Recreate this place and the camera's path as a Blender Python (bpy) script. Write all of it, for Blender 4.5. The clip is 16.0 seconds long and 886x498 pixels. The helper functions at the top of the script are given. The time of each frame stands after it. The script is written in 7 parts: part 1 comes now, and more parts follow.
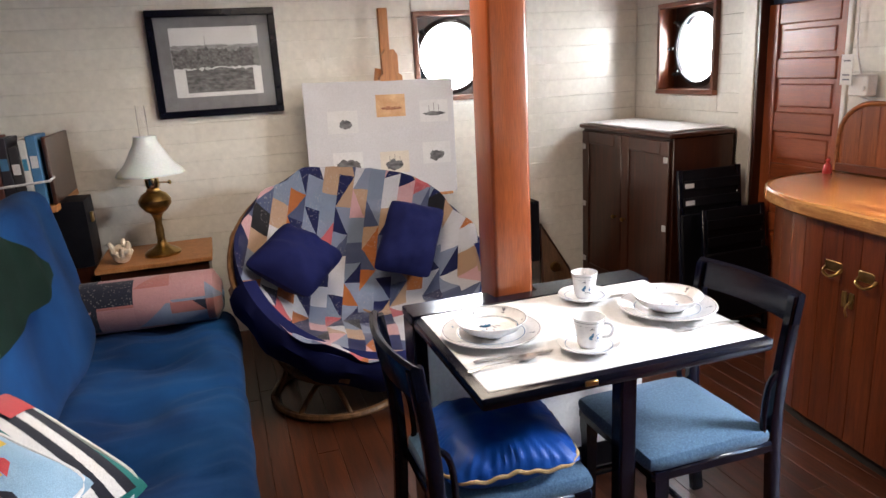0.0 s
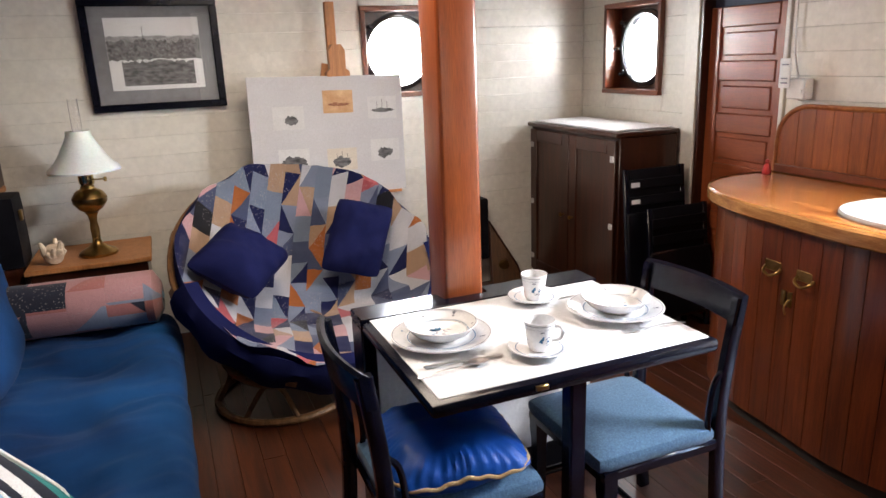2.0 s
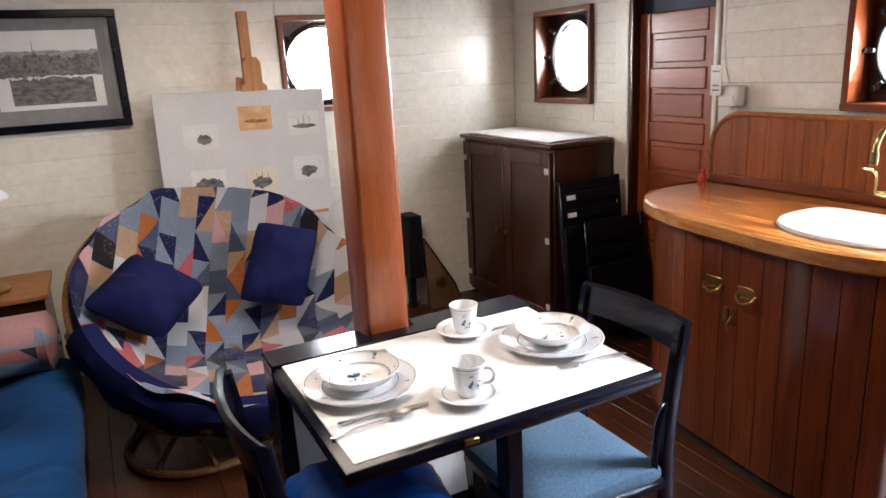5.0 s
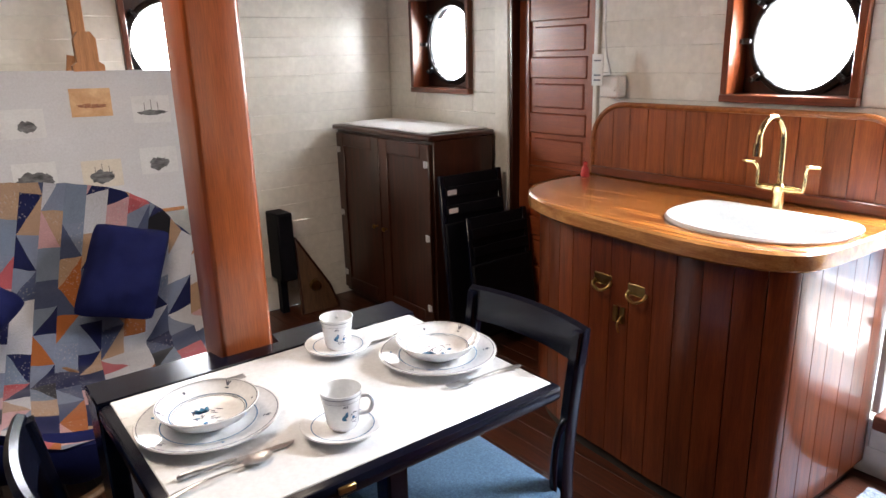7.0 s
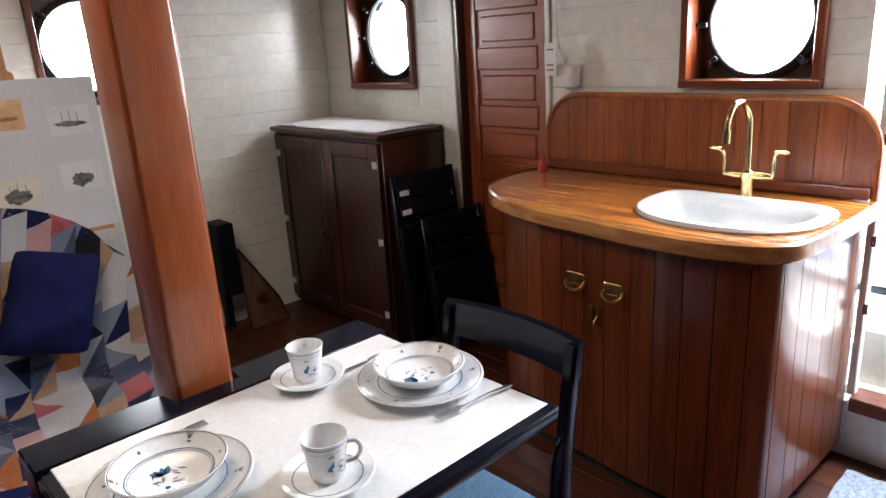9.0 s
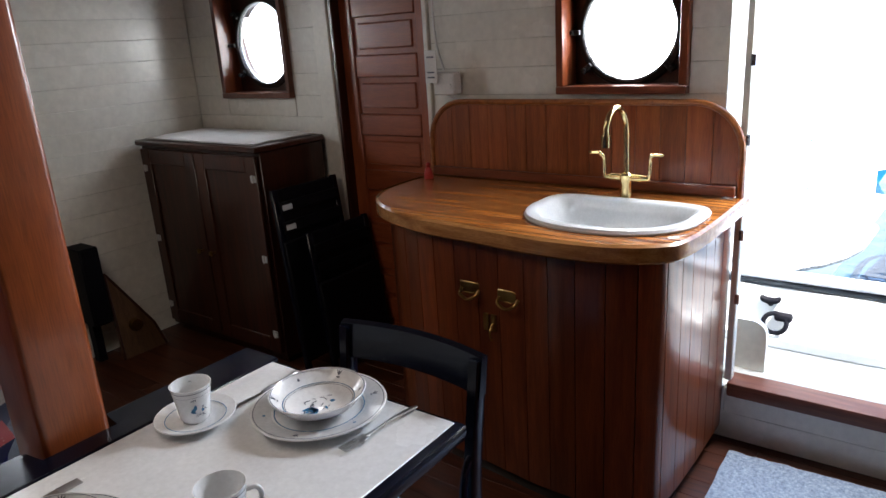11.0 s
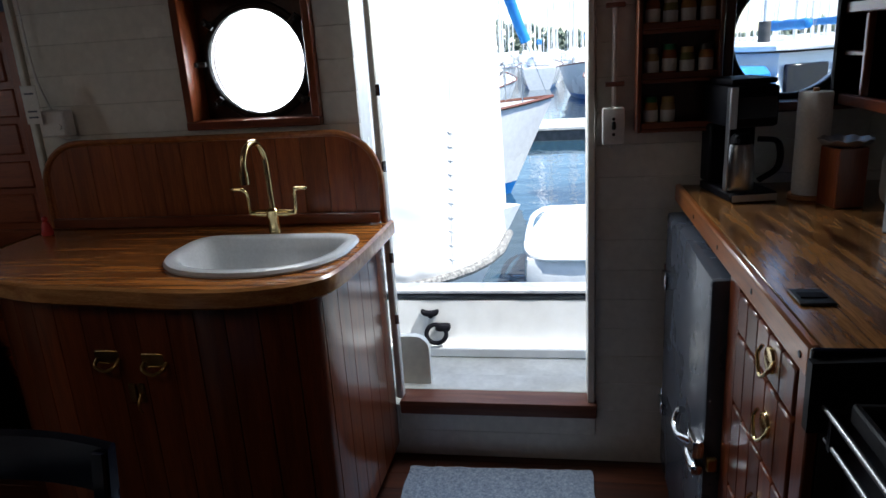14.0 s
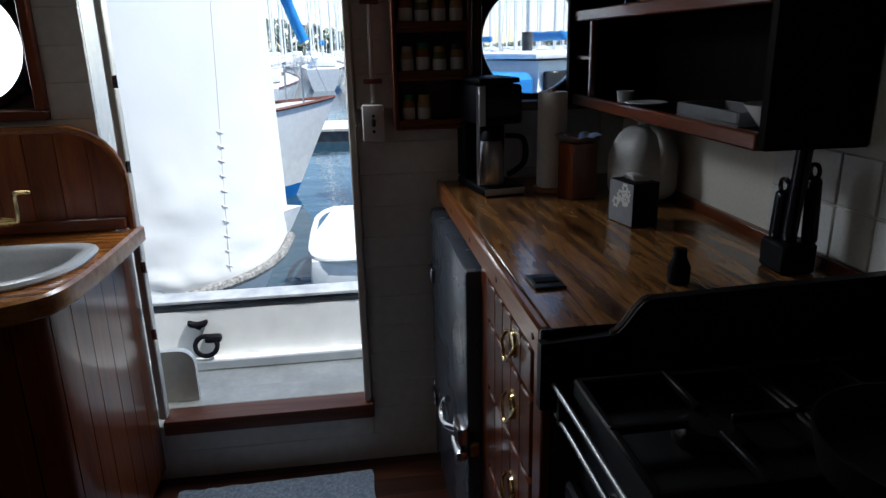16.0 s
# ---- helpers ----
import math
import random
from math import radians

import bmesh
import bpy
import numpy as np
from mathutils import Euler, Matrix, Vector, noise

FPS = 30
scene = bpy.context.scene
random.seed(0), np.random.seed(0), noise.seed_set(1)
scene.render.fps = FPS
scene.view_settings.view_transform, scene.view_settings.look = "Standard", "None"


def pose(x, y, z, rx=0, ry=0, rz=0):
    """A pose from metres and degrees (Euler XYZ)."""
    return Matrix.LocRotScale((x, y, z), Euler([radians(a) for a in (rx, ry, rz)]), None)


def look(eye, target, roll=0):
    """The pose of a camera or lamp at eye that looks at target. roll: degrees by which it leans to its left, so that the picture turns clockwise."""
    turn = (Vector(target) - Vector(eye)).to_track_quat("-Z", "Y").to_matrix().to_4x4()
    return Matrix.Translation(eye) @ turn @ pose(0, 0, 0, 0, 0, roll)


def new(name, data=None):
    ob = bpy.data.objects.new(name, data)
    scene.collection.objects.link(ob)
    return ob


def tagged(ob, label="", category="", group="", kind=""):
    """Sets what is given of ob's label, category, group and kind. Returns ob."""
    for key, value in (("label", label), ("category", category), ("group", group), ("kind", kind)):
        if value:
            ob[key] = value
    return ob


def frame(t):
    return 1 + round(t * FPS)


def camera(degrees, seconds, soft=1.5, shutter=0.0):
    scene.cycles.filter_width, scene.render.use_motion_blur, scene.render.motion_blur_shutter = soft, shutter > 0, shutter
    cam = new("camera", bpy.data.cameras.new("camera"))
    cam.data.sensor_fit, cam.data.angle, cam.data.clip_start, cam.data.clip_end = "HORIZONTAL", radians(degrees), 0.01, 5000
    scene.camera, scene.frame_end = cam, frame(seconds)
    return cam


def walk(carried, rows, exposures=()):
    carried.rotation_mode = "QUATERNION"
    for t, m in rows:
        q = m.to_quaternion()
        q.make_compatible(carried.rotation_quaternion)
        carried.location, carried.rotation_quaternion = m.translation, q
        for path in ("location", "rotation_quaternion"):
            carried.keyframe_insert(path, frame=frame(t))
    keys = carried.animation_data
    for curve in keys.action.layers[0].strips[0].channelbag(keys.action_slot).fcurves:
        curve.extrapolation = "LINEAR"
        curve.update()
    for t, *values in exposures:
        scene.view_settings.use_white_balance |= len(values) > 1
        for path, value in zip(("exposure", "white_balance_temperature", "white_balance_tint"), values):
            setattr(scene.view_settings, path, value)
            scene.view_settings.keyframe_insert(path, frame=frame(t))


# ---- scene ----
cam = camera(65.8, 16.0)

PATH = [
    (0, (0.64, 0.355, 1.491), (1.219, 2.199, 0.977), -3.3),
    (0.5, (0.628, 0.359, 1.498), (1.219, 2.189, 0.938), -3.3),
    (1, (0.621, 0.372, 1.5), (1.256, 2.188, 0.954), -2.9),
    (1.5, (0.639, 0.37, 1.505), (1.301, 2.18, 0.971), -2.8),
    (2, (0.651, 0.391, 1.506), (1.368, 2.178, 0.969), -2.3),
    (2.5, (0.657, 0.403, 1.51), (1.414, 2.177, 0.98), -2.2),
    (3, (0.674, 0.412, 1.507), (1.46, 2.176, 0.985), -2.3),
    (3.5, (0.694, 0.433, 1.518), (1.508, 2.183, 0.993), -2.7),
    (6, (0.88, 0.643, 1.496), (1.845, 2.317, 0.981), -2.9),
    (6.5, (0.913, 0.691, 1.477), (1.974, 2.302, 0.946), -2.4),
    (7, (0.935, 0.759, 1.463), (2.095, 2.292, 0.915), -1.6),
    (7.5, (0.942, 0.843, 1.465), (2.142, 2.34, 0.898), -1.7),
    (8, (0.95, 0.885, 1.486), (2.195, 2.333, 0.891), -2.7),
    (8.5, (0.959, 0.91, 1.476), (2.232, 2.337, 0.892), -3.3),
    (11, (0.991, 0.994, 1.492), (2.512, 2.151, 0.902), -3.7),
    (11.5, (1.015, 0.994, 1.476), (2.645, 1.998, 0.894), -3.6),
    (12, (1.043, 0.984, 1.476), (2.747, 1.859, 0.901), -3.5),
    (12.5, (1.069, 0.971, 1.468), (2.833, 1.739, 0.92), -3.1),
    (13, (1.09, 0.959, 1.463), (2.922, 1.564, 0.935), -3.3),
    (13.5, (1.109, 0.964, 1.483), (2.969, 1.455, 0.937), -3.7),
    (14, (1.13, 0.942, 1.479), (3.02, 1.282, 0.92), -3.6),
    (14.5, (1.146, 0.914, 1.47), (3.056, 1.13, 0.918), -3.3),
    (15, (1.164, 0.885, 1.46), (3.085, 0.92, 0.905), -2.5),
    (15.5, (1.176, 0.868, 1.458), (3.086, 0.724, 0.884), -1.5),
    (16, (1.175, 0.858, 1.456), (3.072, 0.604, 0.877), -1.3),
]
walk(cam, [(t, look(eye, target, roll)) for t, eye, target, roll in PATH],
     exposures=[(0, 4.42, 6750, 13), (3.5, 4.42, 6750, 13), (6, 4.12, 6750, 13), (8.5, 3.88, 6550, 12), (11, 2.75, 6350, 11), (12, 2.35, 6300, 10), (13, 1.78, 6250, 9), (14, 1.12, 6200, 8), (15, 0.52, 6150, 7), (16, 0.55, 6150, 7)])

# ---- light ----
world = bpy.data.worlds.new("world")
scene.world = world
world.use_nodes = True
_wn = world.node_tree
_sky = _wn.nodes.new("ShaderNodeTexSky")
_sky.sky_type = 'NISHITA'
_sky.sun_disc = False
_sky.dust_density, _sky.ozone_density = 0.3, 2.0
_sky.sun_elevation = radians(60)
_sky.sun_rotation = radians(199)
_wn.nodes["Background"].inputs["Strength"].default_value = 0.15
_wn.links.new(_sky.outputs["Color"], _wn.nodes["Background"].inputs["Color"])
_sun = bpy.data.lights.new("sun", "SUN")
_sun.energy = 5.0
_sun.angle = radians(0.6)
_sun.color = (1.0, 0.96, 0.9)
sun = new("sun", _sun)
# the sun stands high over the bow
_d = Vector((math.sin(radians(199)) * math.cos(radians(60)), math.cos(radians(199)) * math.cos(radians(60)), math.sin(radians(60))))
sun.matrix_world = look((0, 0, 30), Vector((0, 0, 30)) - _d)


def area_lamp(name, eye, target, sx, sy, watts, colour=(1, 1, 1)):
    """An area lamp that stands in for daylight at an opening."""
    li = bpy.data.lights.new(name, "AREA")
    li.shape, li.size, li.size_y, li.energy, li.color = 'RECTANGLE', sx, sy, watts, colour
    ob = new(name, li)
    ob.matrix_world = look(eye, target)
    return ob


# added fill lamp at an assumed, unseen skylight; daylight at the side door's head
area_lamp("saloon_fill", (1.25, 2.7, 2.16), (1.25, 2.7, 0), 0.95, 0.95, 1.85, (1.0, 0.87, 0.73))
area_lamp("side_door_daylight", (3.50, 1.19, 1.86), (2.7, 0.75, 0.4), 0.62, 0.30, 6.2, (0.94, 0.97, 1.0))
for nm_, eye_, to_, d_, w_ in (("corner_porthole_daylight", (3.495, 3.94, 1.518), (2.0, 3.94, 1.2), 0.46, 0.45), ("sink_porthole_daylight", (3.497, 1.966, 1.477), (2.0, 1.966, 1.40), 0.40, 1.15),
                               ("after_porthole_daylight", (2.08, 4.605, 1.55), (2.0, 3.0, 1.1), 0.46, 1.2)):
    area_lamp(nm_, eye_, to_, d_, d_, w_, (0.95, 0.98, 1.0)).data.shape = 'DISK'

# ---- materials ----


def nodes_of(name):
    m = bpy.data.materials.new(name)
    m.use_nodes = True
    nt = m.node_tree
    return m, nt, nt.nodes["Principled BSDF"]


def grain(nt, scale, stretch=(1, 1, 1), detail=4, rough=0.55, per_piece=False, distort=0.0):
    co = nt.nodes.new("ShaderNodeTexCoord")
    mp = nt.nodes.new("ShaderNodeMapping")
    mp.inputs["Scale"].default_value = stretch
    nt.links.new(co.outputs["Object"], mp.inputs["Vector"])
    if per_piece:
        oi = nt.nodes.new("ShaderNodeObjectInfo")
        mu = nt.nodes.new("ShaderNodeMath")
        mu.operation = 'MULTIPLY'
        mu.inputs[1].default_value = 37.0
        nt.links.new(oi.outputs["Random"], mu.inputs[0])
        nt.links.new(mu.outputs[0], mp.inputs["Location"])
    tx = nt.nodes.new("ShaderNodeTexNoise")
    tx.inputs["Scale"].default_value, tx.inputs["Detail"].default_value = scale, detail
    tx.inputs["Roughness"].default_value, tx.inputs["Distortion"].default_value = rough, distort
    nt.links.new(mp.outputs[0], tx.inputs["Vector"])
    return tx.outputs["Fac"]


def ramp(nt, fac, stops, interp='LINEAR'):
    r = nt.nodes.new("ShaderNodeValToRGB")
    r.color_ramp.interpolation = interp
    el = r.color_ramp.elements
    while len(el) < len(stops):
        el.new(0.5)
    for e, (p, c) in zip(el, stops):
        e.position, e.color = p, (*c, 1)
    nt.links.new(fac, r.inputs[0])
    return r.outputs[0]


def mixcol(nt, a, b, fac, mode='MIX'):
    n = nt.nodes.new("ShaderNodeMix")
    n.data_type, n.blend_type = 'RGBA', mode
    for sock, v in ((n.inputs[0], fac), (n.inputs[6], a), (n.inputs[7], b)):
        if isinstance(v, bpy.types.NodeSocket):
            nt.links.new(v, sock)
        else:
            sock.default_value = v if isinstance(v, float) else (*v, 1)
    return n.outputs[2]


def bump(nt, bs, fac, strength, dist=0.002):
    b = nt.nodes.new("ShaderNodeBump")
    b.inputs["Strength"].default_value, b.inputs["Distance"].default_value = strength, dist
    nt.links.new(fac, b.inputs["Height"])
    nt.links.new(b.outputs[0], bs.inputs["Normal"])


def surface(name, c1, c2, scale=8, rough=0.6, metal=0.0, bumps=0.2, fine=120, stretch=(1, 1, 1), vary=0.0, dist=0.001, spec=0.5):
    """Two-scale mottled surface: broad stain between c1 and c2, fine relief."""
    m, nt, bs = nodes_of(name)
    f = grain(nt, scale, stretch, per_piece=vary > 0)
    col = ramp(nt, f, ((0.3, c1), (0.7, c2)))
    g = grain(nt, fine, stretch)
    gr = ramp(nt, g, ((0.25, (0.86,) * 3), (0.75, (1.0,) * 3)))
    col = mixcol(nt, col, gr, 1.0, 'MULTIPLY')
    if vary:
        oi = nt.nodes.new("ShaderNodeObjectInfo")
        col = mixcol(nt, col, ramp(nt, oi.outputs["Random"], ((0.0, (1 - vary,) * 3), (1.0, (1.0,) * 3))), 1.0, 'MULTIPLY')
    nt.links.new(col, bs.inputs["Base Color"])
    rr = nt.nodes.new("ShaderNodeMapRange")
    rr.inputs["To Min"].default_value, rr.inputs["To Max"].default_value = max(rough - 0.08, 0.02), min(rough + 0.1, 1)
    nt.links.new(f, rr.inputs["Value"])
    nt.links.new(rr.outputs[0], bs.inputs["Roughness"])
    bs.inputs["Metallic"].default_value = metal
    bs.inputs["Specular IOR Level"].default_value = spec
    if bumps:
        bump(nt, bs, g, bumps, dist)
    return m


def wood(name, dark, light, axis=2, scale=6, rough=0.35, vary=0.25, coat=0.0, ring=14.0, contrast=(0.3, 0.72)):
    """Straight-grained wood; axis is the way of the grain."""
    m, nt, bs = nodes_of(name)
    st = [ring] * 3
    st[axis] = 1.0
    f = grain(nt, scale * 0.35, st, detail=6, rough=0.6, per_piece=True, distort=0.6)
    g = grain(nt, scale * 3, [ring, ring, ring] if axis is None else [s * 1.5 if s > 1 else 1.0 for s in st], detail=3, per_piece=True)
    col = ramp(nt, f, ((contrast[0], dark), (contrast[1], light)))
    col = mixcol(nt, col, ramp(nt, g, ((0.35, (0.72,) * 3), (0.6, (1.0,) * 3))), 1.0, 'MULTIPLY')
    oi = nt.nodes.new("ShaderNodeObjectInfo")
    col = mixcol(nt, col, ramp(nt, oi.outputs["Random"], ((0.0, (1 - vary,) * 3), (1.0, (1.0,) * 3))), 1.0, 'MULTIPLY')
    nt.links.new(col, bs.inputs["Base Color"])
    bs.inputs["Roughness"].default_value = rough
    bs.inputs["Coat Weight"].default_value = coat
    bs.inputs["Coat Roughness"].default_value = 0.12
    bump(nt, bs, g, 0.12, 0.001)
    return m


def fabric(name, c1, c2, scale=5, weave=420, sheen=0.2, rough=0.9, b=0.4):
    m, nt, bs = nodes_of(name)
    f = grain(nt, scale)
    w = grain(nt, weave, detail=1)
    col = mixcol(nt, ramp(nt, f, ((0.3, c1), (0.7, c2))), ramp(nt, w, ((0.3, (0.7,) * 3), (0.7, (1.0,) * 3))), 1.0, 'MULTIPLY')
    nt.links.new(col, bs.inputs["Base Color"])
    bs.inputs["Roughness"].default_value = rough
    bs.inputs["Specular IOR Level"].default_value = 0.5 if rough < 0.6 else 0.12
    bs.inputs["Sheen Weight"].default_value = sheen
    bump(nt, bs, w, b, 0.0008)
    return m


def math_node(nt, op, a, b=None, c=None):
    n = nt.nodes.new("ShaderNodeMath")
    n.operation = op
    for s, v in zip(n.inputs, (a, b, c)):
        if v is None:
            continue
        if isinstance(v, bpy.types.NodeSocket):
            nt.links.new(v, s)
        else:
            s.default_value = v
    return n.outputs[0]


def quilt_cloth(name, cw, ch, seed, skew=0.5, shift=0.0, pal=None):
    """Patchwork: strips of cut cloth, each cell halved into triangles; over the UV map, in metres."""
    m, nt, bs = nodes_of(name)
    uv = nt.nodes.new("ShaderNodeUVMap")
    sp = nt.nodes.new("ShaderNodeSeparateXYZ")
    nt.links.new(uv.outputs[0], sp.inputs[0])
    u, v = sp.outputs[0], sp.outputs[1]
    a = math_node(nt, 'ADD', math_node(nt, 'DIVIDE', u, cw), shift)
    col_i = math_node(nt, 'FLOOR', a)
    fu = math_node(nt, 'FRACT', a)
    off = math_node(nt, 'FRACT', math_node(nt, 'MULTIPLY', col_i, skew))
    b_ = math_node(nt, 'ADD', math_node(nt, 'DIVIDE', v, ch), off)
    row_i = math_node(nt, 'FLOOR', b_)
    fv = math_node(nt, 'FRACT', b_)
    # alternate the way of the cut from strip to strip
    par = math_node(nt, 'MODULO', math_node(nt, 'ABSOLUTE', math_node(nt, 'ADD', col_i, row_i)), 2.0)
    fu2 = math_node(nt, 'ABSOLUTE', math_node(nt, 'SUBTRACT', fu, par))
    cut = math_node(nt, 'LESS_THAN', math_node(nt, 'FRACT', math_node(nt, 'MULTIPLY', math_node(nt, 'ADD', col_i, math_node(nt, 'MULTIPLY', row_i, 0.27)), 0.617)), 0.66)
    half = math_node(nt, 'MULTIPLY', math_node(nt, 'GREATER_THAN', fu2, fv), cut)
    cx = nt.nodes.new("ShaderNodeCombineXYZ")
    nt.links.new(math_node(nt, 'ADD', col_i, seed), cx.inputs[0])
    nt.links.new(row_i, cx.inputs[1])
    nt.links.new(half, cx.inputs[2])
    wn = nt.nodes.new("ShaderNodeTexWhiteNoise")
    nt.links.new(cx.outputs[0], wn.inputs["Vector"])
    pal = pal or [(0.00, (0.008, 0.012, 0.07)), (0.15, (0.22, 0.26, 0.36)), (0.29, (0.60, 0.35, 0.37)), (0.39, (0.42, 0.13, 0.035)),
           (0.48, (0.07, 0.09, 0.17)), (0.58, (0.58, 0.58, 0.62)), (0.73, (0.46, 0.30, 0.20)), (0.80, (0.009, 0.009, 0.014)),
           (0.87, (0.50, 0.11, 0.13)), (0.92, (0.20, 0.25, 0.34))]
    col = ramp(nt, wn.outputs["Value"], pal, 'CONSTANT')
    # small prints on some of the cloths
    vo = nt.nodes.new("ShaderNodeTexVoronoi")
    vo.inputs["Scale"].default_value = 85
    nt.links.new(uv.outputs[0], vo.inputs["Vector"])
    dots = math_node(nt, 'LESS_THAN', vo.outputs["Distance"], 0.24)
    printed = math_node(nt, 'MULTIPLY', dots, math_node(nt, 'GREATER_THAN', math_node(nt, 'FRACT', math_node(nt, 'MULTIPLY', wn.outputs["Value"], 13.0)), 0.55))
    col = mixcol(nt, col, (0.62, 0.58, 0.56), math_node(nt, 'MULTIPLY', printed, 0.35))
    w = grain(nt, 380, detail=1)
    col = mixcol(nt, col, ramp(nt, w, ((0.3, (0.42,) * 3), (0.7, (0.66,) * 3))), 1.0, 'MULTIPLY')
    nt.links.new(col, bs.inputs["Base Color"])
    bs.inputs["Roughness"].default_value = 0.9
    bs.inputs["Specular IOR Level"].default_value = 0.15
    bs.inputs["Sheen Weight"].default_value = 0.15
    # puffed patches between the seams
    pu = math_node(nt, 'MULTIPLY', math_node(nt, 'PINGPONG', fu, 0.5), math_node(nt, 'PINGPONG', fv, 0.5))
    bump(nt, bs, math_node(nt, 'POWER', pu, 0.4), 0.6, 0.006)
    return m


WHITE = surface("cream_gloss_paint", (0.83, 0.805, 0.72), (0.88, 0.86, 0.785), 3, 0.24, bumps=0.25, fine=30, vary=0.05, dist=0.002)
CREAM = surface("cream_trim_paint", (0.78, 0.75, 0.66), (0.84, 0.81, 0.73), 4, 0.35, bumps=0.15, fine=40)
MAHOG = wood("varnished_mahogany", (0.12, 0.022, 0.006), (0.29, 0.068, 0.018), 2, 7, 0.28, 0.45, 0.4)
BACKW = wood("orange_backsplash_board", (0.26, 0.055, 0.012), (0.50, 0.145, 0.035), 2, 7, 0.35, 0.35, 0.15)
MAHOG_Y = wood("varnished_mahogany_level", (0.125, 0.026, 0.009), (0.26, 0.066, 0.021), 1, 7, 0.3, 0.3, 0.5)
MAHOG_X = wood("varnished_mahogany_athwart", (0.125, 0.026, 0.009), (0.26, 0.066, 0.021), 0, 7, 0.3, 0.3, 0.5)
POSTW = wood("orange_varnished_fir", (0.25, 0.052, 0.012), (0.34, 0.083, 0.020), 2, 6, 0.28, 0.1, 0.45)
DOORW = wood("red_brown_door_wood", (0.26, 0.054, 0.016), (0.41, 0.100, 0.030), 1, 7, 0.42, 0.15, 0.1)
DOORW_Z = wood("red_brown_door_stile", (0.24, 0.050, 0.015), (0.39, 0.096, 0.029), 2, 7, 0.42, 0.15, 0.1)
DARKW = wood("dark_cabinet_wood", (0.018, 0.004, 0.002), (0.078, 0.019, 0.007), 2, 7, 0.32, 0.25, 0.2)
FLOORW = wood("red_brown_floor_board", (0.030, 0.007, 0.003), (0.12, 0.030, 0.009), 1, 6, 0.42, 0.4, 0.12)
COUNTW = wood("honey_varnished_counter", (0.13, 0.028, 0.005), (0.52, 0.185, 0.038), 1, 8, 0.22, 0.1, 0.4, ring=18, contrast=(0.34, 0.62))
# Nosing paler than the worktop: the highlight along its edge, put into colour.
NOSEW = wood("highlight_pale_nosing", (0.30, 0.11, 0.025), (0.62, 0.30, 0.10), 1, 8, 0.25, 0.1, 0.4)
EDGEW = wood("honey_edge_strip", (0.24, 0.065, 0.014), (0.48, 0.17, 0.045), 0, 8, 0.3, 0.1, 0.3)
OAKW = wood("oak_counter", (0.05, 0.018, 0.006), (0.40, 0.18, 0.055), 0, 9, 0.26, 0.1, 0.5, ring=9, contrast=(0.36, 0.56))
PINE = wood("orange_pine", (0.42, 0.17, 0.055), (0.60, 0.27, 0.10), 2, 6, 0.5, 0.15)
TEAKSILL = wood("worn_red_sill", (0.12, 0.035, 0.02), (0.23, 0.08, 0.045), 1, 8, 0.5, 0.1)
BLACKP = surface("black_gloss_paint", (0.003, 0.004, 0.010), (0.006, 0.007, 0.016), 9, 0.18, bumps=0.1, fine=60, spec=0.3)
PALEGLAZE = surface("pale_grey_glaze", (0.58, 0.59, 0.61), (0.66, 0.67, 0.69), 30, 0.15, bumps=0.0)
BLACKM = surface("black_matt", (0.003, 0.003, 0.005), (0.006, 0.006, 0.009), 12, 0.55, bumps=0.15, spec=0.1)
WHITELAM = surface("white_laminate", (0.76, 0.77, 0.78), (0.81, 0.82, 0.83), 5, 0.24, bumps=0.05, fine=90)
CHINA = surface("white_china", (0.84, 0.85, 0.86), (0.88, 0.88, 0.88), 6, 0.12, bumps=0.0)
ENAMEL = surface("white_enamel", (0.64, 0.66, 0.67), (0.70, 0.71, 0.71), 6, 0.14, bumps=0.0)
INKBLUE = surface("blue_glaze", (0.03, 0.10, 0.22), (0.06, 0.24, 0.42), 60, 0.2, bumps=0.0)
INKGREY = surface("grey_glaze", (0.10, 0.11, 0.14), (0.18, 0.19, 0.23), 60, 0.2, bumps=0.0)
BRASS = surface("polished_brass", (0.62, 0.46, 0.20), (0.80, 0.63, 0.33), 14, 0.18, 1.0, 0.05)
OLDBRASS = surface("aged_brass", (0.25, 0.15, 0.05), (0.48, 0.31, 0.11), 18, 0.3, 1.0, 0.15)
CHROME = surface("chrome", (0.68, 0.69, 0.70), (0.78, 0.79, 0.80), 14, 0.14, 1.0, 0.05)
STEEL = surface("brushed_steel", (0.45, 0.46, 0.47), (0.60, 0.61, 0.62), 14, 0.3, 1.0, 0.1, stretch=(1, 1, 0.1))
IRON = surface("dark_bronze", (0.012, 0.013, 0.014), (0.035, 0.036, 0.034), 18, 0.45, 0.5, 0.3)
SOFABLUE = fabric("blue_cotton_drill", (0.002, 0.022, 0.090), (0.005, 0.060, 0.200), 3, 500, 0.03)
NAVY = fabric("navy_cotton", (0.004, 0.006, 0.040), (0.008, 0.011, 0.062), 6, 450, 0.0)
TWEED = fabric("blue_tweed", (0.05, 0.11, 0.20), (0.10, 0.20, 0.30), 140, 260, 0.2, b=0.8)
SATIN = fabric("royal_blue_satin", (0.0015, 0.045, 0.26), (0.003, 0.090, 0.44), 4, 600, 0.0, 0.46, 0.1)
SATIN.node_tree.nodes["Principled BSDF"].inputs["Specular IOR Level"].default_value = 0.22
CORD = fabric("gold_cord", (0.45, 0.28, 0.12), (0.66, 0.46, 0.24), 200, 500)
CANVAS = fabric("white_canvas", (0.70, 0.71, 0.72), (0.82, 0.82, 0.82), 0.9, 700, 0.0, 0.8, 0.03)
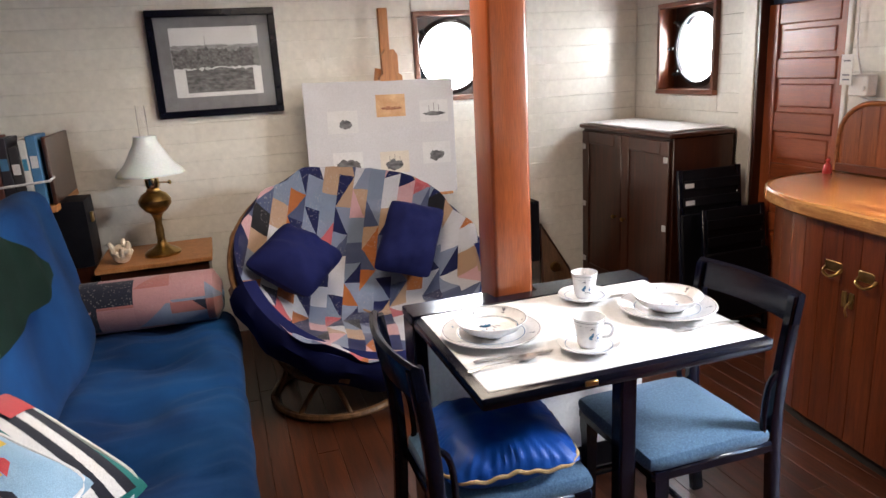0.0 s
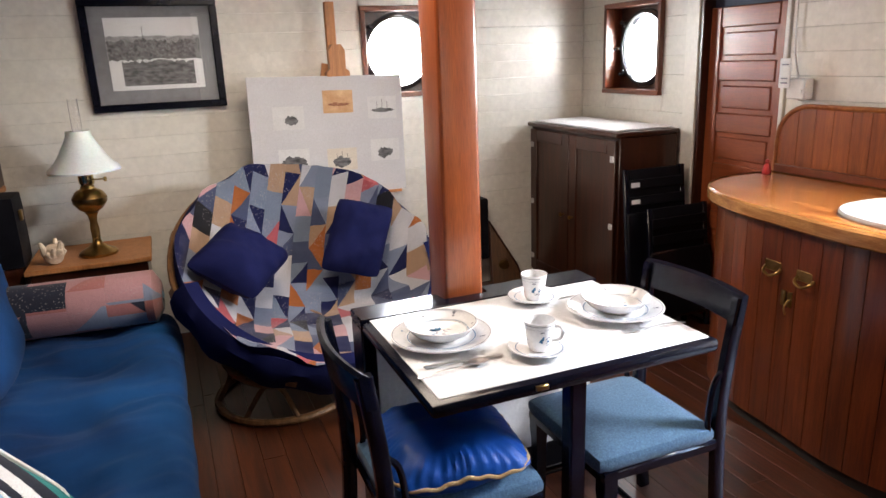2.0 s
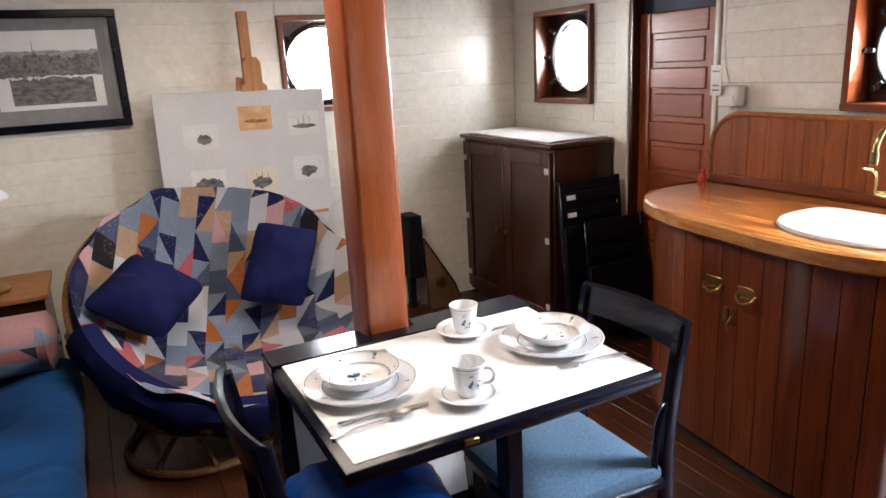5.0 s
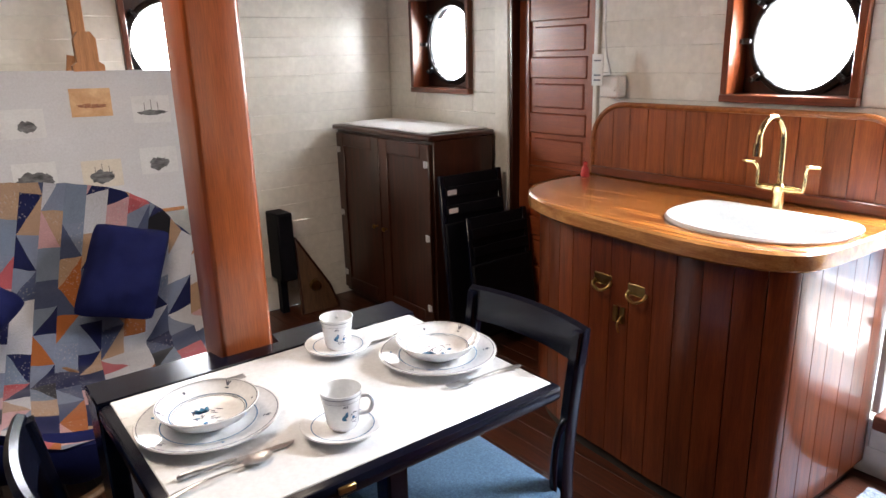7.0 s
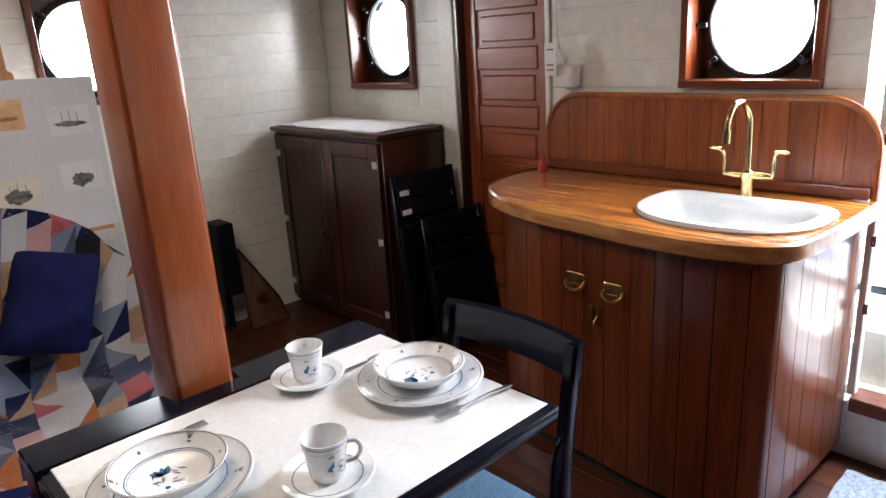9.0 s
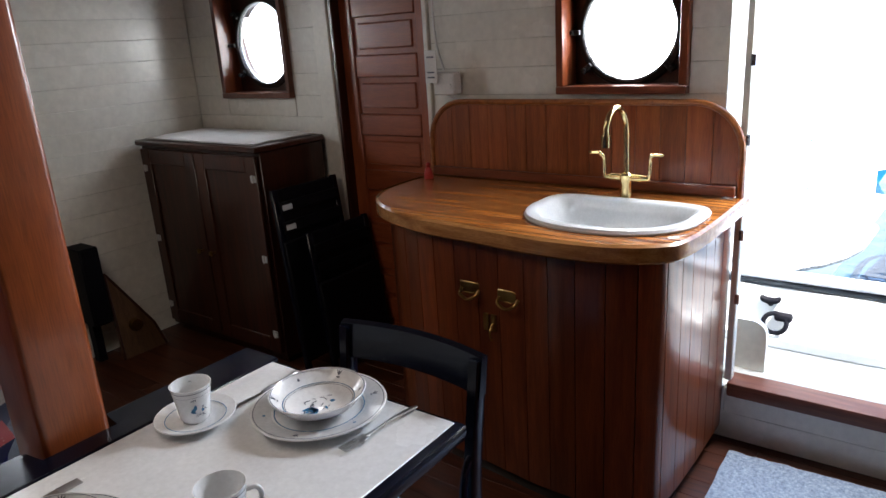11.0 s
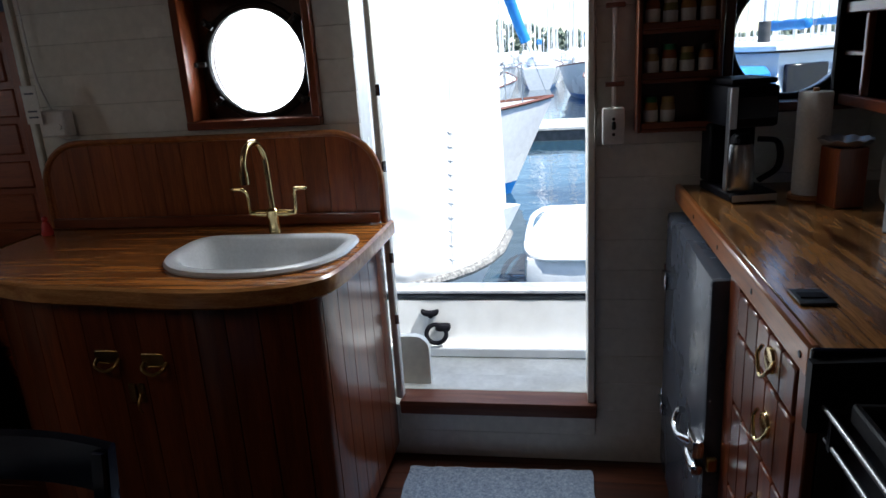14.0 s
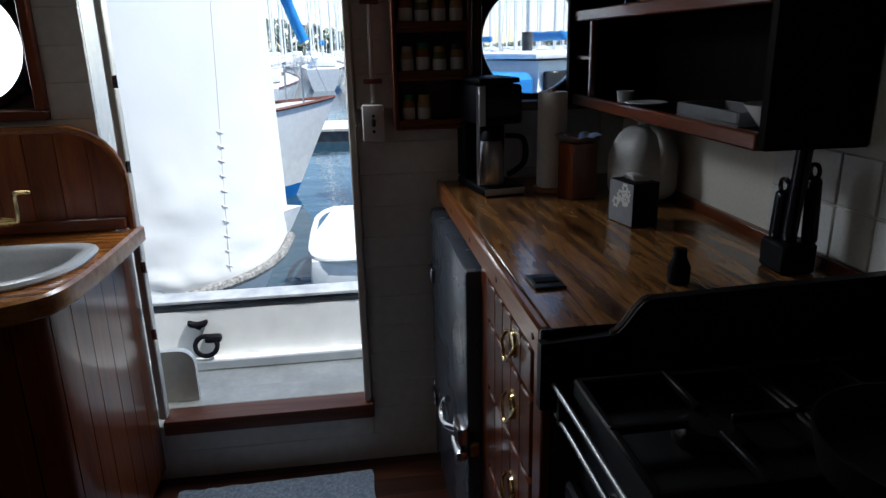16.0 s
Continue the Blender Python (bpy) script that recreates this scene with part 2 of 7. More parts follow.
RAG = fabric("pale_blue_rag_mat", (0.20, 0.25, 0.33), (0.42, 0.48, 0.56), 90, 160, 0.1, 0.95, 1.0)
WICKER = wood("rattan", (0.12, 0.055, 0.022), (0.30, 0.15, 0.06), 2, 10, 0.45, 0.2)
QUILT = quilt_cloth("patchwork_quilt", 0.088, 0.125, 3.0, 0.37)
QUILTB = quilt_cloth("patchwork_bolster", 0.15, 0.13, 5.0, 0.5, 0.3, [(0.0, (0.62, 0.33, 0.34)), (0.42, (0.03, 0.035, 0.06)), (0.55, (0.30, 0.36, 0.48)), (0.70, (0.55, 0.22, 0.20)), (0.80, (0.50, 0.53, 0.60)), (0.92, (0.36, 0.26, 0.20))])
GREEN = fabric("dark_green_wool", (0.002, 0.009, 0.007), (0.004, 0.018, 0.013), 8, sheen=0.0)
TEALC = fabric("teal_cotton", (0.008, 0.14, 0.14), (0.016, 0.22, 0.20), 6)
REDC = fabric("red_cotton", (0.42, 0.03, 0.035), (0.55, 0.06, 0.06), 6)
WHITEC = fabric("white_cotton", (0.66, 0.66, 0.66), (0.78, 0.78, 0.77), 6)
SKYC = fabric("pale_blue_cotton", (0.20, 0.36, 0.50), (0.30, 0.46, 0.60), 6)
YELC = fabric("yellow_cotton", (0.60, 0.42, 0.05), (0.70, 0.50, 0.08), 6)
# Black for cushion stripes; also paints the shade under the round chair's cushion.
BLACKC = fabric("black_cotton_and_shade", (0.012, 0.013, 0.022), (0.02, 0.022, 0.035), 6)
CARD = surface("grey_white_card", (0.50, 0.50, 0.52), (0.56, 0.56, 0.58), 3, 0.7, bumps=0.05)
PAPER = surface("white_paper", (0.78, 0.77, 0.73), (0.84, 0.83, 0.80), 8, 0.8, bumps=0.05)
SEPIA = surface("sepia_print", (0.50, 0.27, 0.12), (0.68, 0.44, 0.24), 20, 0.6, bumps=0.0)
PHOTO = surface("black_and_white_print", (0.02, 0.02, 0.022), (0.16, 0.16, 0.165), 26, 0.5, bumps=0.0, stretch=(1, 1, 2.5))
PHOTOL = surface("pale_print_sky", (0.46, 0.46, 0.47), (0.56, 0.56, 0.57), 5, 0.5, bumps=0.0)
PHOTOM = surface("grey_print_shore", (0.12, 0.12, 0.125), (0.30, 0.30, 0.31), 22, 0.5, bumps=0.0, stretch=(1, 1, 3))
MATGREY = surface("grey_picture_mount", (0.13, 0.13, 0.14), (0.17, 0.17, 0.18), 30, 0.8, bumps=0.1)
PLASTIC = surface("white_plastic", (0.74, 0.73, 0.70), (0.80, 0.79, 0.76), 8, 0.4, bumps=0.05)
REDP = surface("red_plastic", (0.45, 0.02, 0.02), (0.55, 0.04, 0.03), 8, 0.35, bumps=0.05)
FRIDGE = surface("blue_black_enamel", (0.050, 0.060, 0.080), (0.080, 0.092, 0.115), 4, 0.26, bumps=0.12, fine=25, dist=0.002)
TILE = surface("white_glazed_tile", (0.74, 0.74, 0.72), (0.82, 0.82, 0.80), 3, 0.15, bumps=0.05, vary=0.06)
DECKP = surface("weathered_deck", (0.52, 0.50, 0.45), (0.74, 0.72, 0.66), 7, 0.7, bumps=0.4, fine=50)
HULLW = surface("white_topside_paint", (0.78, 0.79, 0.80), (0.84, 0.85, 0.85), 1.2, 0.25, bumps=0.05, fine=10)
HULLB = surface("blue_boot_paint", (0.01, 0.12, 0.40), (0.02, 0.17, 0.50), 3, 0.3, bumps=0.05)
TARB = surface("blue_sail_cover", (0.01, 0.16, 0.50), (0.02, 0.25, 0.62), 5, 0.7, bumps=0.3)
ALU = surface("grey_mast_alloy", (0.72, 0.73, 0.74), (0.82, 0.83, 0.84), 3, 0.4, 0.0, 0.05)
DOCKW = surface("wet_dock_timber", (0.05, 0.05, 0.05), (0.12, 0.115, 0.11), 6, 0.6)
PLASTER = surface("plain_ceiling_paint", (0.74, 0.71, 0.63), (0.80, 0.77, 0.69), 3, 0.5)
SHELLM = surface("sea_shell", (0.60, 0.45, 0.30), (0.78, 0.68, 0.55), 40, 0.5, bumps=0.5, fine=80)
# Dark wood for unseen surfaces, picked to soak up bounced light.
UNSEENW = wood("dark_unseen_wood", (0.06, 0.018, 0.009), (0.13, 0.04, 0.018), 2, 5, 0.4, 0.1, 0.2)
DARKGAP = surface("dark_bilge_paint", (0.02, 0.017, 0.014), (0.04, 0.032, 0.026), 10, 0.7)


def glass_mat(name, colour=(1, 1, 1), rough=0.0, ior=1.45):
    m, nt, bs = nodes_of(name)
    bs.inputs["Base Color"].default_value = (*colour, 1)
    bs.inputs["Transmission Weight"].default_value = 1.0
    bs.inputs["Roughness"].default_value = rough
    bs.inputs["IOR"].default_value = ior
    return m


GLASS = glass_mat("clear_glass")
OPAL = surface("opal_glass", (0.80, 0.81, 0.82), (0.86, 0.87, 0.87), 4, 0.16, bumps=0.0)
OPAL.node_tree.nodes["Principled BSDF"].inputs["Subsurface Weight"].default_value = 0.3
# White jug plastic, greyed to put the galley's dimness into its colour.
DIMPLASTIC = surface("dimmed_white_plastic", (0.42, 0.42, 0.41), (0.50, 0.50, 0.48), 8, 0.4, bumps=0.05)
DULLST = surface("dull_steel_rail", (0.20, 0.20, 0.21), (0.30, 0.30, 0.31), 14, 0.35, 1.0, 0.1)
JARG = glass_mat("jar_glass", (0.9, 0.93, 0.9))


def water_mat():
    m, nt, bs = nodes_of("harbour_water")
    bs.inputs["Base Color"].default_value = (0.02, 0.05, 0.075, 1)
    bs.inputs["Roughness"].default_value = 0.04
    f = grain(nt, 1.3, (1, 1, 1), detail=3)
    bump(nt, bs, f, 0.35, 0.06)
    return m


WATER = water_mat()


def leaf_mat():
    return surface("far_foliage", (0.10, 0.13, 0.09), (0.22, 0.26, 0.20), 0.6, 0.9, bumps=0.0, fine=4)


FOLIAGE = leaf_mat()
STOVEB = surface("stove_black", (0.004, 0.004, 0.005), (0.007, 0.007, 0.008), 9, 0.45, bumps=0.1, fine=60, spec=0.14)
# Shelf wood taken near black: the shade inside the shelf, put into colour.
UNITB = wood("shaded_shelf_wood", (0.004, 0.0025, 0.002), (0.010, 0.005, 0.0035), 2, 6, 0.6, 0.1)
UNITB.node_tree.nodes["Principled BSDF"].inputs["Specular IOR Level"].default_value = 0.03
CARDL = surface("pale_print_card", (0.56, 0.56, 0.56), (0.62, 0.62, 0.62), 20, 0.6, bumps=0.0)

# ---- shape helpers ----


def add_box(bm, x0, x1, y0, y1, z0, z1, bev=0.0, seg=1, m=None):
    r = bmesh.ops.create_cube(bm, size=1)
    vs = r["verts"]
    bmesh.ops.scale(bm, vec=(x1 - x0, y1 - y0, z1 - z0), verts=vs)
    bmesh.ops.translate(bm, vec=((x0 + x1) / 2, (y0 + y1) / 2, (z0 + z1) / 2), verts=vs)
    if m is not None:
        bmesh.ops.transform(bm, matrix=m, verts=vs)
    if bev:
        es = list({e for v in vs for e in v.link_edges})
        bmesh.ops.bevel(bm, geom=es, offset=bev, segments=seg, affect='EDGES', profile=0.5)
    return bm


def box(x0, x1, y0, y1, z0, z1, bev=0.0, seg=1, m=None):
    return add_box(bmesh.new(), x0, x1, y0, y1, z0, z1, bev, seg, m)


def rings(bm, loops, cap0=True, cap1=True, closed=True):
    """Skin a list of vertex loops of equal length."""
    vv = [[bm.verts.new(p) for p in lp] for lp in loops]
    n = len(vv[0])
    for a, b in zip(vv, vv[1:]):
        for i in range(n if closed else n - 1):
            j = (i + 1) % n
            try:
                bm.faces.new((a[i], a[j], b[j], b[i]))
            except ValueError:
                pass
    if cap0:
        bm.faces.new(list(reversed(vv[0])))
    if cap1:
        bm.faces.new(vv[-1])
    return vv


def add_cyl(bm, p0, p1, r0, r1=None, seg=16):
    p0, p1 = Vector(p0), Vector(p1)
    r1 = r0 if r1 is None else r1
    q = (p1 - p0).to_track_quat('Z', 'Y')
    lp = []
    for p, r in ((p0, r0), (p1, r1)):
        lp.append([p + q @ Vector((r * math.cos(2 * math.pi * i / seg), r * math.sin(2 * math.pi * i / seg), 0)) for i in range(seg)])
    rings(bm, lp)
    return bm


def smooth_path(pts, n=8):
    """Catmull-Rom through the points."""
    P = [Vector(p) for p in pts]
    P = [P[0] * 2 - P[1]] + P + [P[-1] * 2 - P[-2]]
    out = []
    for i in range(1, len(P) - 2):
        for k in range(n):
            t = k / n
            a, b, c, d = P[i - 1], P[i], P[i + 1], P[i + 2]
            out.append(0.5 * ((2 * b) + (c - a) * t + (2 * a - 5 * b + 4 * c - d) * t * t + (3 * b - a - 3 * c + d) * t ** 3))
    out.append(P[-2])
    return out


def add_tube(bm, pts, r, seg=10, closed=False, r1=None):
    """Round bar along a polyline."""
    P = [Vector(p) for p in pts]
    n = len(P)
    lp = []
    up = Vector((0, 0, 1))
    for i, p in enumerate(P):
        if closed:
            t = (P[(i + 1) % n] - P[i - 1]).normalized()
        else:
            t = (P[min(i + 1, n - 1)] - P[max(i - 1, 0)]).normalized()
        s = t.cross(up)
        if s.length < 1e-3:
            s = t.cross(Vector((0, 1, 0)))
        s.normalize()
        u = s.cross(t)
        rr = r if r1 is None else r + (r1 - r) * i / (n - 1)
        lp.append([p + s * rr * math.cos(2 * math.pi * k / seg) + u * rr * math.sin(2 * math.pi * k / seg) for k in range(seg)])
        up = u
    if closed:
        lp.append(lp[0])
        vv = [[bm.verts.new(q) for q in l] for l in lp[:-1]]
        for i in range(n):
            a, b = vv[i], vv[(i + 1) % n]
            for k in range(seg):
                j = (k + 1) % seg
                bm.faces.new((a[k], a[j], b[j], b[k]))
    else:
        rings(bm, lp)
    return bm


def add_sweep(bm, pts, w, h, side=(0, 1, 0)):
    """Rectangular bar along a polyline: w along side, h across."""
    P = [Vector(p) for p in pts]
    n = len(P)
    s = Vector(side).normalized()
    lp = []
    for i, p in enumerate(P):
        t = (P[min(i + 1, n - 1)] - P[max(i - 1, 0)]).normalized()
        u = t.cross(s).normalized()
        e = 0.18
        lp.append([p + s * a * w / 2 + u * b * h / 2 for a, b in ((1 - e, -1), (1, -1 + e), (1, 1 - e), (1 - e, 1), (-1 + e, 1), (-1, 1 - e), (-1, -1 + e), (-1 + e, -1))])
    rings(bm, lp)
    return bm


def add_lathe(bm, prof, c=(0, 0, 0), seg=32, m=None):
    """Turned shape: prof is (radius, height) from one end to the other."""
    c = Vector(c)
    m = m or Matrix()
    lp = [[c + m @ Vector((r * math.cos(2 * math.pi * i / seg), r * math.sin(2 * math.pi * i / seg), z)) for i in range(seg)] for r, z in prof]
    rings(bm, lp, prof[0][0] > 1e-4, prof[-1][0] > 1e-4)
    bmesh.ops.remove_doubles(bm, verts=bm.verts, dist=1e-5)
    return bm


def lathe(prof, c=(0, 0, 0), seg=32, m=None):
    return add_lathe(bmesh.new(), prof, c, seg, m)


def add_soft(bm, half, r, n=(8, 8, 4), m=None, disp=None):
    """A box rounded by r, finely divided, with disp(point) -> offset for bulges and creases."""
    hx, hy, hz = half
    pts = {}
    m = m or Matrix()

    def vert(p):
        k = tuple(round(c, 5) for c in p)
        if k not in pts:
            q0 = Vector((p[0] * hx, p[1] * hy, p[2] * hz))
            q = Vector([max(-(h - r), min(h - r, c)) for c, h in zip(q0, half)])
            d = q0 - q
            if d.length > 1e-9:
                q = q + d.normalized() * r
            if disp:
                q = q + disp(q)
            pts[k] = bm.verts.new(m @ q)
        return pts[k]

    def lin(k):
        return [-1 + 2 * i / k for i in range(k + 1)]
    for ax in range(3):
        a, b = (ax + 1) % 3, (ax + 2) % 3
        for s in (-1, 1):
            A, B = lin(n[a]), lin(n[b])
            for i in range(n[a]):
                for j in range(n[b]):
                    f = []
                    for u, v in ((A[i], B[j]), (A[i + 1], B[j]), (A[i + 1], B[j + 1]), (A[i], B[j + 1])):
                        p = [0, 0, 0]
                        p[ax], p[a], p[b] = s, u, v
                        f.append(vert(p))
                    if s < 0:
                        f.reverse()
                    try:
                        bm.faces.new(f)
                    except ValueError:
                        pass
    return bm


def add_pillow(bm, w, h, t, m=None, n=18, crumple=0.012, seed=0.0, pinch=0.08):
    """Stuffed cushion with pulled corners."""
    m = m or Matrix()
    grid = {}
    for s in (1, -1):
        for i in range(n + 1):
            for j in range(n + 1):
                u, v = -1 + 2 * i / n, -1 + 2 * j / n
                edge = i in (0, n) or j in (0, n)
                if s < 0 and edge:
                    grid[(s, i, j)] = grid[(1, i, j)]
                    continue
                k = 1 - pinch * (1 - (u * v) ** 2)
                k *= (1 - 0.10 * abs(u * v) ** 4) / (1 - pinch * 0.5)
                x, y = u * w / 2 * k, v * h / 2 * k
                z = s * t / 2 * (max(0, 1 - abs(u) ** 2.6) * max(0, 1 - abs(v) ** 2.6)) ** 0.55
                nz = (noise.noise(Vector((x * 9 + seed, y * 9, s * 3.0 + seed))) + 0.45 * noise.noise(Vector((x * 26 + seed, y * 22, s * 5.0)))) * crumple
                grid[(s, i, j)] = bm.verts.new(m @ Vector((x, y, z + (0 if edge else nz))))
        for i in range(n):
            for j in range(n):
                f = [grid[(s, i, j)], grid[(s, i + 1, j)], grid[(s, i + 1, j + 1)], grid[(s, i, j + 1)]]
                if s < 0:
                    f.reverse()
                bm.faces.new(f)
    return bm


def add_plate(bm, outline, z0, z1, m=None):
    """A flat slab from a plan outline."""
    m = m or Matrix()
    rings(bm, [[m @ Vector((x, y, z0)) for x, y in outline], [m @ Vector((x, y, z1)) for x, y in outline]])
    return bm


def mesh_from(name, bm, material, smooth=True):
    me = bpy.data.meshes.new(name)
    bmesh.ops.recalc_face_normals(bm, faces=bm.faces)
    bm.to_mesh(me)
    bm.free()
    for mt in (material if isinstance(material, (list, tuple)) else [material]):
        me.materials.append(mt)
    if smooth:
        me.polygons.foreach_set("use_smooth", [True] * len(me.polygons))
        me.set_sharp_from_angle(angle=radians(38))
    me.update()
    return me


def part(name, bm, material, parent, label="", smooth=True):
    ob = new(name, mesh_from(name, bm, material, smooth))
    ob.parent = parent
    return tagged(ob, label)


def thing(name, label, category, loc=(0, 0, 0), rz=0.0, group=""):
    ob = new(name)
    ob.empty_display_size = 0.1
    ob.matrix_basis = pose(*loc, 0, 0, rz)
    return tagged(ob, label, category, group)


def single(name, bm, material, label, category, group="", loc=(0, 0, 0), rz=0.0):
    ob = new(name, mesh_from(name, bm, material))
    ob.matrix_basis = pose(*loc, 0, 0, rz)
    return tagged(ob, label, category, group)


def setting(name, bm, material, label="", category="", smooth=True):
    return tagged(new(name, mesh_from(name, bm, material, smooth)), label, category, "", "structure")


def spans(lo, hi, holes):
    """What is left of lo..hi outside the holes."""
    out, a = [], lo
    for h0, h1 in sorted(holes):
        if h0 > a:
            out.append((a, min(h0, hi)))
        a = max(a, h1)
    if a < hi:
        out.append((a, hi))
    return [(p, q) for p, q in out if q - p > 0.005]


def cut_wall(axis, face, depth, lo, hi, z0, z1, holes):
    """A solid wall with rectangular openings through it. holes: (a0, a1, z0, z1)."""
    bm = bmesh.new()
    zs = sorted({z0, z1, *[min(max(h[2], z0), z1) for h in holes], *[min(max(h[3], z0), z1) for h in holes]})
    for za, zb in zip(zs, zs[1:]):
        mid = (za + zb) / 2
        for a, b in spans(lo, hi, [(h[0], h[1]) for h in holes if h[2] < mid < h[3]]):
            d0, d1 = sorted((face, face + depth))
            if axis == 'x':
                add_box(bm, d0, d1, a, b, za, zb)
            else:
                add_box(bm, a, b, d0, d1, za, zb)
    return bm


PLANK = 0.105


def plank_wall(owner, axis, face, lo, hi, z0, z1, holes, material, seed, thick=0.014):
    """Level boards on a wall, each one of its own, cut round the openings; face is the wall's surface, boards stand proud of it."""
    rng = random.Random(seed)
    sgn = -1
    z = z0
    while z < z1 - 0.01:
        zt = min(z + PLANK, z1)
        cuts = [(h[0], h[1]) for h in holes if h[2] < zt - 0.004 and h[3] > z + 0.004]
        pieces = [(a, b, z, zt) for a, b in spans(lo, hi, cuts)]
        for h in holes:
            if z < h[2] < zt - 0.004:
                pieces.append((h[0], h[1], z, h[2]))
            if z + 0.004 < h[3] < zt:
                pieces.append((h[0], h[1], h[3], zt))
        for a, b, za, zb in pieces:
            j = rng.uniform(0, 0.0012)
            bmx = bmesh.new()
            t0, t1 = face, face + sgn * (thick + j)
            d0, d1 = min(t0, t1), max(t0, t1)
            if axis == 'x':
                add_box(bmx, d0, d1, a + 0.001, b - 0.001, za + 0.0003, zb - 0.0003, 0.0014)
            else:
                add_box(bmx, a + 0.001, b - 0.001, d0, d1, za + 0.0003, zb - 0.0003, 0.0014)
            part("plank", bmx, material, owner)
        z = zt

# ---- structure ----
XW, YW, ZC = 3.37, 4.48, 2.1          # starboard wall, after wall, ceiling
XP, YF = -0.62, -1.6                  # port wall, wall behind the camera
YG = -0.05                            # tiled wall of the galley
W1 = (2.08, 1.55, 0.205)              # portholes: place along the wall, height, radius
W2 = (3.94, 1.518, 0.205)
W3 = (1.966, 1.477, 0.175)
W4 = (0.245, 1.455, 0.172)
HOLES_X = [(W2[0] - 0.27, W2[0] + 0.27, W2[1] - 0.27, W2[1] + 0.27), (W3[0] - 0.24, W3[0] + 0.24, W3[1] - 0.215, W3[1] + 0.24),
           (W4[0] - 0.215, W4[0] + 0.215, W4[1] - 0.215, W4[1] + 0.215), (0.855, 1.60, 0.21, 2.02), (2.83, 3.36, 0.0, 1.95)]
HOLES_Y = [(W1[0] - 0.26, W1[0] + 0.26, W1[1] - 0.265, W1[1] + 0.265)]

wall_starboard = setting("wall_starboard", cut_wall('x', XW + 0.014, 0.12, YG - 0.16, YW + 0.14, 0.0, ZC, HOLES_X), WHITE, "cream painted boarded ship's side wall", "wall", False)
wall_after = setting("wall_after", cut_wall('y', YW + 0.014, 0.12, XP - 0.12, XW + 0.01, 0.0, ZC, HOLES_Y), WHITE, "cream painted boarded end wall", "wall", False)
# Unseen closing walls, coloured dark so less light bounces back into the room.
wall_port = setting("wall_port", box(XP - 0.12, XP, YF, YW + 0.01, 0, ZC), UNSEENW, "unseen wall behind the sofa, dark to cut bounce", "wall")
wall_forward = setting("wall_forward", box(XP, XW, YF - 0.12, YF, 0, ZC), UNSEENW, "unseen closing wall, dark to cut bounce", "wall")
wall_galley = setting("wall_galley", box(1.15, XW + 0.01, YG - 0.1, YG, 0, ZC), PLASTER, "cream wall behind the galley counter", "wall")
# Unseen end wall, kept dark to hold back bounce as well.
wall_galley_end = setting("wall_galley_end", box(1.05, 1.15, YF, YG, 0, ZC), UNSEENW, "unseen wall beside the stove, dark to cut bounce", "wall")
# Unseen ceiling, dark to cut bounce, with an assumed skylight hole and lids.
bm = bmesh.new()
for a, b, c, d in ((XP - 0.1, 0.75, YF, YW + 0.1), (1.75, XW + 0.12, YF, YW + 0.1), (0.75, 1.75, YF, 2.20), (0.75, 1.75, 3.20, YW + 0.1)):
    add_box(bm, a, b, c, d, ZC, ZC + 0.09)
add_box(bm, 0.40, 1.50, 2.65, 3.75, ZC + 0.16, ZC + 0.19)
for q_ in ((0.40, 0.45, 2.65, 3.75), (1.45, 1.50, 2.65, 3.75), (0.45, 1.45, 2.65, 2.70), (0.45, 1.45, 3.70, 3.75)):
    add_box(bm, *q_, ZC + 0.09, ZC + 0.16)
ceiling = setting("ceiling", bm, UNSEENW, "unseen dark wooden deck head with an assumed skylight hole", "ceiling")
# Opaque lid added above the fill lamp to keep the sun out.
setting("skylight", box(0.72, 1.78, 2.17, 3.23, 2.20, 2.22), CREAM, "opaque white lid added over the assumed skylight hole", "skylight")
sub_floor = setting("floor", box(XP - 0.05, XW + 0.06, YF - 0.05, YW + 0.06, -0.12, -0.02), DARKGAP, "red-brown varnished plank floor", "floor")


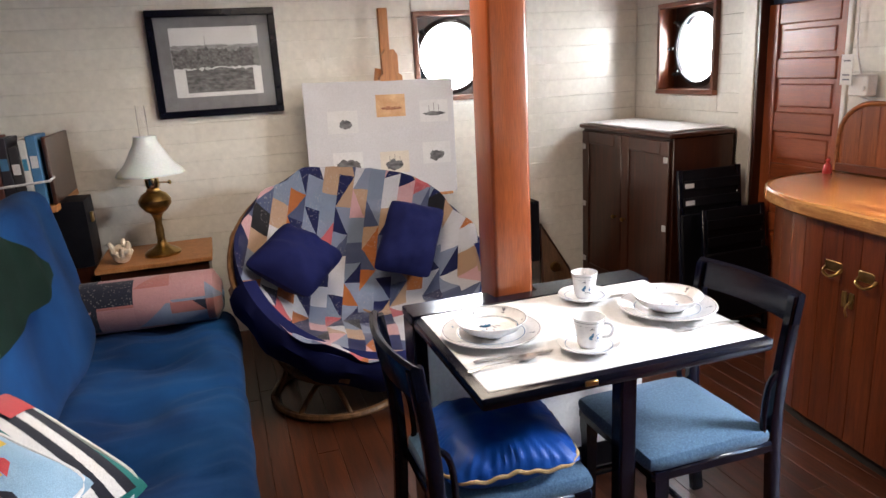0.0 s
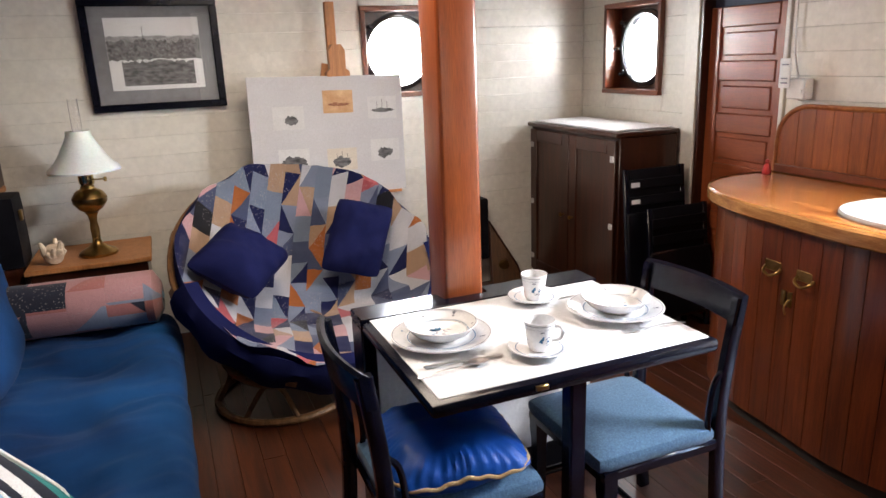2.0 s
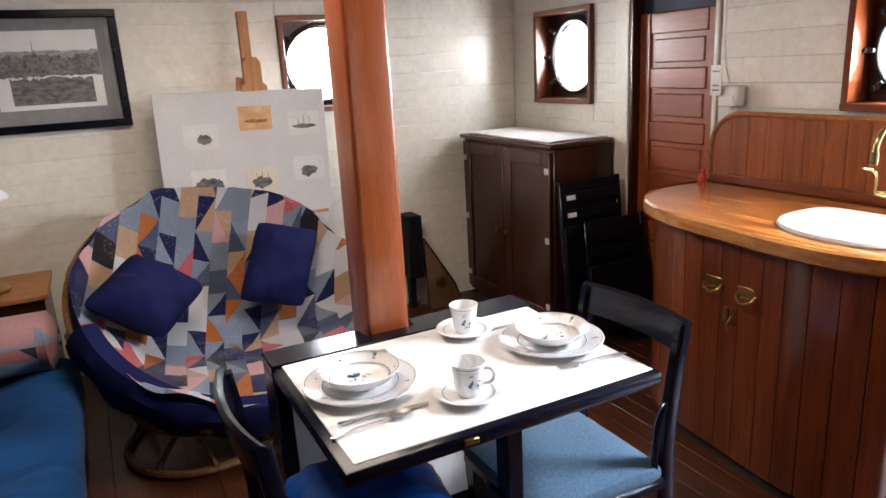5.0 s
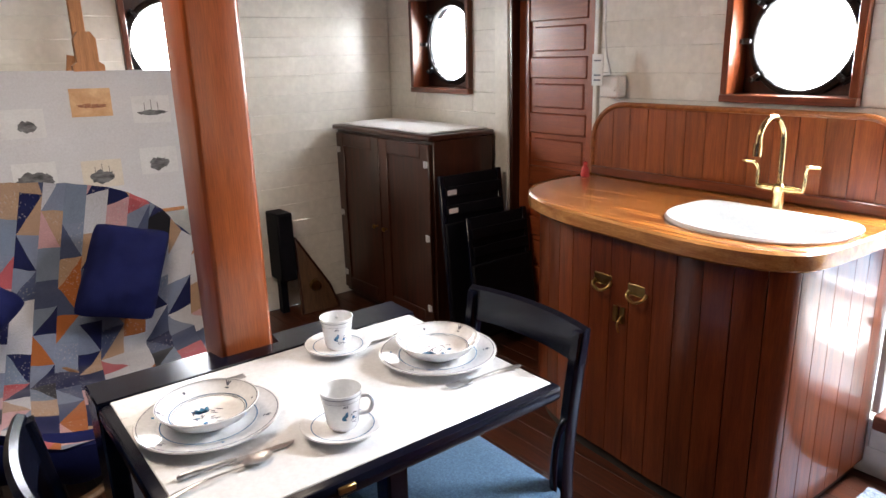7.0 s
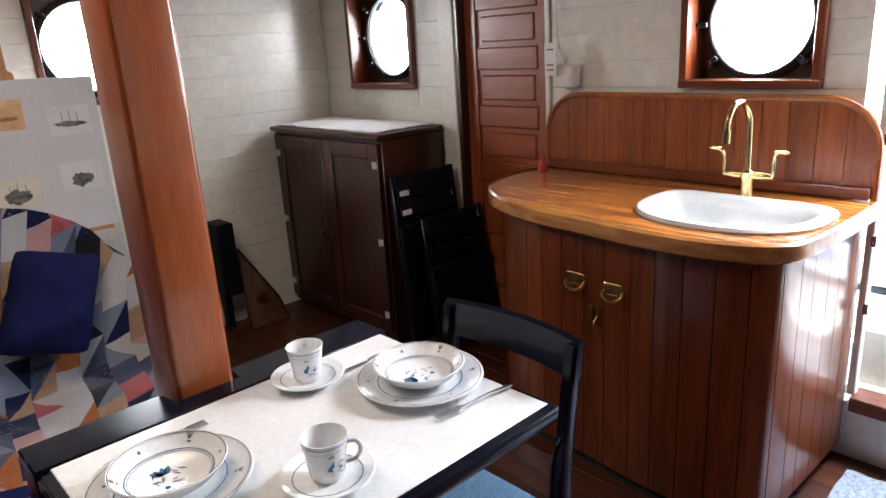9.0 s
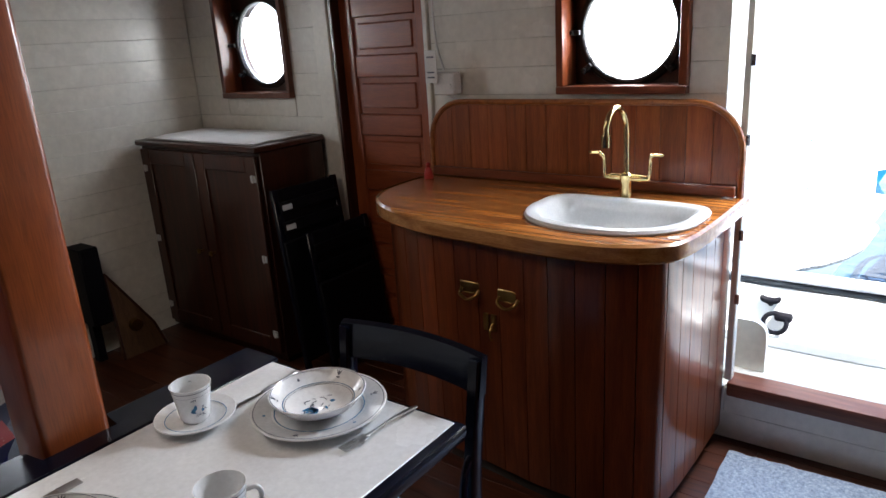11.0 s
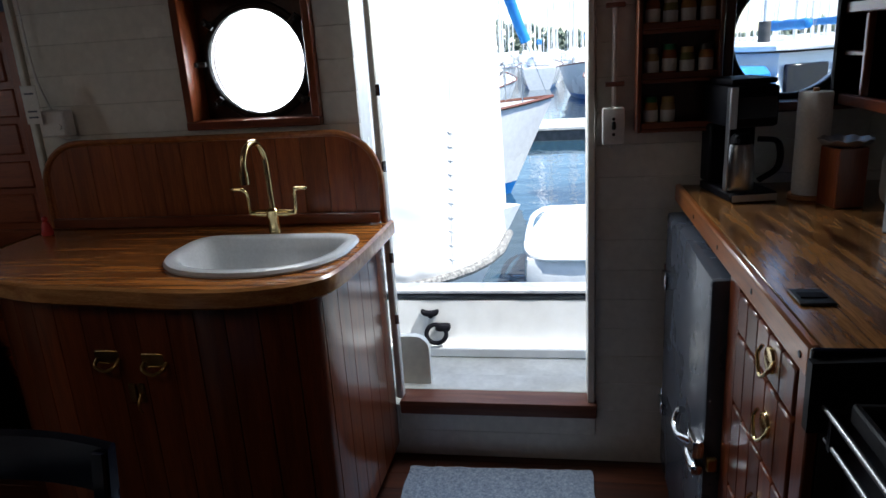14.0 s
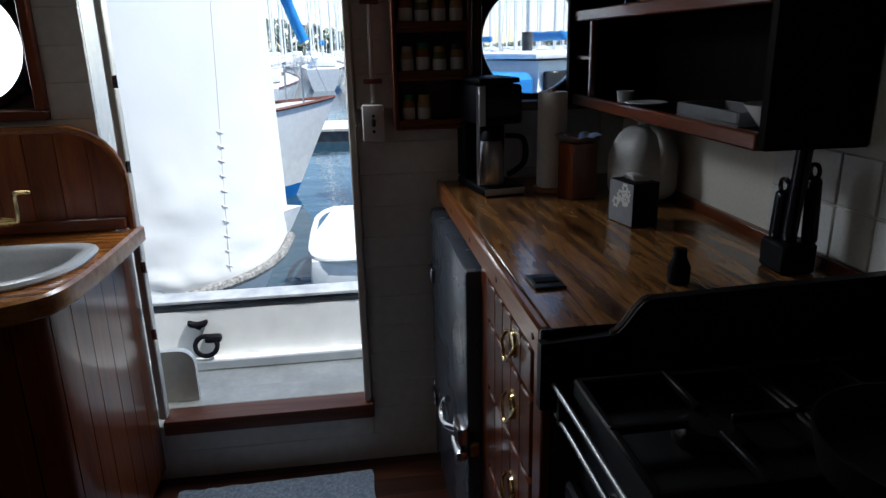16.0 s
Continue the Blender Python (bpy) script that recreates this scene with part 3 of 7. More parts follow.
def porthole(name, label, to_wall, w, left, right, low, high):
    """Square timber casing let into the wall, dark iron ring with dogs, round pane. to_wall maps (along, height, depth) to the room."""
    th = thing(name, label, "porthole")
    tagged(th, kind="structure")
    a0, a1, z0, z1 = w[0] - left, w[0] + right, w[1] - low, w[1] + high

    def slab(p, q, m, nm):
        pts = [to_wall(*p), to_wall(*q)]
        lo = [min(pts[0][i], pts[1][i]) for i in range(3)]
        hi = [max(pts[0][i], pts[1][i]) for i in range(3)]
        part(nm, box(lo[0], hi[0], lo[1], hi[1], lo[2], hi[2], 0.003), m, th)
    t = 0.028
    slab((a0, z1 - t, -0.03), (a1, z1, 0.135), MAHOG_Y, "casing")
    slab((a0, z0, -0.034), (a1, z0 + t, 0.135), MAHOG_Y, "casing")
    slab((a0, z0 + t, -0.03), (a0 + t, z1 - t, 0.135), MAHOG, "casing")
    slab((a1 - t, z0 + t, -0.03), (a1, z1 - t, 0.135), MAHOG, "casing")
    # dark backing board with the round opening
    bmx = bmesh.new()
    n = 64
    sq, ci, sq2, ci2 = [], [], [], []
    for i in range(n):
        an = 2 * math.pi * i / n
        c, s = math.cos(an), math.sin(an)
        k = 1 / max(abs(c), abs(s))
        hx = (right if c > 0 else left) - t
        hz = (high if s > 0 else low) - t
        for lst, dep in ((sq, 0.085), (sq2, 0.13)):
            lst.append(Vector(to_wall(w[0] + hx * c * k, w[1] + hz * s * k, dep)))
        for lst, dep in ((ci, 0.085), (ci2, 0.13)):
            lst.append(Vector(to_wall(w[0] + (w[2] + 0.004) * c, w[1] + (w[2] + 0.004) * s, dep)))
    rings(bmx, [sq, ci, ci2, sq2, sq], False, False)
    bmesh.ops.remove_doubles(bmx, verts=bmx.verts, dist=1e-5)
    part("backing", bmx, DARKW, th)
    bmx = bmesh.new()
    for rad, dep, r in ((w[2] + 0.012, 0.078, 0.014), (w[2] + 0.004, 0.066, 0.008)):
        add_tube(bmx, [to_wall(w[0] + rad * math.cos(2 * math.pi * i / 48), w[1] + rad * math.sin(2 * math.pi * i / 48), dep) for i in range(48)], r, 8, True)
    ring = part("ring", bmx, IRON, th, "dark iron porthole ring")
    for an in (40, 140, 220, 320, 0):
        c, s = math.cos(radians(an)), math.sin(radians(an))
        R = w[2] + 0.034
        bmx = bmesh.new()
        add_cyl(bmx, to_wall(w[0] + R * c, w[1] + R * s, 0.085), to_wall(w[0] + R * c, w[1] + R * s, 0.03), 0.011, 0.008, 10)
        add_cyl(bmx, to_wall(w[0] + (R - 0.03) * c, w[1] + (R - 0.03) * s, 0.05), to_wall(w[0] + (R + 0.012) * c, w[1] + (R + 0.012) * s, 0.05), 0.009, 0.012, 8)
        part("dog", bmx, IRON, th)
    bmx = bmesh.new()
    for d0, d1 in ((0.096, 0.103),):
        rings(bmx, [[Vector(to_wall(w[0] + (w[2] + 0.003) * math.cos(2 * math.pi * i / 48), w[1] + (w[2] + 0.003) * math.sin(2 * math.pi * i / 48), d)) for i in range(48)] for d in (d0, d1)])
    pane = part("pane", bmx, GLASS, th, "clear round glass pane")
    pane.visible_shadow = False
    return th


def on_x(a, z, d):
    return (XW + d, a, z)


def on_y(a, z, d):
    return (a, YW + d, z)


porthole("window_after", "round porthole in a square mahogany casing", on_y, W1, 0.26, 0.26, 0.265, 0.265)
porthole("window_corner", "round porthole in a square mahogany casing above the cabinet", on_x, W2, 0.27, 0.27, 0.27, 0.27)
porthole("window_sink", "round porthole in a square mahogany casing above the sink", on_x, W3, 0.24, 0.24, 0.215, 0.24)
porthole("window_galley", "round porthole behind the coffee maker", on_x, W4, 0.215, 0.215, 0.215, 0.215)

# inner door with sunk panels, beside the sink
door_1 = thing("door_inner", "closed red-brown wooden door with level sunk panels", "door")
tagged(door_1, kind="structure")
part("stile", box(XW + 0.03, XW + 0.065, 2.83, 2.90, 0.02, 1.70, 0.004), DOORW_Z, door_1)
part("stile", box(XW + 0.03, XW + 0.065, 3.27, 3.345, 0.02, 1.70, 0.004), DOORW_Z, door_1)
zt = 1.70
for k in range(6):
    part("rail", box(XW + 0.03, XW + 0.065, 2.902, 3.268, zt - 0.10, zt, 0.005), DOORW, door_1)
    zb = max(zt - 0.265, 0.03)
    bm = box(XW + 0.045, XW + 0.055, 2.895, 3.275, zb - 0.004, zt - 0.096)
    add_box(bm, XW + 0.038, XW + 0.05, 2.925, 3.245, zb + 0.025, zt - 0.125, 0.006)
    part("panel", bm, DOORW, door_1)
    zt -= 0.265
part("rail", box(XW + 0.03, XW + 0.065, 2.902, 3.268, 0.02, 0.11, 0.005), DOORW, door_1)
part("transom", box(XW + 0.05, XW + 0.06, 2.83, 3.345, 1.701, 1.95), surface("dark_blue_board", (0.02, 0.03, 0.06), (0.04, 0.05, 0.09), 6, 0.6), door_1, "dark blue board over the door")
# Unseen board added to block outside light from showing round the door.
setting("wall_behind_door", box(XW + 0.085, XW + 0.13, 2.80, 3.40, 0.0, 2.0), UNSEENW, "board added behind the inner door to stop light leaking", "wall")
setting("trim_door_jamb", box(XW - 0.03, XW + 0.12, 3.36, 3.462, 0.0, 1.96, 0.006), CREAM, "cream painted door post", "door post")
setting("trim_dark_jamb", box(XW - 0.022, XW + 0.10, 3.337, 3.359, 0.0, 1.96, 0.004), DARKW, "dark worn door edging", "door post")
setting("trim_door_jamb_sink", box(XW - 0.012, XW + 0.10, 2.805, 2.83, 0.0, 1.96, 0.004), CREAM, "narrow cream door lining", "door post")

# side door opening: lining, sill
setting("trim_side_door_fore", box(XW - 0.028, XW + 0.16, 0.832, 0.856, 0.25, 2.02, 0.004), CREAM, "cream painted door lining", "door lining")
setting("trim_side_door_aft", box(XW - 0.028, XW + 0.012, 1.524, 1.548, 0.25, 2.02, 0.004), CREAM, "cream painted door lining", "door lining")
setting("trim_side_door_head", box(XW - 0.028, XW + 0.16, 0.832, 1.548, 2.02, 2.05, 0.004), CREAM, "cream painted door lining", "door lining")
setting("trim_side_door_sill", box(XW - 0.045, XW + 0.055, 0.825, 1.535, 0.195, 0.25, 0.008, 2), TEAKSILL, "worn red-brown wooden door sill", "door sill")
setting("trim_side_door_threshold", box(XW + 0.056, XW + 0.19, 0.825, 1.598, 0.205, 0.246, 0.006), DECKP, "weathered pale threshold outside the sill", "threshold")
bm = bmesh.new()
for z in (0.55, 0.78, 1.1, 1.35):
    add_cyl(bm, (XW - 0.03, 1.527, z), (XW - 0.03, 1.527, z + 0.03), 0.004, seg=8)
    add_box(bm, XW - 0.030, XW - 0.0275, 1.515, 1.53, z - 0.003, z + 0.033)
setting("trim_hinges", bm, CHROME, "small metal hinges on the door lining", "hinge")
# white corner knee just outside the sill
ol = [(0.0, 0.0), (0.0, 0.195)] + [(0.055 + 0.055 * math.sin(radians(a)), 0.140 + 0.055 * math.cos(radians(a))) for a in range(0, 91, 15)] + [(0.110, 0.0)]
bm = bmesh.new()
rings(bm, [[Vector((XW + x, 1.552 - a, 0.247 + h)) for a, h in ol] for x in (0.10, 0.13)])
single("door_stop_board", bm, CREAM, "low white rounded board beside the door sill", "board")

# ---- things: saloon ----
# timber post
post = thing("post", "square orange-brown varnished timber post", "post")
bm = box(1.449, 1.583, 2.365, 2.515, 0, ZC, 0.012, 3)
part("shaft", bm, POSTW, post)

# low partition behind the table
part_w = thing("partition", "low white panelled partition with a black cap", "partition")
bm = bmesh.new()
cap = [(1.138, 2.305), (1.995, 2.305), (1.995, 2.43), (1.60, 2.43), (1.60, 2.36), (1.437, 2.36), (1.437, 2.42), (1.422, 2.43), (1.138, 2.43)]
add_plate(bm, cap, 0.712, 0.742)
bmesh.ops.bevel(bm, geom=[e for e in bm.edges], offset=0.004, segments=1, affect='EDGES')
part("cap", bm, BLACKP, part_w, "gloss black cap board notched round the post")
part("end_board", box(1.140, 1.185, 2.31, 2.43, 0.0, 0.711, 0.005), BLACKP, part_w, "gloss black end board")
part("panel", box(1.186, 1.985, 2.315, 2.345, 0.14, 0.711, 0.003), WHITELAM, part_w)
part("plinth", box(1.186, 1.985, 2.318, 2.345, 0.0, 0.138, 0.003), BLACKM, part_w)

# table
table = thing("dining_table", "small dining table with a white top and black edging", "table")
part("edging", box(1.140, 1.985, 1.715, 2.303, 0.702, 0.7385, 0.010, 2), BLACKP, table, "gloss black rounded edging")
part("tabletop", box(1.166, 1.972, 1.738, 2.302, 0.712, 0.7405, 0.002), WHITELAM, table, "white laminate top")
part("bearer", box(1.40, 1.74, 1.775, 1.805, 0.672, 0.702, 0.003), BLACKP, table)
part("leg", box(1.545, 1.595, 1.765, 1.815, 0.0, 0.702, 0.006), BLACKP, table)
part("brace", box(1.555, 1.585, 1.815, 2.312, 0.06, 0.11, 0.004), BLACKP, table)
# Brassy tab that stands in for a reflection on the table's front edge.
part("catch", box(1.41, 1.445, 1.708, 1.716, 0.716, 0.730, 0.002), OLDBRASS, table)


def chair(name, label, loc, rz, group):
    """Black dining chair that faces local +x."""
    ch = thing(name, label, "chair", loc, rz, group)
    for s in (-1, 1):
        pts = smooth_path([(-0.250, s * 0.178, 0.0), (-0.228, s * 0.180, 0.22), (-0.216, s * 0.182, 0.45), (-0.224, s * 0.187, 0.62), (-0.252, s * 0.192, 0.83)], 6)
        part("back_leg", add_sweep(bmesh.new(), pts, 0.026, 0.040), BLACKP, ch)
        bm = bmesh.new()
        rings(bm, [[Vector((0.175 + a * w, s * 0.185 + b * w, z)) for a, b in ((-1, -1), (1, -1), (1, 1), (-1, 1))] for z, w in ((0.0, 0.014), (0.30, 0.019), (0.33, 0.022), (0.40, 0.021))])
        part("front_leg", bm, BLACKP, ch)
        part("side_stretcher", add_cyl(bmesh.new(), (-0.225, s * 0.178, 0.17), (0.175, s * 0.185, 0.17), 0.011, seg=10), BLACKP, ch)
        part("bracket", add_tube(bmesh.new(), smooth_path([(-0.220, s * 0.188, 0.62), (-0.180, s * 0.19, 0.575), (-0.168, s * 0.19, 0.47), (-0.175, s * 0.188, 0.42)], 6), 0.009, 8), BLACKP, ch)
    part("stretcher", add_cyl(bmesh.new(), (0.0, -0.18, 0.17), (0.0, 0.18, 0.17), 0.010, seg=10), BLACKP, ch)
    bm = bmesh.new()
    add_box(bm, -0.20, 0.205, -0.205, 0.205, 0.365, 0.402, 0.008)
    part("seat_frame", bm, BLACKP, ch)
    bm = add_soft(bmesh.new(), (0.205, 0.205, 0.028), 0.026, (10, 10, 3), pose(0.01, 0, 0.418), lambda q: Vector((0, 0, 0.012 * (1 - (q.x / 0.21) ** 2) * (1 - (q.y / 0.21) ** 2) if q.z > 0 else 0)))
    part("seat", bm, TWEED, ch, "blue-grey tweed upholstered seat")
    # curved top rail
    bm = bmesh.new()
    lp = []
    for i in range(13):
        y = -0.208 + 0.416 * i / 12
        bow = -0.032 * (1 - (y / 0.208) ** 2)
        lp.append([Vector((-0.252 + bow - 0.016 * (z - 0.75) / 0.1 + dx, y, z)) for z, dx in ((0.752, 0.0), (0.752, 0.024), (0.836, 0.022), (0.843, 0.011), (0.836, 0.0))])
    rings(bm, lp)
    bmesh.ops.recalc_face_normals(bm, faces=bm.faces)
    part("top_rail", bm, BLACKP, ch)
    return ch


chair("dining_chair", "black wooden dining chair under a blue satin cushion", (1.245, 1.945, 0), 0, "chairs at the table")
chair("dining_chair", "black wooden dining chair with a blue-grey tweed seat", (1.835, 1.945, 0), 180, "chairs at the table")

# satin cushion on the first chair
cush = thing("seat_cushion", "royal blue satin cushion with gold cord on a chair", "cushion", (1.258, 1.935, 0.457), -6)


def satin_pucker(bm, half):
    """Short gathers that run in from the seam."""
    for v in bm.verts:
        d = max(abs(v.co.x), abs(v.co.y)) / half
        a = math.atan2(v.co.y, v.co.x)
        v.co.z += (0.007 * math.sin(46 * a + 3 * noise.noise(Vector((a * 3, 1, 2)))) * max(0, d - 0.66) * 1.6 * (1.0 if d < 0.97 else 0.2) + 0.006 * noise.noise(v.co * 14)) if v.co.z > 0.045 else 0
    return bm


part("cover", satin_pucker(add_pillow(bmesh.new(), 0.375, 0.385, 0.150, pose(0, 0, 0.042), 56, 0.010, 2.0, 0.03), 0.19), SATIN, cush)
loop = []
for i in range(120):
    an = 2 * math.pi * i / 120
    c, s = math.cos(an), math.sin(an)
    k = (abs(c) ** 6 + abs(s) ** 6) ** (-1 / 6)
    loop.append((0.184 * c * k, 0.189 * s * k, 0.040 + 0.005 * math.sin(7 * an) + 0.003 * math.sin(23 * an)))
part("cord", add_tube(bmesh.new(), loop, 0.0062, 8, True), CORD, cush, "twisted gold cord edging")

# crockery


def ring_line(r, z, w=0.0016, seg=40):
    bm = bmesh.new()
    rings(bm, [[Vector((rr * math.cos(2 * math.pi * i / seg), rr * math.sin(2 * math.pi * i / seg), z)) for i in range(seg)] for rr in (r - w, r + w)], False, False)
    return bm


def petal(bm, ctr, a, ln, wd, z, n=8):
    pts = []
    for q in range(n):
        t = 2 * math.pi * q / n
        p = Vector((ln * math.cos(t), wd * math.sin(t) * (1 - 0.35 * math.cos(t)), 0))
        p = Matrix.Rotation(a, 3, 'Z') @ p + Vector((ctr[0], ctr[1], 0))
        p.z = z(p.x, p.y)
        pts.append(bm.verts.new(p))
    bm.faces.new(pts)


def tulip(c, a, size, z):
    """Small painted tulip: three petals that fan out from a stem."""
    bm = bmesh.new()
    for d in (-0.55, 0.0, 0.55):
        u = Vector((math.cos(a + d), math.sin(a + d)))
        petal(bm, (c[0] + u.x * size * 0.5, c[1] + u.y * size * 0.5), a + d, size * 0.5, size * 0.13, z)
    petal(bm, (c[0] - math.cos(a) * size * 0.25, c[1] - math.sin(a) * size * 0.25), a + 1.57, size * 0.42, size * 0.12, z)
    return bm


def spray(z, seed, blue):
    """The bowl's middle: one blue flower head with buds, or the dark stems round it."""
    rng = random.Random(seed)
    bm = bmesh.new()
    if blue:
        for d in (-0.5, -0.1, 0.3, 0.6):
            petal(bm, (0.022 + 0.008 * math.cos(d), 0.004 + 0.012 * math.sin(d * 2)), d, 0.014, 0.006, z)
        petal(bm, (-0.024, 0.016), 0.3, 0.006, 0.0055, z)
        petal(bm, (0.004, 0.024), 1.1, 0.008, 0.003, z)
    else:
        for k in range(16):
            an = rng.uniform(0, 6.28)
            r = rng.uniform(0.010, 0.046)
            petal(bm, (r * math.cos(an), r * 0.75 * math.sin(an)), an + rng.uniform(0.6, 2.2), rng.uniform(0.005, 0.012), rng.uniform(0.0008, 0.0022), z, 6)
    return bm


def plate(name, label, loc, r, group):
    th = thing(name, label, "plate", loc, 0, group)
    part("dish", lathe([(0.0, 0.003), (r * 0.55, 0.003), (r * 0.58, 0.0), (r * 0.62, 0.002), (r * 0.68, 0.008), (r * 0.97, 0.019), (r, 0.021), (r * 0.99, 0.0235), (r * 0.68, 0.013), (r * 0.62, 0.0075), (0.0, 0.0065)], seg=48), CHINA, th)
    bm = bmesh.new()
    rings(bm, [[Vector((d * math.cos(2 * math.pi * i / 48), d * math.sin(2 * math.pi * i / 48), 0.0136 + (d - r * 0.68) / (r * 0.31) * 0.0105)) for i in range(48)] for d in (r * 0.70, r * 0.97)], False, False)
    part("rim_band", bm, PALEGLAZE, th, "pale grey glazed rim")
    part("rim_line", ring_line(r * 0.955, 0.0232, 0.0008), INKGREY, th, "thin grey painted line")
    part("inner_line", ring_line(r * 0.66, 0.0128, 0.0012), INKBLUE, th, "thin blue painted line")
    def zz(x, y, r=r):
        return 0.0142 + (math.hypot(x, y) - r * 0.68) / (r * 0.31) * 0.0100
    for k in range(6):
        an = 1.05 * k + 0.4
        c = (r * 0.80 * math.cos(an), r * 0.80 * math.sin(an))
        if k % 2:
            part("motif", tulip(c, an, 0.013, zz), INKGREY, th)
        else:
            bm = bmesh.new()
            petal(bm, c, an, 0.0042, 0.0042, zz, 4)
            part("motif", bm, INKBLUE, th)
    return th


def bowl(name, label, loc, r, group, seed):
    th = thing(name, label, "bowl", loc, seed * 23, group)
    prof = [(0.0, 0.004), (r * 0.42, 0.004), (r * 0.46, 0.0), (r * 0.5, 0.004), (r * 0.80, 0.020), (r * 0.97, 0.041), (r, 0.045), (r * 0.985, 0.0465), (r * 0.94, 0.041), (r * 0.74, 0.022), (r * 0.55, 0.0115), (0.0, 0.010)]
    part("dish", lathe(prof, seg=56), CHINA, th)
    part("rim_line", ring_line(r * 0.965, 0.0452, 0.0008), INKGREY, th)
    part("inner_line", ring_line(r * 0.74, 0.0228, 0.0014), INKBLUE, th)
    part("inner_line", ring_line(r * 0.70, 0.0206, 0.0006), INKGREY, th)

    def zz(x, y):
        return 0.0114 + max(0, math.hypot(x, y) - r * 0.5) * 0.12

    def side(x, y):
        return 0.0228 + (math.hypot(x, y) - r * 0.74) / (r * 0.20) * 0.019
    part("flower", spray(zz, seed, True), INKBLUE, th, "blue painted flower sprig")
    part("stems", spray(lambda x, y: zz(x, y) + 0.0004, seed + 9, False), INKGREY, th)
    for k in range(6):
        an = 1.047 * k + 0.2
        c = (r * 0.86 * math.cos(an), r * 0.86 * math.sin(an))
        if k % 2:
            part("motif", tulip(c, an, 0.012, side), INKGREY, th)
        else:
            bm = bmesh.new()
            petal(bm, c, an, 0.0035, 0.0035, side, 4)
            part("motif", bm, INKGREY, th)
    return th


def saucer(loc, group):
    th = thing("saucer", "white saucer with a thin blue line", "saucer", loc, 0, group)
    r = 0.085
    part("dish", lathe([(0.0, 0.003), (r * 0.5, 0.003), (r * 0.53, 0.0), (r * 0.6, 0.003), (r, 0.018), (r * 0.985, 0.0205), (r * 0.6, 0.0075), (0.0, 0.006)], seg=40), CHINA, th)
    part("rim_line", ring_line(r * 0.74, 0.0128, 0.0010), INKBLUE, th)


def cup(loc, rz, group, seed):
    th = thing("teacup", "white teacup with blue flowers on a saucer", "cup", loc, rz, group)
    prof = [(0.0, 0.004), (0.023, 0.004), (0.025, 0.0), (0.028, 0.003), (0.032, 0.011), (0.0355, 0.042), (0.0415, 0.080), (0.0425, 0.0835), (0.0408, 0.0835), (0.0335, 0.042), (0.029, 0.014), (0.0, 0.010)]
    part("body", lathe(prof, seg=40), CHINA, th)
    part("handle", add_tube(bmesh.new(), smooth_path([(0.036, 0, 0.066), (0.054, 0, 0.068), (0.062, 0, 0.053), (0.054, 0, 0.034), (0.034, 0, 0.027)], 6), 0.0046, 8), CHINA, th)

    def wall(z):
        return (0.032 + (z - 0.011) * 0.0035 / 0.031 if z < 0.042 else 0.0355 + (z - 0.042) * 0.006 / 0.038) + 0.0007
    for z0, w in ((0.0755, 0.0014), (0.066, 0.0006)):
        bm = bmesh.new()
        rings(bm, [[Vector((wall(z) * math.cos(2 * math.pi * i / 40), wall(z) * math.sin(2 * math.pi * i / 40), z)) for i in range(40)] for z in (z0, z0 + w)], False, False)
        part("rim_line", bm, INKGREY, th)

    def dab(bm, a0, z0, e, h, turn, n=8):
        pts = []
        for q in range(n):
            t = 2 * math.pi * q / n
            du, dz = e * math.cos(t), h * math.sin(t)
            du, dz = du * math.cos(turn) - dz * math.sin(turn), du * math.sin(turn) + dz * math.cos(turn)
            z = z0 + dz
            an = a0 + du / wall(z)
            pts.append(bm.verts.new((wall(z) * math.cos(an), wall(z) * math.sin(an), z)))
        bm.faces.new(pts)
    rng = random.Random(seed)
    for cen in (190, 300):
        bm = bmesh.new()
        for d, z0, e, h, tn in ((-0.20, 0.038, 0.007, 0.004, 0.5), (-0.12, 0.043, 0.006, 0.003, 1.3), (-0.26, 0.032, 0.006, 0.003, -0.4), (0.30, 0.033, 0.0035, 0.0035, 0.0)):
            dab(bm, radians(cen) + d, z0, e, h, tn)
        part("flower", bm, INKBLUE, th, "blue painted flower")
        bm = bmesh.new()
        for k in range(8):
            dab(bm, radians(cen) + rng.uniform(-0.1, 0.5), rng.uniform(0.018, 0.044), rng.uniform(0.003, 0.007), 0.0008, rng.uniform(-1, 1.2), 6)
        for k in range(3):
            dab(bm, radians(cen) - 0.25 + 0.09 * k, 0.060, 0.0036, 0.0012, 1.2 + 0.4 * (k - 1), 6)
        part("stems", bm, INKGREY, th)


TT = 0.741
G = "place settings on the table"
for loc, s in (((1.306, 2.062, TT), 4), ((1.858, 2.012, TT), 8)):
    plate("dinner_plate", "white dinner plate with a blue patterned rim", loc, 0.145, G)
    bowl("soup_bowl", "white soup bowl with blue flower sprig, on a plate", (loc[0], loc[1], loc[2] + 0.0085), 0.103, G, s)
saucer((1.508, 1.866, TT), G)
cup((1.510, 1.868, TT + 0.0065), -38, G, 3)
saucer((1.695, 2.22, TT), G)
cup((1.695, 2.22, TT + 0.0065), 60, G, 5)


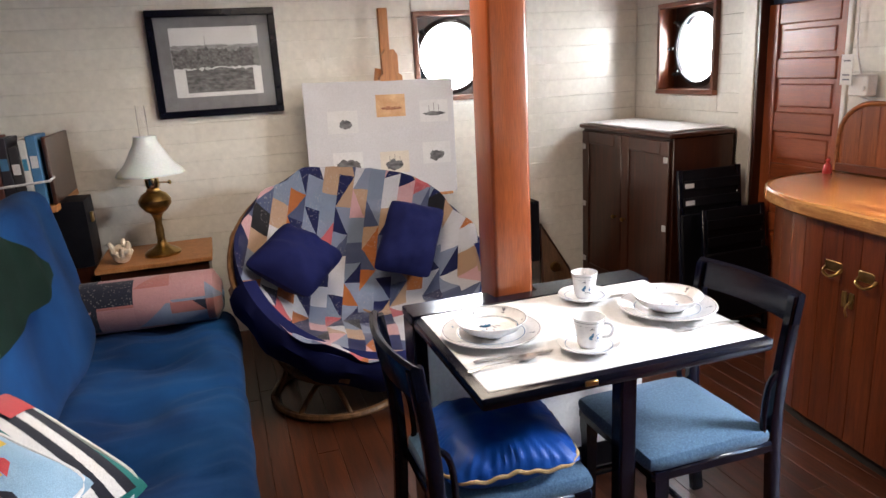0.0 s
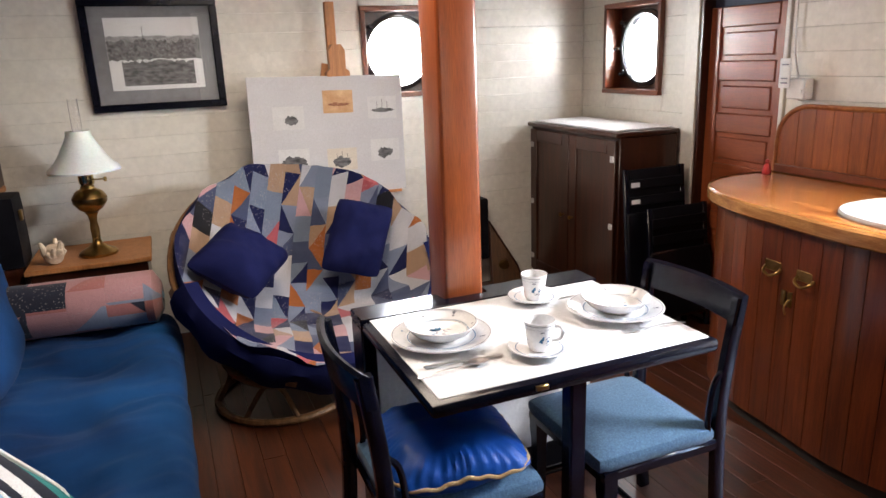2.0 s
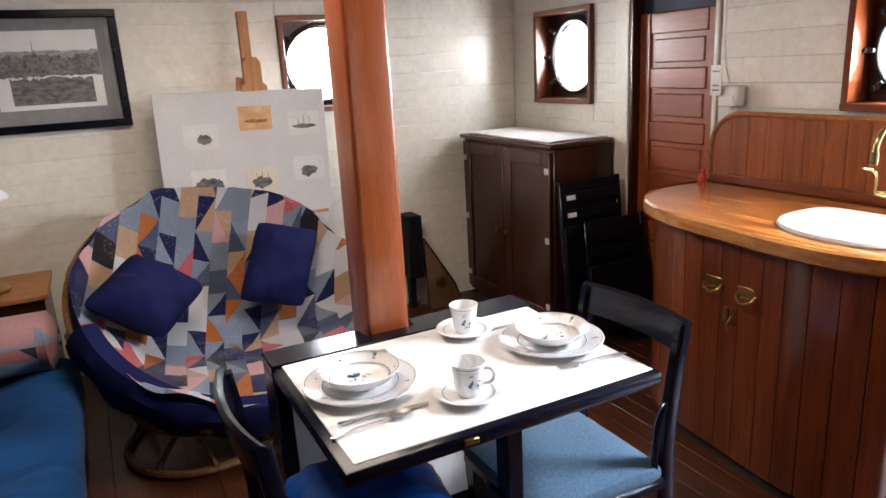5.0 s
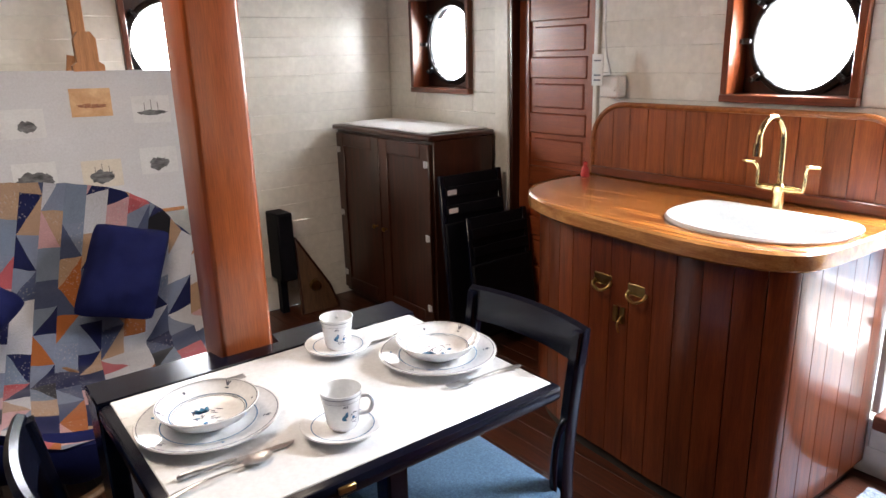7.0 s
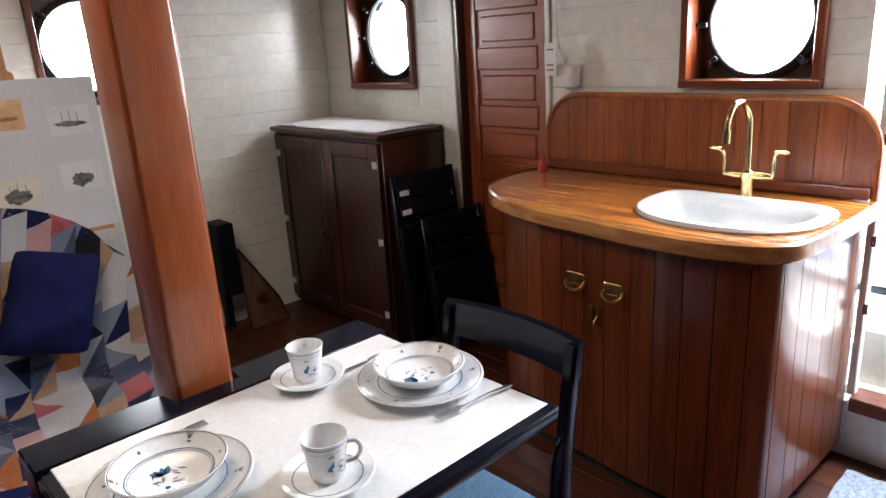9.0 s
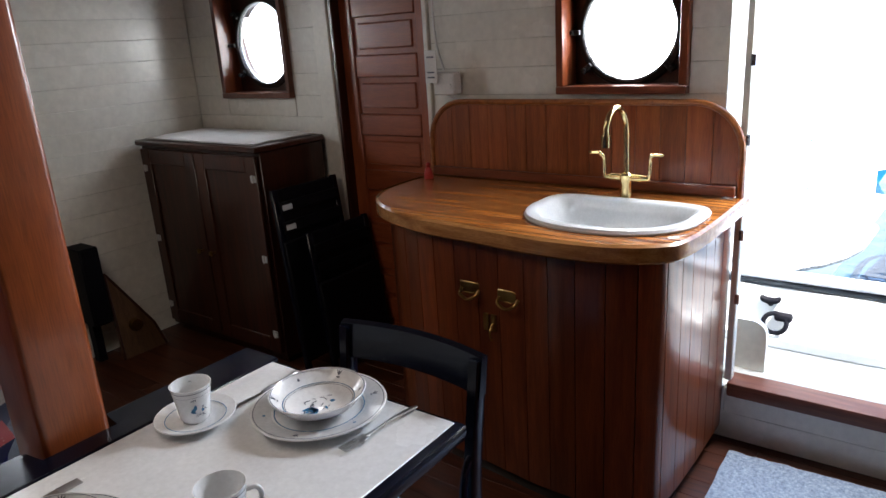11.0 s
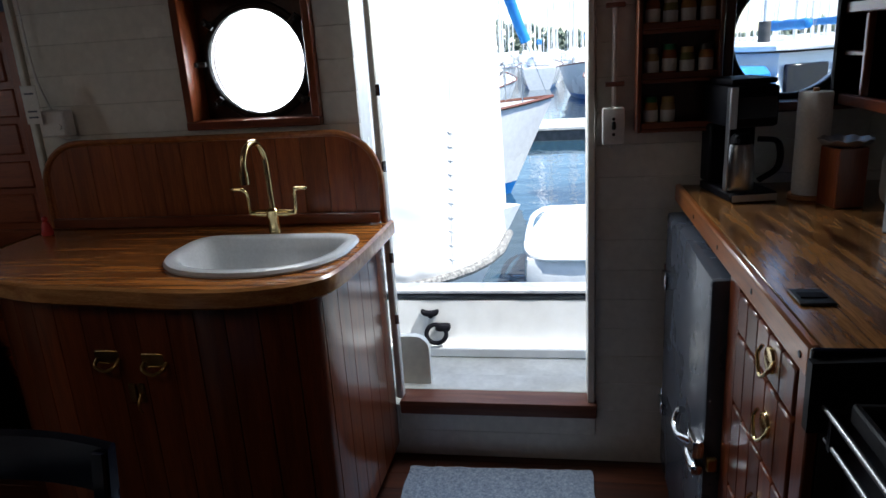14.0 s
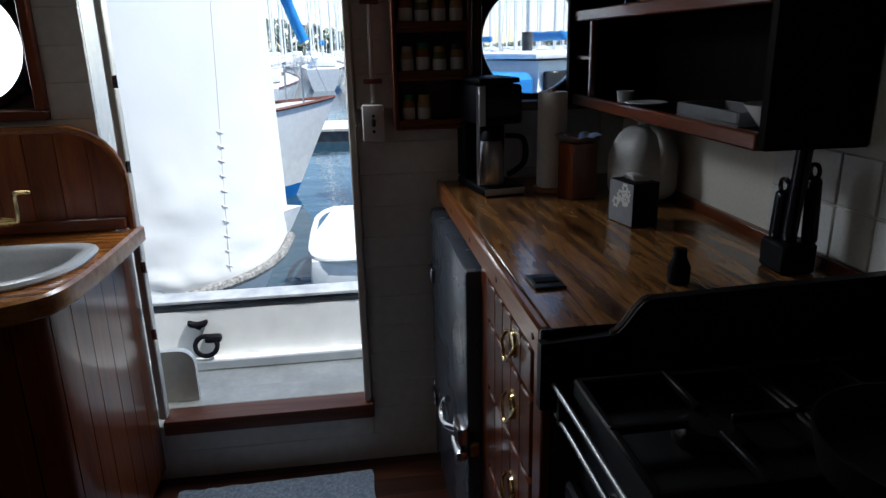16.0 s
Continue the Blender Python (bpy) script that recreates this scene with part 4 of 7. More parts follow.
def knife(loc, rz, group):
    th = thing("table_knife", "silver table knife beside a plate", "knife", loc, rz, group)
    part("handle", add_lathe(bmesh.new(), [(0.0025, -0.102), (0.0070, -0.094), (0.0058, -0.080), (0.0042, -0.045), (0.0055, -0.015), (0.0035, 0.005)], seg=10, m=pose(0, 0, 0.007, 0, 90, 0)), STEEL, th)
    part("blade", add_plate(bmesh.new(), [(0.0, -0.005), (0.06, -0.008), (0.095, -0.0075), (0.112, -0.003), (0.119, 0.0045), (0.10, 0.0055), (0.0, 0.005)], 0.003, 0.005), STEEL, th)


def spoonfork(loc, rz, kind, group):
    th = thing(kind, "silver " + kind + " on the table", kind, loc, rz, group)
    prof_ = ((-0.105, 0.0040, 0.004), (-0.095, 0.0075, 0.005), (-0.078, 0.0068, 0.007), (-0.045, 0.0036, 0.009), (-0.01, 0.0028, 0.008), (0.025, 0.0030, 0.006), (0.042, 0.0060, 0.0065))
    bm = bmesh.new()
    rings(bm, [[Vector((x, w_, z)), Vector((x, w_ * 0.5, z + 0.0016)), Vector((x, -w_ * 0.5, z + 0.0016)), Vector((x, -w_, z)), Vector((x, 0, z - 0.0012))] for x, w_, z in prof_])
    part("handle", bm, STEEL, th)
    bm = bmesh.new()
    if kind == "fork":
        add_box(bm, 0.038, 0.062, -0.011, 0.011, 0.0045, 0.007, 0.001)
        for k in range(4):
            y = -0.0095 + k * 0.0063
            add_box(bm, 0.06, 0.10, y - 0.0014, y + 0.0014, 0.005, 0.0075)
        part("tines", bm, STEEL, th)
    else:
        add_lathe(bm, [(0.0, -0.0025), (0.55, -0.0015), (0.9, 0.002), (1.0, 0.0045), (0.94, 0.0045), (0.5, 0.0008), (0.0, 0.0)], seg=24, m=Matrix.Translation((0.066, 0, 0.0055)) @ Matrix.Diagonal((0.029, 0.019, 1.0, 1.0)))
        part("spoon_head", bm, STEEL, th)


knife((1.292, 1.893, TT), -5, G)
spoonfork((1.262, 1.862, TT), 4, "spoon", G)
spoonfork((1.872, 1.853, TT), 174, "fork", G)
knife((1.85, 2.186, TT), 180, G)
spoonfork((1.345, 2.222, TT), 0, "fork", G)

# sofa bed along the port side
sofa = thing("sofa_bed", "blue cotton sofa bed with a thick mattress", "sofa")


def tuft(q):
    d = 0.0
    for k in range(-3, 4):
        c = k * 0.42
        d -= 0.05 * math.exp(-((q.y - c) ** 2 + (q.x + 0.02) ** 2) / 0.012)
    return Vector((0, 0, (d + 0.022 * noise.noise(Vector((q.x * 7, q.y * 5, 1))) + 0.013 * noise.noise(Vector((q.x * 4, q.y * 19, 4))) + 0.005 * noise.noise(Vector((q.x * 15, q.y * 38, 6)))) if q.z > 0 else 0)) + Vector((0.014 * noise.noise(Vector((q.y * 4, q.z * 6, 5))), 0, 0))


part("seat", add_soft(bmesh.new(), (0.34, 1.42, 0.105), 0.09, (24, 130, 6), pose(0.275, 2.32, 0.315), tuft), SOFABLUE, sofa)
part("backrest", add_soft(bmesh.new(), (0.10, 1.42, 0.36), 0.085, (6, 60, 16), pose(-0.125, 2.32, 0.725, 0, -11, 0), lambda q: Vector((0.02 * noise.noise(Vector((q.y * 4, q.z * 5, 9))) + (0.02 if q.x > 0 else 0) * math.cos(q.y * 7), 0, 0))), SOFABLUE, sofa)
part("base", box(-0.20, 0.575, 0.95, 3.70, 0.05, 0.212, 0.01), DARKW, sofa)
for x in (-0.1, 0.5):
    for y in (1.05, 3.60):
        part("foot", box(x - 0.03, x + 0.03, y - 0.03, y + 0.03, 0.0, 0.05), DARKW, sofa)

# patchwork bolster at the sofa's end
bol = bmesh.new()
nu, nv = 36, 20
lp = []
for j in range(nv + 1):
    x = -0.32 + 0.64 * j / nv
    e = min(1, (1 - abs(2 * j / nv - 1)) * 6 + 0.55)
    lp.append([Vector((x, 0.122 * e * math.cos(2 * math.pi * i / nu) * (1 + 0.04 * noise.noise(Vector((x * 9, i, 2)))), 0.118 * e * math.sin(2 * math.pi * i / nu))) for i in range(nu)])
rings(bol, lp)
uvl = bol.loops.layers.uv.new("cloth")
for f in bol.faces:
    for l in f.loops:
        a = math.atan2(l.vert.co.z, l.vert.co.y)
        if f.calc_center_median().y < 0 and f.calc_center_median().z < 0.02 and a > 2.5:
            a -= 2 * math.pi
        l[uvl].uv = (l.vert.co.x, a * 0.113)
bolster = thing("bolster", "patchwork bolster in pink, blue and grey on the sofa", "bolster", (0.245, 3.585, 0.534), -4)
part("cover", bol, QUILTB, bolster)
for s_ in (-1, 1):
    part("end_button", lathe([(0.0, 0.008), (0.014, 0.006), (0.018, 0.0), (0.0, 0.0)], seg=16, m=pose(s_ * 0.32, 0, 0, 0, s_ * 90, 0)), SKYC, bolster)

# printed cushions at the near end of the sofa
p1 = thing("cushion", "teal cushion with black and white stripes", "cushion", (0.02, 1.93, 0.63))


def cushion_pose(ex, ey):
    """Turn of a cushion whose sides run along ex and, nearly, ey."""
    ex = Vector(ex).normalized()
    ez = ex.cross(Vector(ey)).normalized()
    return Matrix((ex, ez.cross(ex), ez)).transposed().to_4x4()


M1 = cushion_pose((0.68, -0.68, -0.28), (0.62, 0.76, 0.10))
part("cover", add_pillow(bmesh.new(), 0.54, 0.54, 0.15, M1, 20, 0.008, 5), TEALC, p1)


def on_pillow(w, h, t, M, shape, n=10, lift=0.004):
    """Flat appliqué laid on a cushion's upper face; shape is a list of corners in cushion coordinates."""
    bm = bmesh.new()
    grid = []
    for i in range(n + 1):
        row = []
        for j in range(n + 1):
            a, b = i / n, j / n
            P = [Vector((*s, 0)) for s in shape]
            p = (P[0] * (1 - a) + P[1] * a) * (1 - b) + (P[3] * (1 - a) + P[2] * a) * b
            u, v = max(-0.99, min(0.99, 2 * p.x / w / 0.965)), max(-0.99, min(0.99, 2 * p.y / h / 0.965))
            z = t / 2 * (max(0, 1 - abs(u) ** 2.6) * max(0, 1 - abs(v) ** 2.6)) ** 0.55 + 0.005 + lift
            row.append(bm.verts.new(M @ Vector((p.x, p.y, z))))
        grid.append(row)
    for i in range(n):
        for j in range(n):
            bm.faces.new((grid[i][j], grid[i + 1][j], grid[i + 1][j + 1], grid[i][j + 1]))
    return bm


for k in range(4):
    y0 = 0.135 + k * 0.027
    part("stripe", on_pillow(0.54, 0.54, 0.15, M1, [(-0.25, y0), (0.25, y0 - 0.02), (0.25, y0 + 0.009), (-0.25, y0 + 0.029)], 14, 0.002), (WHITEC, BLACKC)[k % 2], p1)
part("stripe", on_pillow(0.54, 0.54, 0.15, M1, [(-0.25, 0.16), (-0.10, 0.165), (-0.13, 0.245), (-0.25, 0.245)], 10, 0.008), REDC, p1, "red band")
part("piping", add_tube(bmesh.new(), [M1 @ Vector((0.262 * math.cos(2 * math.pi * i / 60) * (abs(math.cos(2 * math.pi * i / 60)) ** 7 + abs(math.sin(2 * math.pi * i / 60)) ** 7) ** (-1 / 7), 0.262 * math.sin(2 * math.pi * i / 60) * (abs(math.cos(2 * math.pi * i / 60)) ** 7 + abs(math.sin(2 * math.pi * i / 60)) ** 7) ** (-1 / 7), 0)) for i in range(60)], 0.008, 8, True), WHITEC, p1)
p2 = thing("cushion", "pale blue cushion with a red and yellow lighthouse print", "cushion", (0.0, 1.80, 0.70))
M2 = cushion_pose((0.75, -0.59, -0.25), (0.55, 0.80, 0.12))
part("cover", add_pillow(bmesh.new(), 0.44, 0.44, 0.13, M2, 20, 0.008, 8), SKYC, p2)
for sh, mt in (([(0.03, 0.04), (0.10, 0.03), (0.10, 0.06), (0.03, 0.07)], REDC), ([(0.03, 0.071), (0.10, 0.061), (0.10, 0.078), (0.03, 0.088)], WHITEC), ([(0.035, 0.089), (0.095, 0.079), (0.095, 0.092), (0.035, 0.102)], YELC), ([(0.025, 0.103), (0.105, 0.093), (0.075, 0.125), (0.055, 0.128)], REDC), ([(0.12, 0.02), (0.19, 0.01), (0.19, 0.045), (0.12, 0.055)], REDC), ([(0.115, 0.056), (0.195, 0.046), (0.17, 0.070), (0.14, 0.074)], BLACKC), ([(-0.03, 0.14), (0.02, 0.135), (0.015, 0.165), (-0.025, 0.17)], YELC)):
    part("print", on_pillow(0.44, 0.44, 0.13, M2, sh), mt, p2)
part("piping", add_tube(bmesh.new(), [M2 @ Vector((0.212 * math.cos(2 * math.pi * i / 60) * (abs(math.cos(2 * math.pi * i / 60)) ** 7 + abs(math.sin(2 * math.pi * i / 60)) ** 7) ** (-1 / 7), 0.212 * math.sin(2 * math.pi * i / 60) * (abs(math.cos(2 * math.pi * i / 60)) ** 7 + abs(math.sin(2 * math.pi * i / 60)) ** 7) ** (-1 / 7), 0)) for i in range(60)], 0.008, 8, True), WHITEC, p2)
bm = bmesh.new()
front, back = [], []
for i in range(25):
    y = 2.16 + 0.93 * i / 24
    top_z = 1.085 - 0.235 * max(0, (y - 2.68) / 0.46) ** 1.25
    low_z = 0.80 + 0.018 * noise.noise(Vector((y * 5, 2, 1))) + 0.03 * max(0, (y - 2.9) / 0.24)
    rows_ = []
    for j in range(11):
        z = low_z + (max(top_z, low_z + 0.012) - low_z) * j / 10
        rows_.append((z, 0.012 - 0.194 * (z - 0.725) + 0.016 * noise.noise(Vector((y * 7, z * 9, 3)))))
    front.append([Vector((x + 0.012, y, z)) for z, x in rows_])
    back.append([Vector((x - 0.012, y, z)) for z, x in reversed(rows_)])
rings(bm, [a + b for a, b in zip(front, back)])
single("throw", bm, GREEN, "dark green woollen throw hung over the sofa back", "throw")

# corner chest with the oil lamp
chest = thing("corner_chest", "low wooden chest in the corner under the lamp", "chest")
part("top", box(-0.02, 0.53, 3.93, 4.40, 0.60, 0.625, 0.004), PINE, chest)
part("body", box(0.0, 0.51, 3.95, 4.38, 0.0, 0.60, 0.004), DARKW, chest)
lamp = thing("oil_lamp", "brass oil lamp with a white opal glass shade", "lamp", (0.288, 4.12, 0.626))
lamp.scale.z = 1.05
part("base", lathe([(0.0, 0.0), (0.088, 0.0), (0.09, 0.012), (0.078, 0.022), (0.045, 0.038), (0.024, 0.055), (0.019, 0.075), (0.021, 0.12), (0.017, 0.16), (0.022, 0.19), (0.033, 0.205), (0.0, 0.206)], seg=32), OLDBRASS, lamp)
part("font", lathe([(0.0, 0.204), (0.03, 0.206), (0.055, 0.222), (0.078, 0.252), (0.080, 0.275), (0.062, 0.302), (0.034, 0.318), (0.03, 0.33), (0.0, 0.331)], seg=32), OLDBRASS, lamp, "round brass oil font")
part("burner", lathe([(0.0, 0.329), (0.028, 0.33), (0.036, 0.345), (0.034, 0.385), (0.045, 0.40), (0.0, 0.402)], seg=24), BRASS, lamp)
part("wick_knob", add_cyl(add_cyl(bmesh.new(), (0.03, -0.02, 0.36), (0.085, -0.05, 0.36), 0.003, seg=6), (0.085, -0.05, 0.36), (0.091, -0.053, 0.36), 0.011, seg=12), BRASS, lamp)
part("shade", lathe([(0.163, 0.398), (0.164, 0.406), (0.156, 0.418), (0.128, 0.442), (0.104, 0.474), (0.084, 0.512), (0.066, 0.540), (0.057, 0.562), (0.056, 0.582), (0.052, 0.582), (0.053, 0.560), (0.062, 0.536), (0.080, 0.508), (0.100, 0.470), (0.124, 0.438), (0.152, 0.413), (0.158, 0.400)], seg=48), OPAL, lamp, "white opal glass shade")
part("chimney", lathe([(0.030, 0.40), (0.034, 0.45), (0.024, 0.50), (0.022, 0.725), (0.0205, 0.725), (0.0225, 0.50), (0.032, 0.45), (0.028, 0.40)], seg=24), GLASS, lamp, "clear glass chimney")
bm = bmesh.new()
add_lathe(bm, [(0.0, -0.07), (0.02, -0.06), (0.045, -0.02), (0.05, 0.0), (0.03, 0.03), (0.012, 0.06), (0.0, 0.085)], seg=14, m=pose(0, 0, 0.05, 70, 20, 30))
for k in range(9):
    an = k * 0.7
    add_cyl(bm, (0.03 * math.cos(an), 0.03 * math.sin(an), 0.05), (0.052 * math.cos(an), 0.052 * math.sin(an), 0.065 + 0.025 * (k % 3)), 0.022, 0.008, 7)
single("sea_shell", bm, SHELLM, "spiny sea shell on the corner chest", "shell", loc=(0.105, 4.02, 0.626))
bx = thing("black_case", "black box with a handle behind the sofa", "box")
part("body", add_soft(bmesh.new(), (0.13, 0.12, 0.17), 0.02, (4, 4, 4), pose(-0.14, 4.10, 0.80)), BLACKM, bx)
part("latch", box(-0.008, 0.006, 4.03, 4.07, 0.85, 0.90, 0.003), OLDBRASS, bx)
part("support", box(-0.26, -0.03, 4.0, 4.22, 0.0, 0.632), DARKW, bx)

# book shelf
shelf = thing("book_shelf", "wooden wall shelf of books with a white retaining cord", "shelf")
part("board", box(XP + 0.0, -0.115, 3.90, 4.46, 0.935, 0.965, 0.004), PINE, shelf)
part("end", box(-0.135, -0.118, 3.94, 4.46, 0.966, 1.28, 0.004), DARKW, shelf)
part("cord", add_cyl(add_cyl(bmesh.new(), (XP, 3.885, 1.055), (-0.12, 3.885, 1.085), 0.006, seg=8), (-0.12, 3.885, 1.085), (-0.12, 3.99, 1.09), 0.006, seg=8), WHITEC, shelf)
rng = random.Random(4)
x = -0.60
bcol = [(0.02, 0.02, 0.03), (0.03, 0.03, 0.035), (0.6, 0.6, 0.58), (0.05, 0.16, 0.30), (0.5, 0.52, 0.55), (0.04, 0.22, 0.36), (0.05, 0.03, 0.025), (0.12, 0.04, 0.03)]
bmats = [surface("book_cloth", c, tuple(min(1, v * 1.25) for v in c), 20, 0.6) for c in bcol]
k = 0
while x < -0.16:
    w = rng.uniform(0.025, 0.05)
    h = rng.uniform(0.27, 0.335)
    bk = thing("book", "hardback book standing on the wall shelf", "book", (x, 3.92, 0.966), 0, "books on the shelf")
    part("cover", box(0, min(w, -0.138 - x) - 0.002, 0.0, 0.22, 0, h, 0.003), bmats[k % 8], bk)
    part("label", box(0.006, w - 0.008, -0.0015, 0.0, h * 0.55, h * 0.72), (REDC if k == 1 else WHITEC) if k % 2 else bmats[(k + 3) % 8], bk)
    x += w
    k += 1

# framed picture on the after wall
pic = thing("framed_picture", "framed black and white harbour photograph, dark mount", "picture")
pic.scale, pic.location = (0.980, 1.0, 0.961), (0.0413, 0.0, 0.0726)
y0 = YW - 0.014
for nm, a in (("frame", (0.315, 0.999, 1.822, 1.862)), ("frame", (0.315, 0.999, 1.273, 1.313)), ("frame", (0.315, 0.355, 1.313, 1.822)), ("frame", (0.959, 0.999, 1.313, 1.822))):
    part(nm, box(a[0], a[1], y0 - 0.03, y0 - 0.002, a[2], a[3], 0.004), BLACKP, pic)
part("mount", box(0.354, 0.960, y0 - 0.010, y0 - 0.003, 1.312, 1.823), MATGREY, pic)
part("sky", box(0.425, 0.895, y0 - 0.0125, y0 - 0.0105, 1.385, 1.765), PHOTOL, pic, "pale sky of the photograph")


def shape_on_y(pts, y, dy=0.0006):
    bm = bmesh.new()
    rings(bm, [[Vector((x, yy, z)) for x, z in pts] for yy in (y, y - dy)])
    return bm


def ragged(x0, x1, low, base, amp, seed, n=60):
    """A level band with a ragged upper edge."""
    rng = random.Random(seed)
    pts = [(x0, low), (x1, low)]
    for i in range(n + 1):
        x = x1 + (x0 - x1) * i / n
        pts.append((x, base + amp * (noise.noise(Vector((x * 14, seed, 0))) + 0.7 * noise.noise(Vector((x * 55, seed, 3))) + 0.25 * rng.uniform(-1, 1))))
    return pts


part("far_hills", shape_on_y(ragged(0.426, 0.894, 1.50, 1.668, 0.012, 3), y0 - 0.0126), PHOTOM, pic, "grey hills of the photograph")
part("town", shape_on_y(ragged(0.426, 0.894, 1.525, 1.645, 0.022, 8), y0 - 0.0133), surface("dark_print_town", (0.03, 0.03, 0.032), (0.17, 0.17, 0.175), 70, 0.5, bumps=0.0), pic, "dark waterfront of the photograph")
part("water_strip", shape_on_y(ragged(0.426, 0.894, 1.386, 1.545, 0.010, 5), y0 - 0.0140), PHOTOL, pic, "pale water of the photograph")
part("vessel", shape_on_y(ragged(0.487, 0.85, 1.408, 1.537, 0.018, 13), y0 - 0.0147), PHOTO, pic, "dark boats of the photograph")
part("mast", box(0.606, 0.609, y0 - 0.0154, y0 - 0.0148, 1.45, 1.72), PHOTO, pic)
part("glass", box(0.355, 0.959, y0 - 0.020, y0 - 0.017, 1.313, 1.822), GLASS, pic).visible_shadow = False

# easel with the display board
ez = thing("easel", "orange pine easel behind a display board", "easel")
part("mast", box(1.583, 1.638, 4.33, 4.36, 0.0, 1.83, 0.004), PINE, ez)
part("clamp", add_plate(bmesh.new(), [(-0.065, 0.0), (0.065, 0.0), (0.065, 0.025), (0.045, 0.04), (0.045, 0.14), (0.025, 0.17), (-0.025, 0.17), (-0.045, 0.14), (-0.045, 0.04), (-0.065, 0.025)], -0.05, -0.002, Matrix.Translation((1.610, 4.28, 1.43)) @ Matrix(((1, 0, 0, 0), (0, 0, 1, 0), (0, 1, 0, 0), (0, 0, 0, 1)))), PINE, ez)
for s in (-1, 1):
    part("leg", add_sweep(bmesh.new(), [(1.610 + s * 0.04, 4.36, 1.5), (1.610 + s * 0.32, 4.30, 0.0)], 0.02, 0.04), PINE, ez)
part("tray", box(1.27, 1.93, 4.19, 4.33, 0.755, 0.775, 0.003), PINE, ez)
bd = thing("display_board", "grey-white display board with six boat pictures", "board")
Mb = Matrix.Translation((1.54, 4.235, 1.435)) @ Matrix.Rotation(radians(-3.5), 4, 'X') @ Matrix.Rotation(radians(1.4), 4, 'Y')
part("panel", box(-0.432, 0.432, -0.004, 0.004, -0.655, 0.0, 0.001, m=Mb), CARD, bd)


def blot(cx, cz, sx, sz, seed, n=26):
    rng = random.Random(seed)
    return [(cx + sx * math.cos(2 * math.pi * i / n) * rng.uniform(0.75, 1.0), cz + sz * math.sin(2 * math.pi * i / n) * rng.uniform(0.55, 1.0)) for i in range(n)]


for k, (cx, cz, kind) in enumerate(((-0.225, -0.22, 0), (0.055, -0.14, 1), (0.31, -0.18, 2), (-0.21, -0.45, 3), (0.06, -0.46, 4), (0.315, -0.42, 5))):
    w, h = 0.085, 0.062
    bm = box(cx - w, cx + w, -0.0062, -0.0045, cz - h, cz + h, m=Mb)
    pr = part("print", bm, SEPIA if kind == 1 else CARDL if kind != 4 else surface("cream_print", (0.56, 0.50, 0.42), (0.62, 0.57, 0.48), 20, 0.6), bd, ("sepia" if kind == 1 else "pale") + " boat picture")
    bm = bmesh.new()
    outline = blot(cx + (0.0 if kind != 0 else 0.015), cz - 0.015, w * (0.85, 0.86, 0.9, 0.95, 0.7, 0.6)[kind] * (0.55 if kind == 0 else 1), h * (0.5, 0.2, 0.22, 0.75, 0.6, 0.6)[kind], k)
    rings(bm, [[Mb @ Vector((x, yy, z)) for x, z in outline] for yy in (-0.0064, -0.0072)])
    part("boat", bm, surface("sepia_ink", (0.2, 0.07, 0.03), (0.35, 0.14, 0.06), 60, 0.6) if kind == 1 else PHOTO, pr)
    if kind in (1, 2, 4):
        bm = bmesh.new()
        for q in (-0.03, 0.0, 0.03):
            add_box(bm, cx + q - 0.0012, cx + q + 0.0012, -0.0076, -0.0066, cz - 0.015, cz + 0.045 - abs(q) * 0.4, m=Mb)
        part("masts", bm, PHOTO if kind != 1 else SEPIA, pr)
    part("caption", box(cx - w * 0.8, cx + w * 0.8, -0.0056, -0.0045, cz - h - 0.022, cz - h - 0.010, m=Mb), surface("pale_caption", (0.50, 0.50, 0.51), (0.56, 0.56, 0.57), 200, 0.7), bd)

# round rattan chair
pap = thing("papasan_chair", "round rattan chair with a patchwork quilted cushion", "chair")
PC = Vector((1.250, 3.540, 0.594))
PR = 0.580
tilt = Matrix.Translation(PC) @ Matrix.Rotation(radians(11.4), 4, 'Z') @ Matrix.Rotation(radians(37.2), 4, 'X')
bm = bmesh.new()
for r, z in ((PR + 0.058, -0.012), (PR + 0.05, -0.048), (PR + 0.015, -0.095)):
    add_tube(bm, [tilt @ Vector((r * math.cos(2 * math.pi * i / 64), r * math.sin(2 * math.pi * i / 64), z)) for i in range(64)], 0.017, 8, True)
part("rim", bm, WICKER, pap, "bound rattan rim")
for k in range(12):
    an = 2 * math.pi * k / 12
    pts = [tilt @ Vector((r * math.cos(an), r * math.sin(an), -0.36 * (1 - (r / PR) ** 2) ** 0.75 - 0.05)) for r in (PR - 0.02, 0.5, 0.4, 0.3, 0.2)]
    part("rib", add_tube(bmesh.new(), pts, 0.012, 6), WICKER, pap)
    part("binding", add_tube(bmesh.new(), [tilt @ Vector(((PR + 0.05) * math.cos(an + q), (PR + 0.05) * math.sin(an + q), -0.04)) for q in (-0.035, 0, 0.035)], 0.034, 8), WICKER, pap)
part("bowl_ring", add_tube(bmesh.new(), [tilt @ Vector((0.2 * math.cos(2 * math.pi * i / 40), 0.2 * math.sin(2 * math.pi * i / 40), -0.385)) for i in range(40)], 0.014, 8, True), WICKER, pap)
BC = Vector((1.04, 3.43, 0))
part("base_ring", add_tube(bmesh.new(), [BC + Vector((0.31 * math.cos(2 * math.pi * i / 48), 0.31 * math.sin(2 * math.pi * i / 48), 0.018)) for i in range(48)], 0.017, 8, True), WICKER, pap)
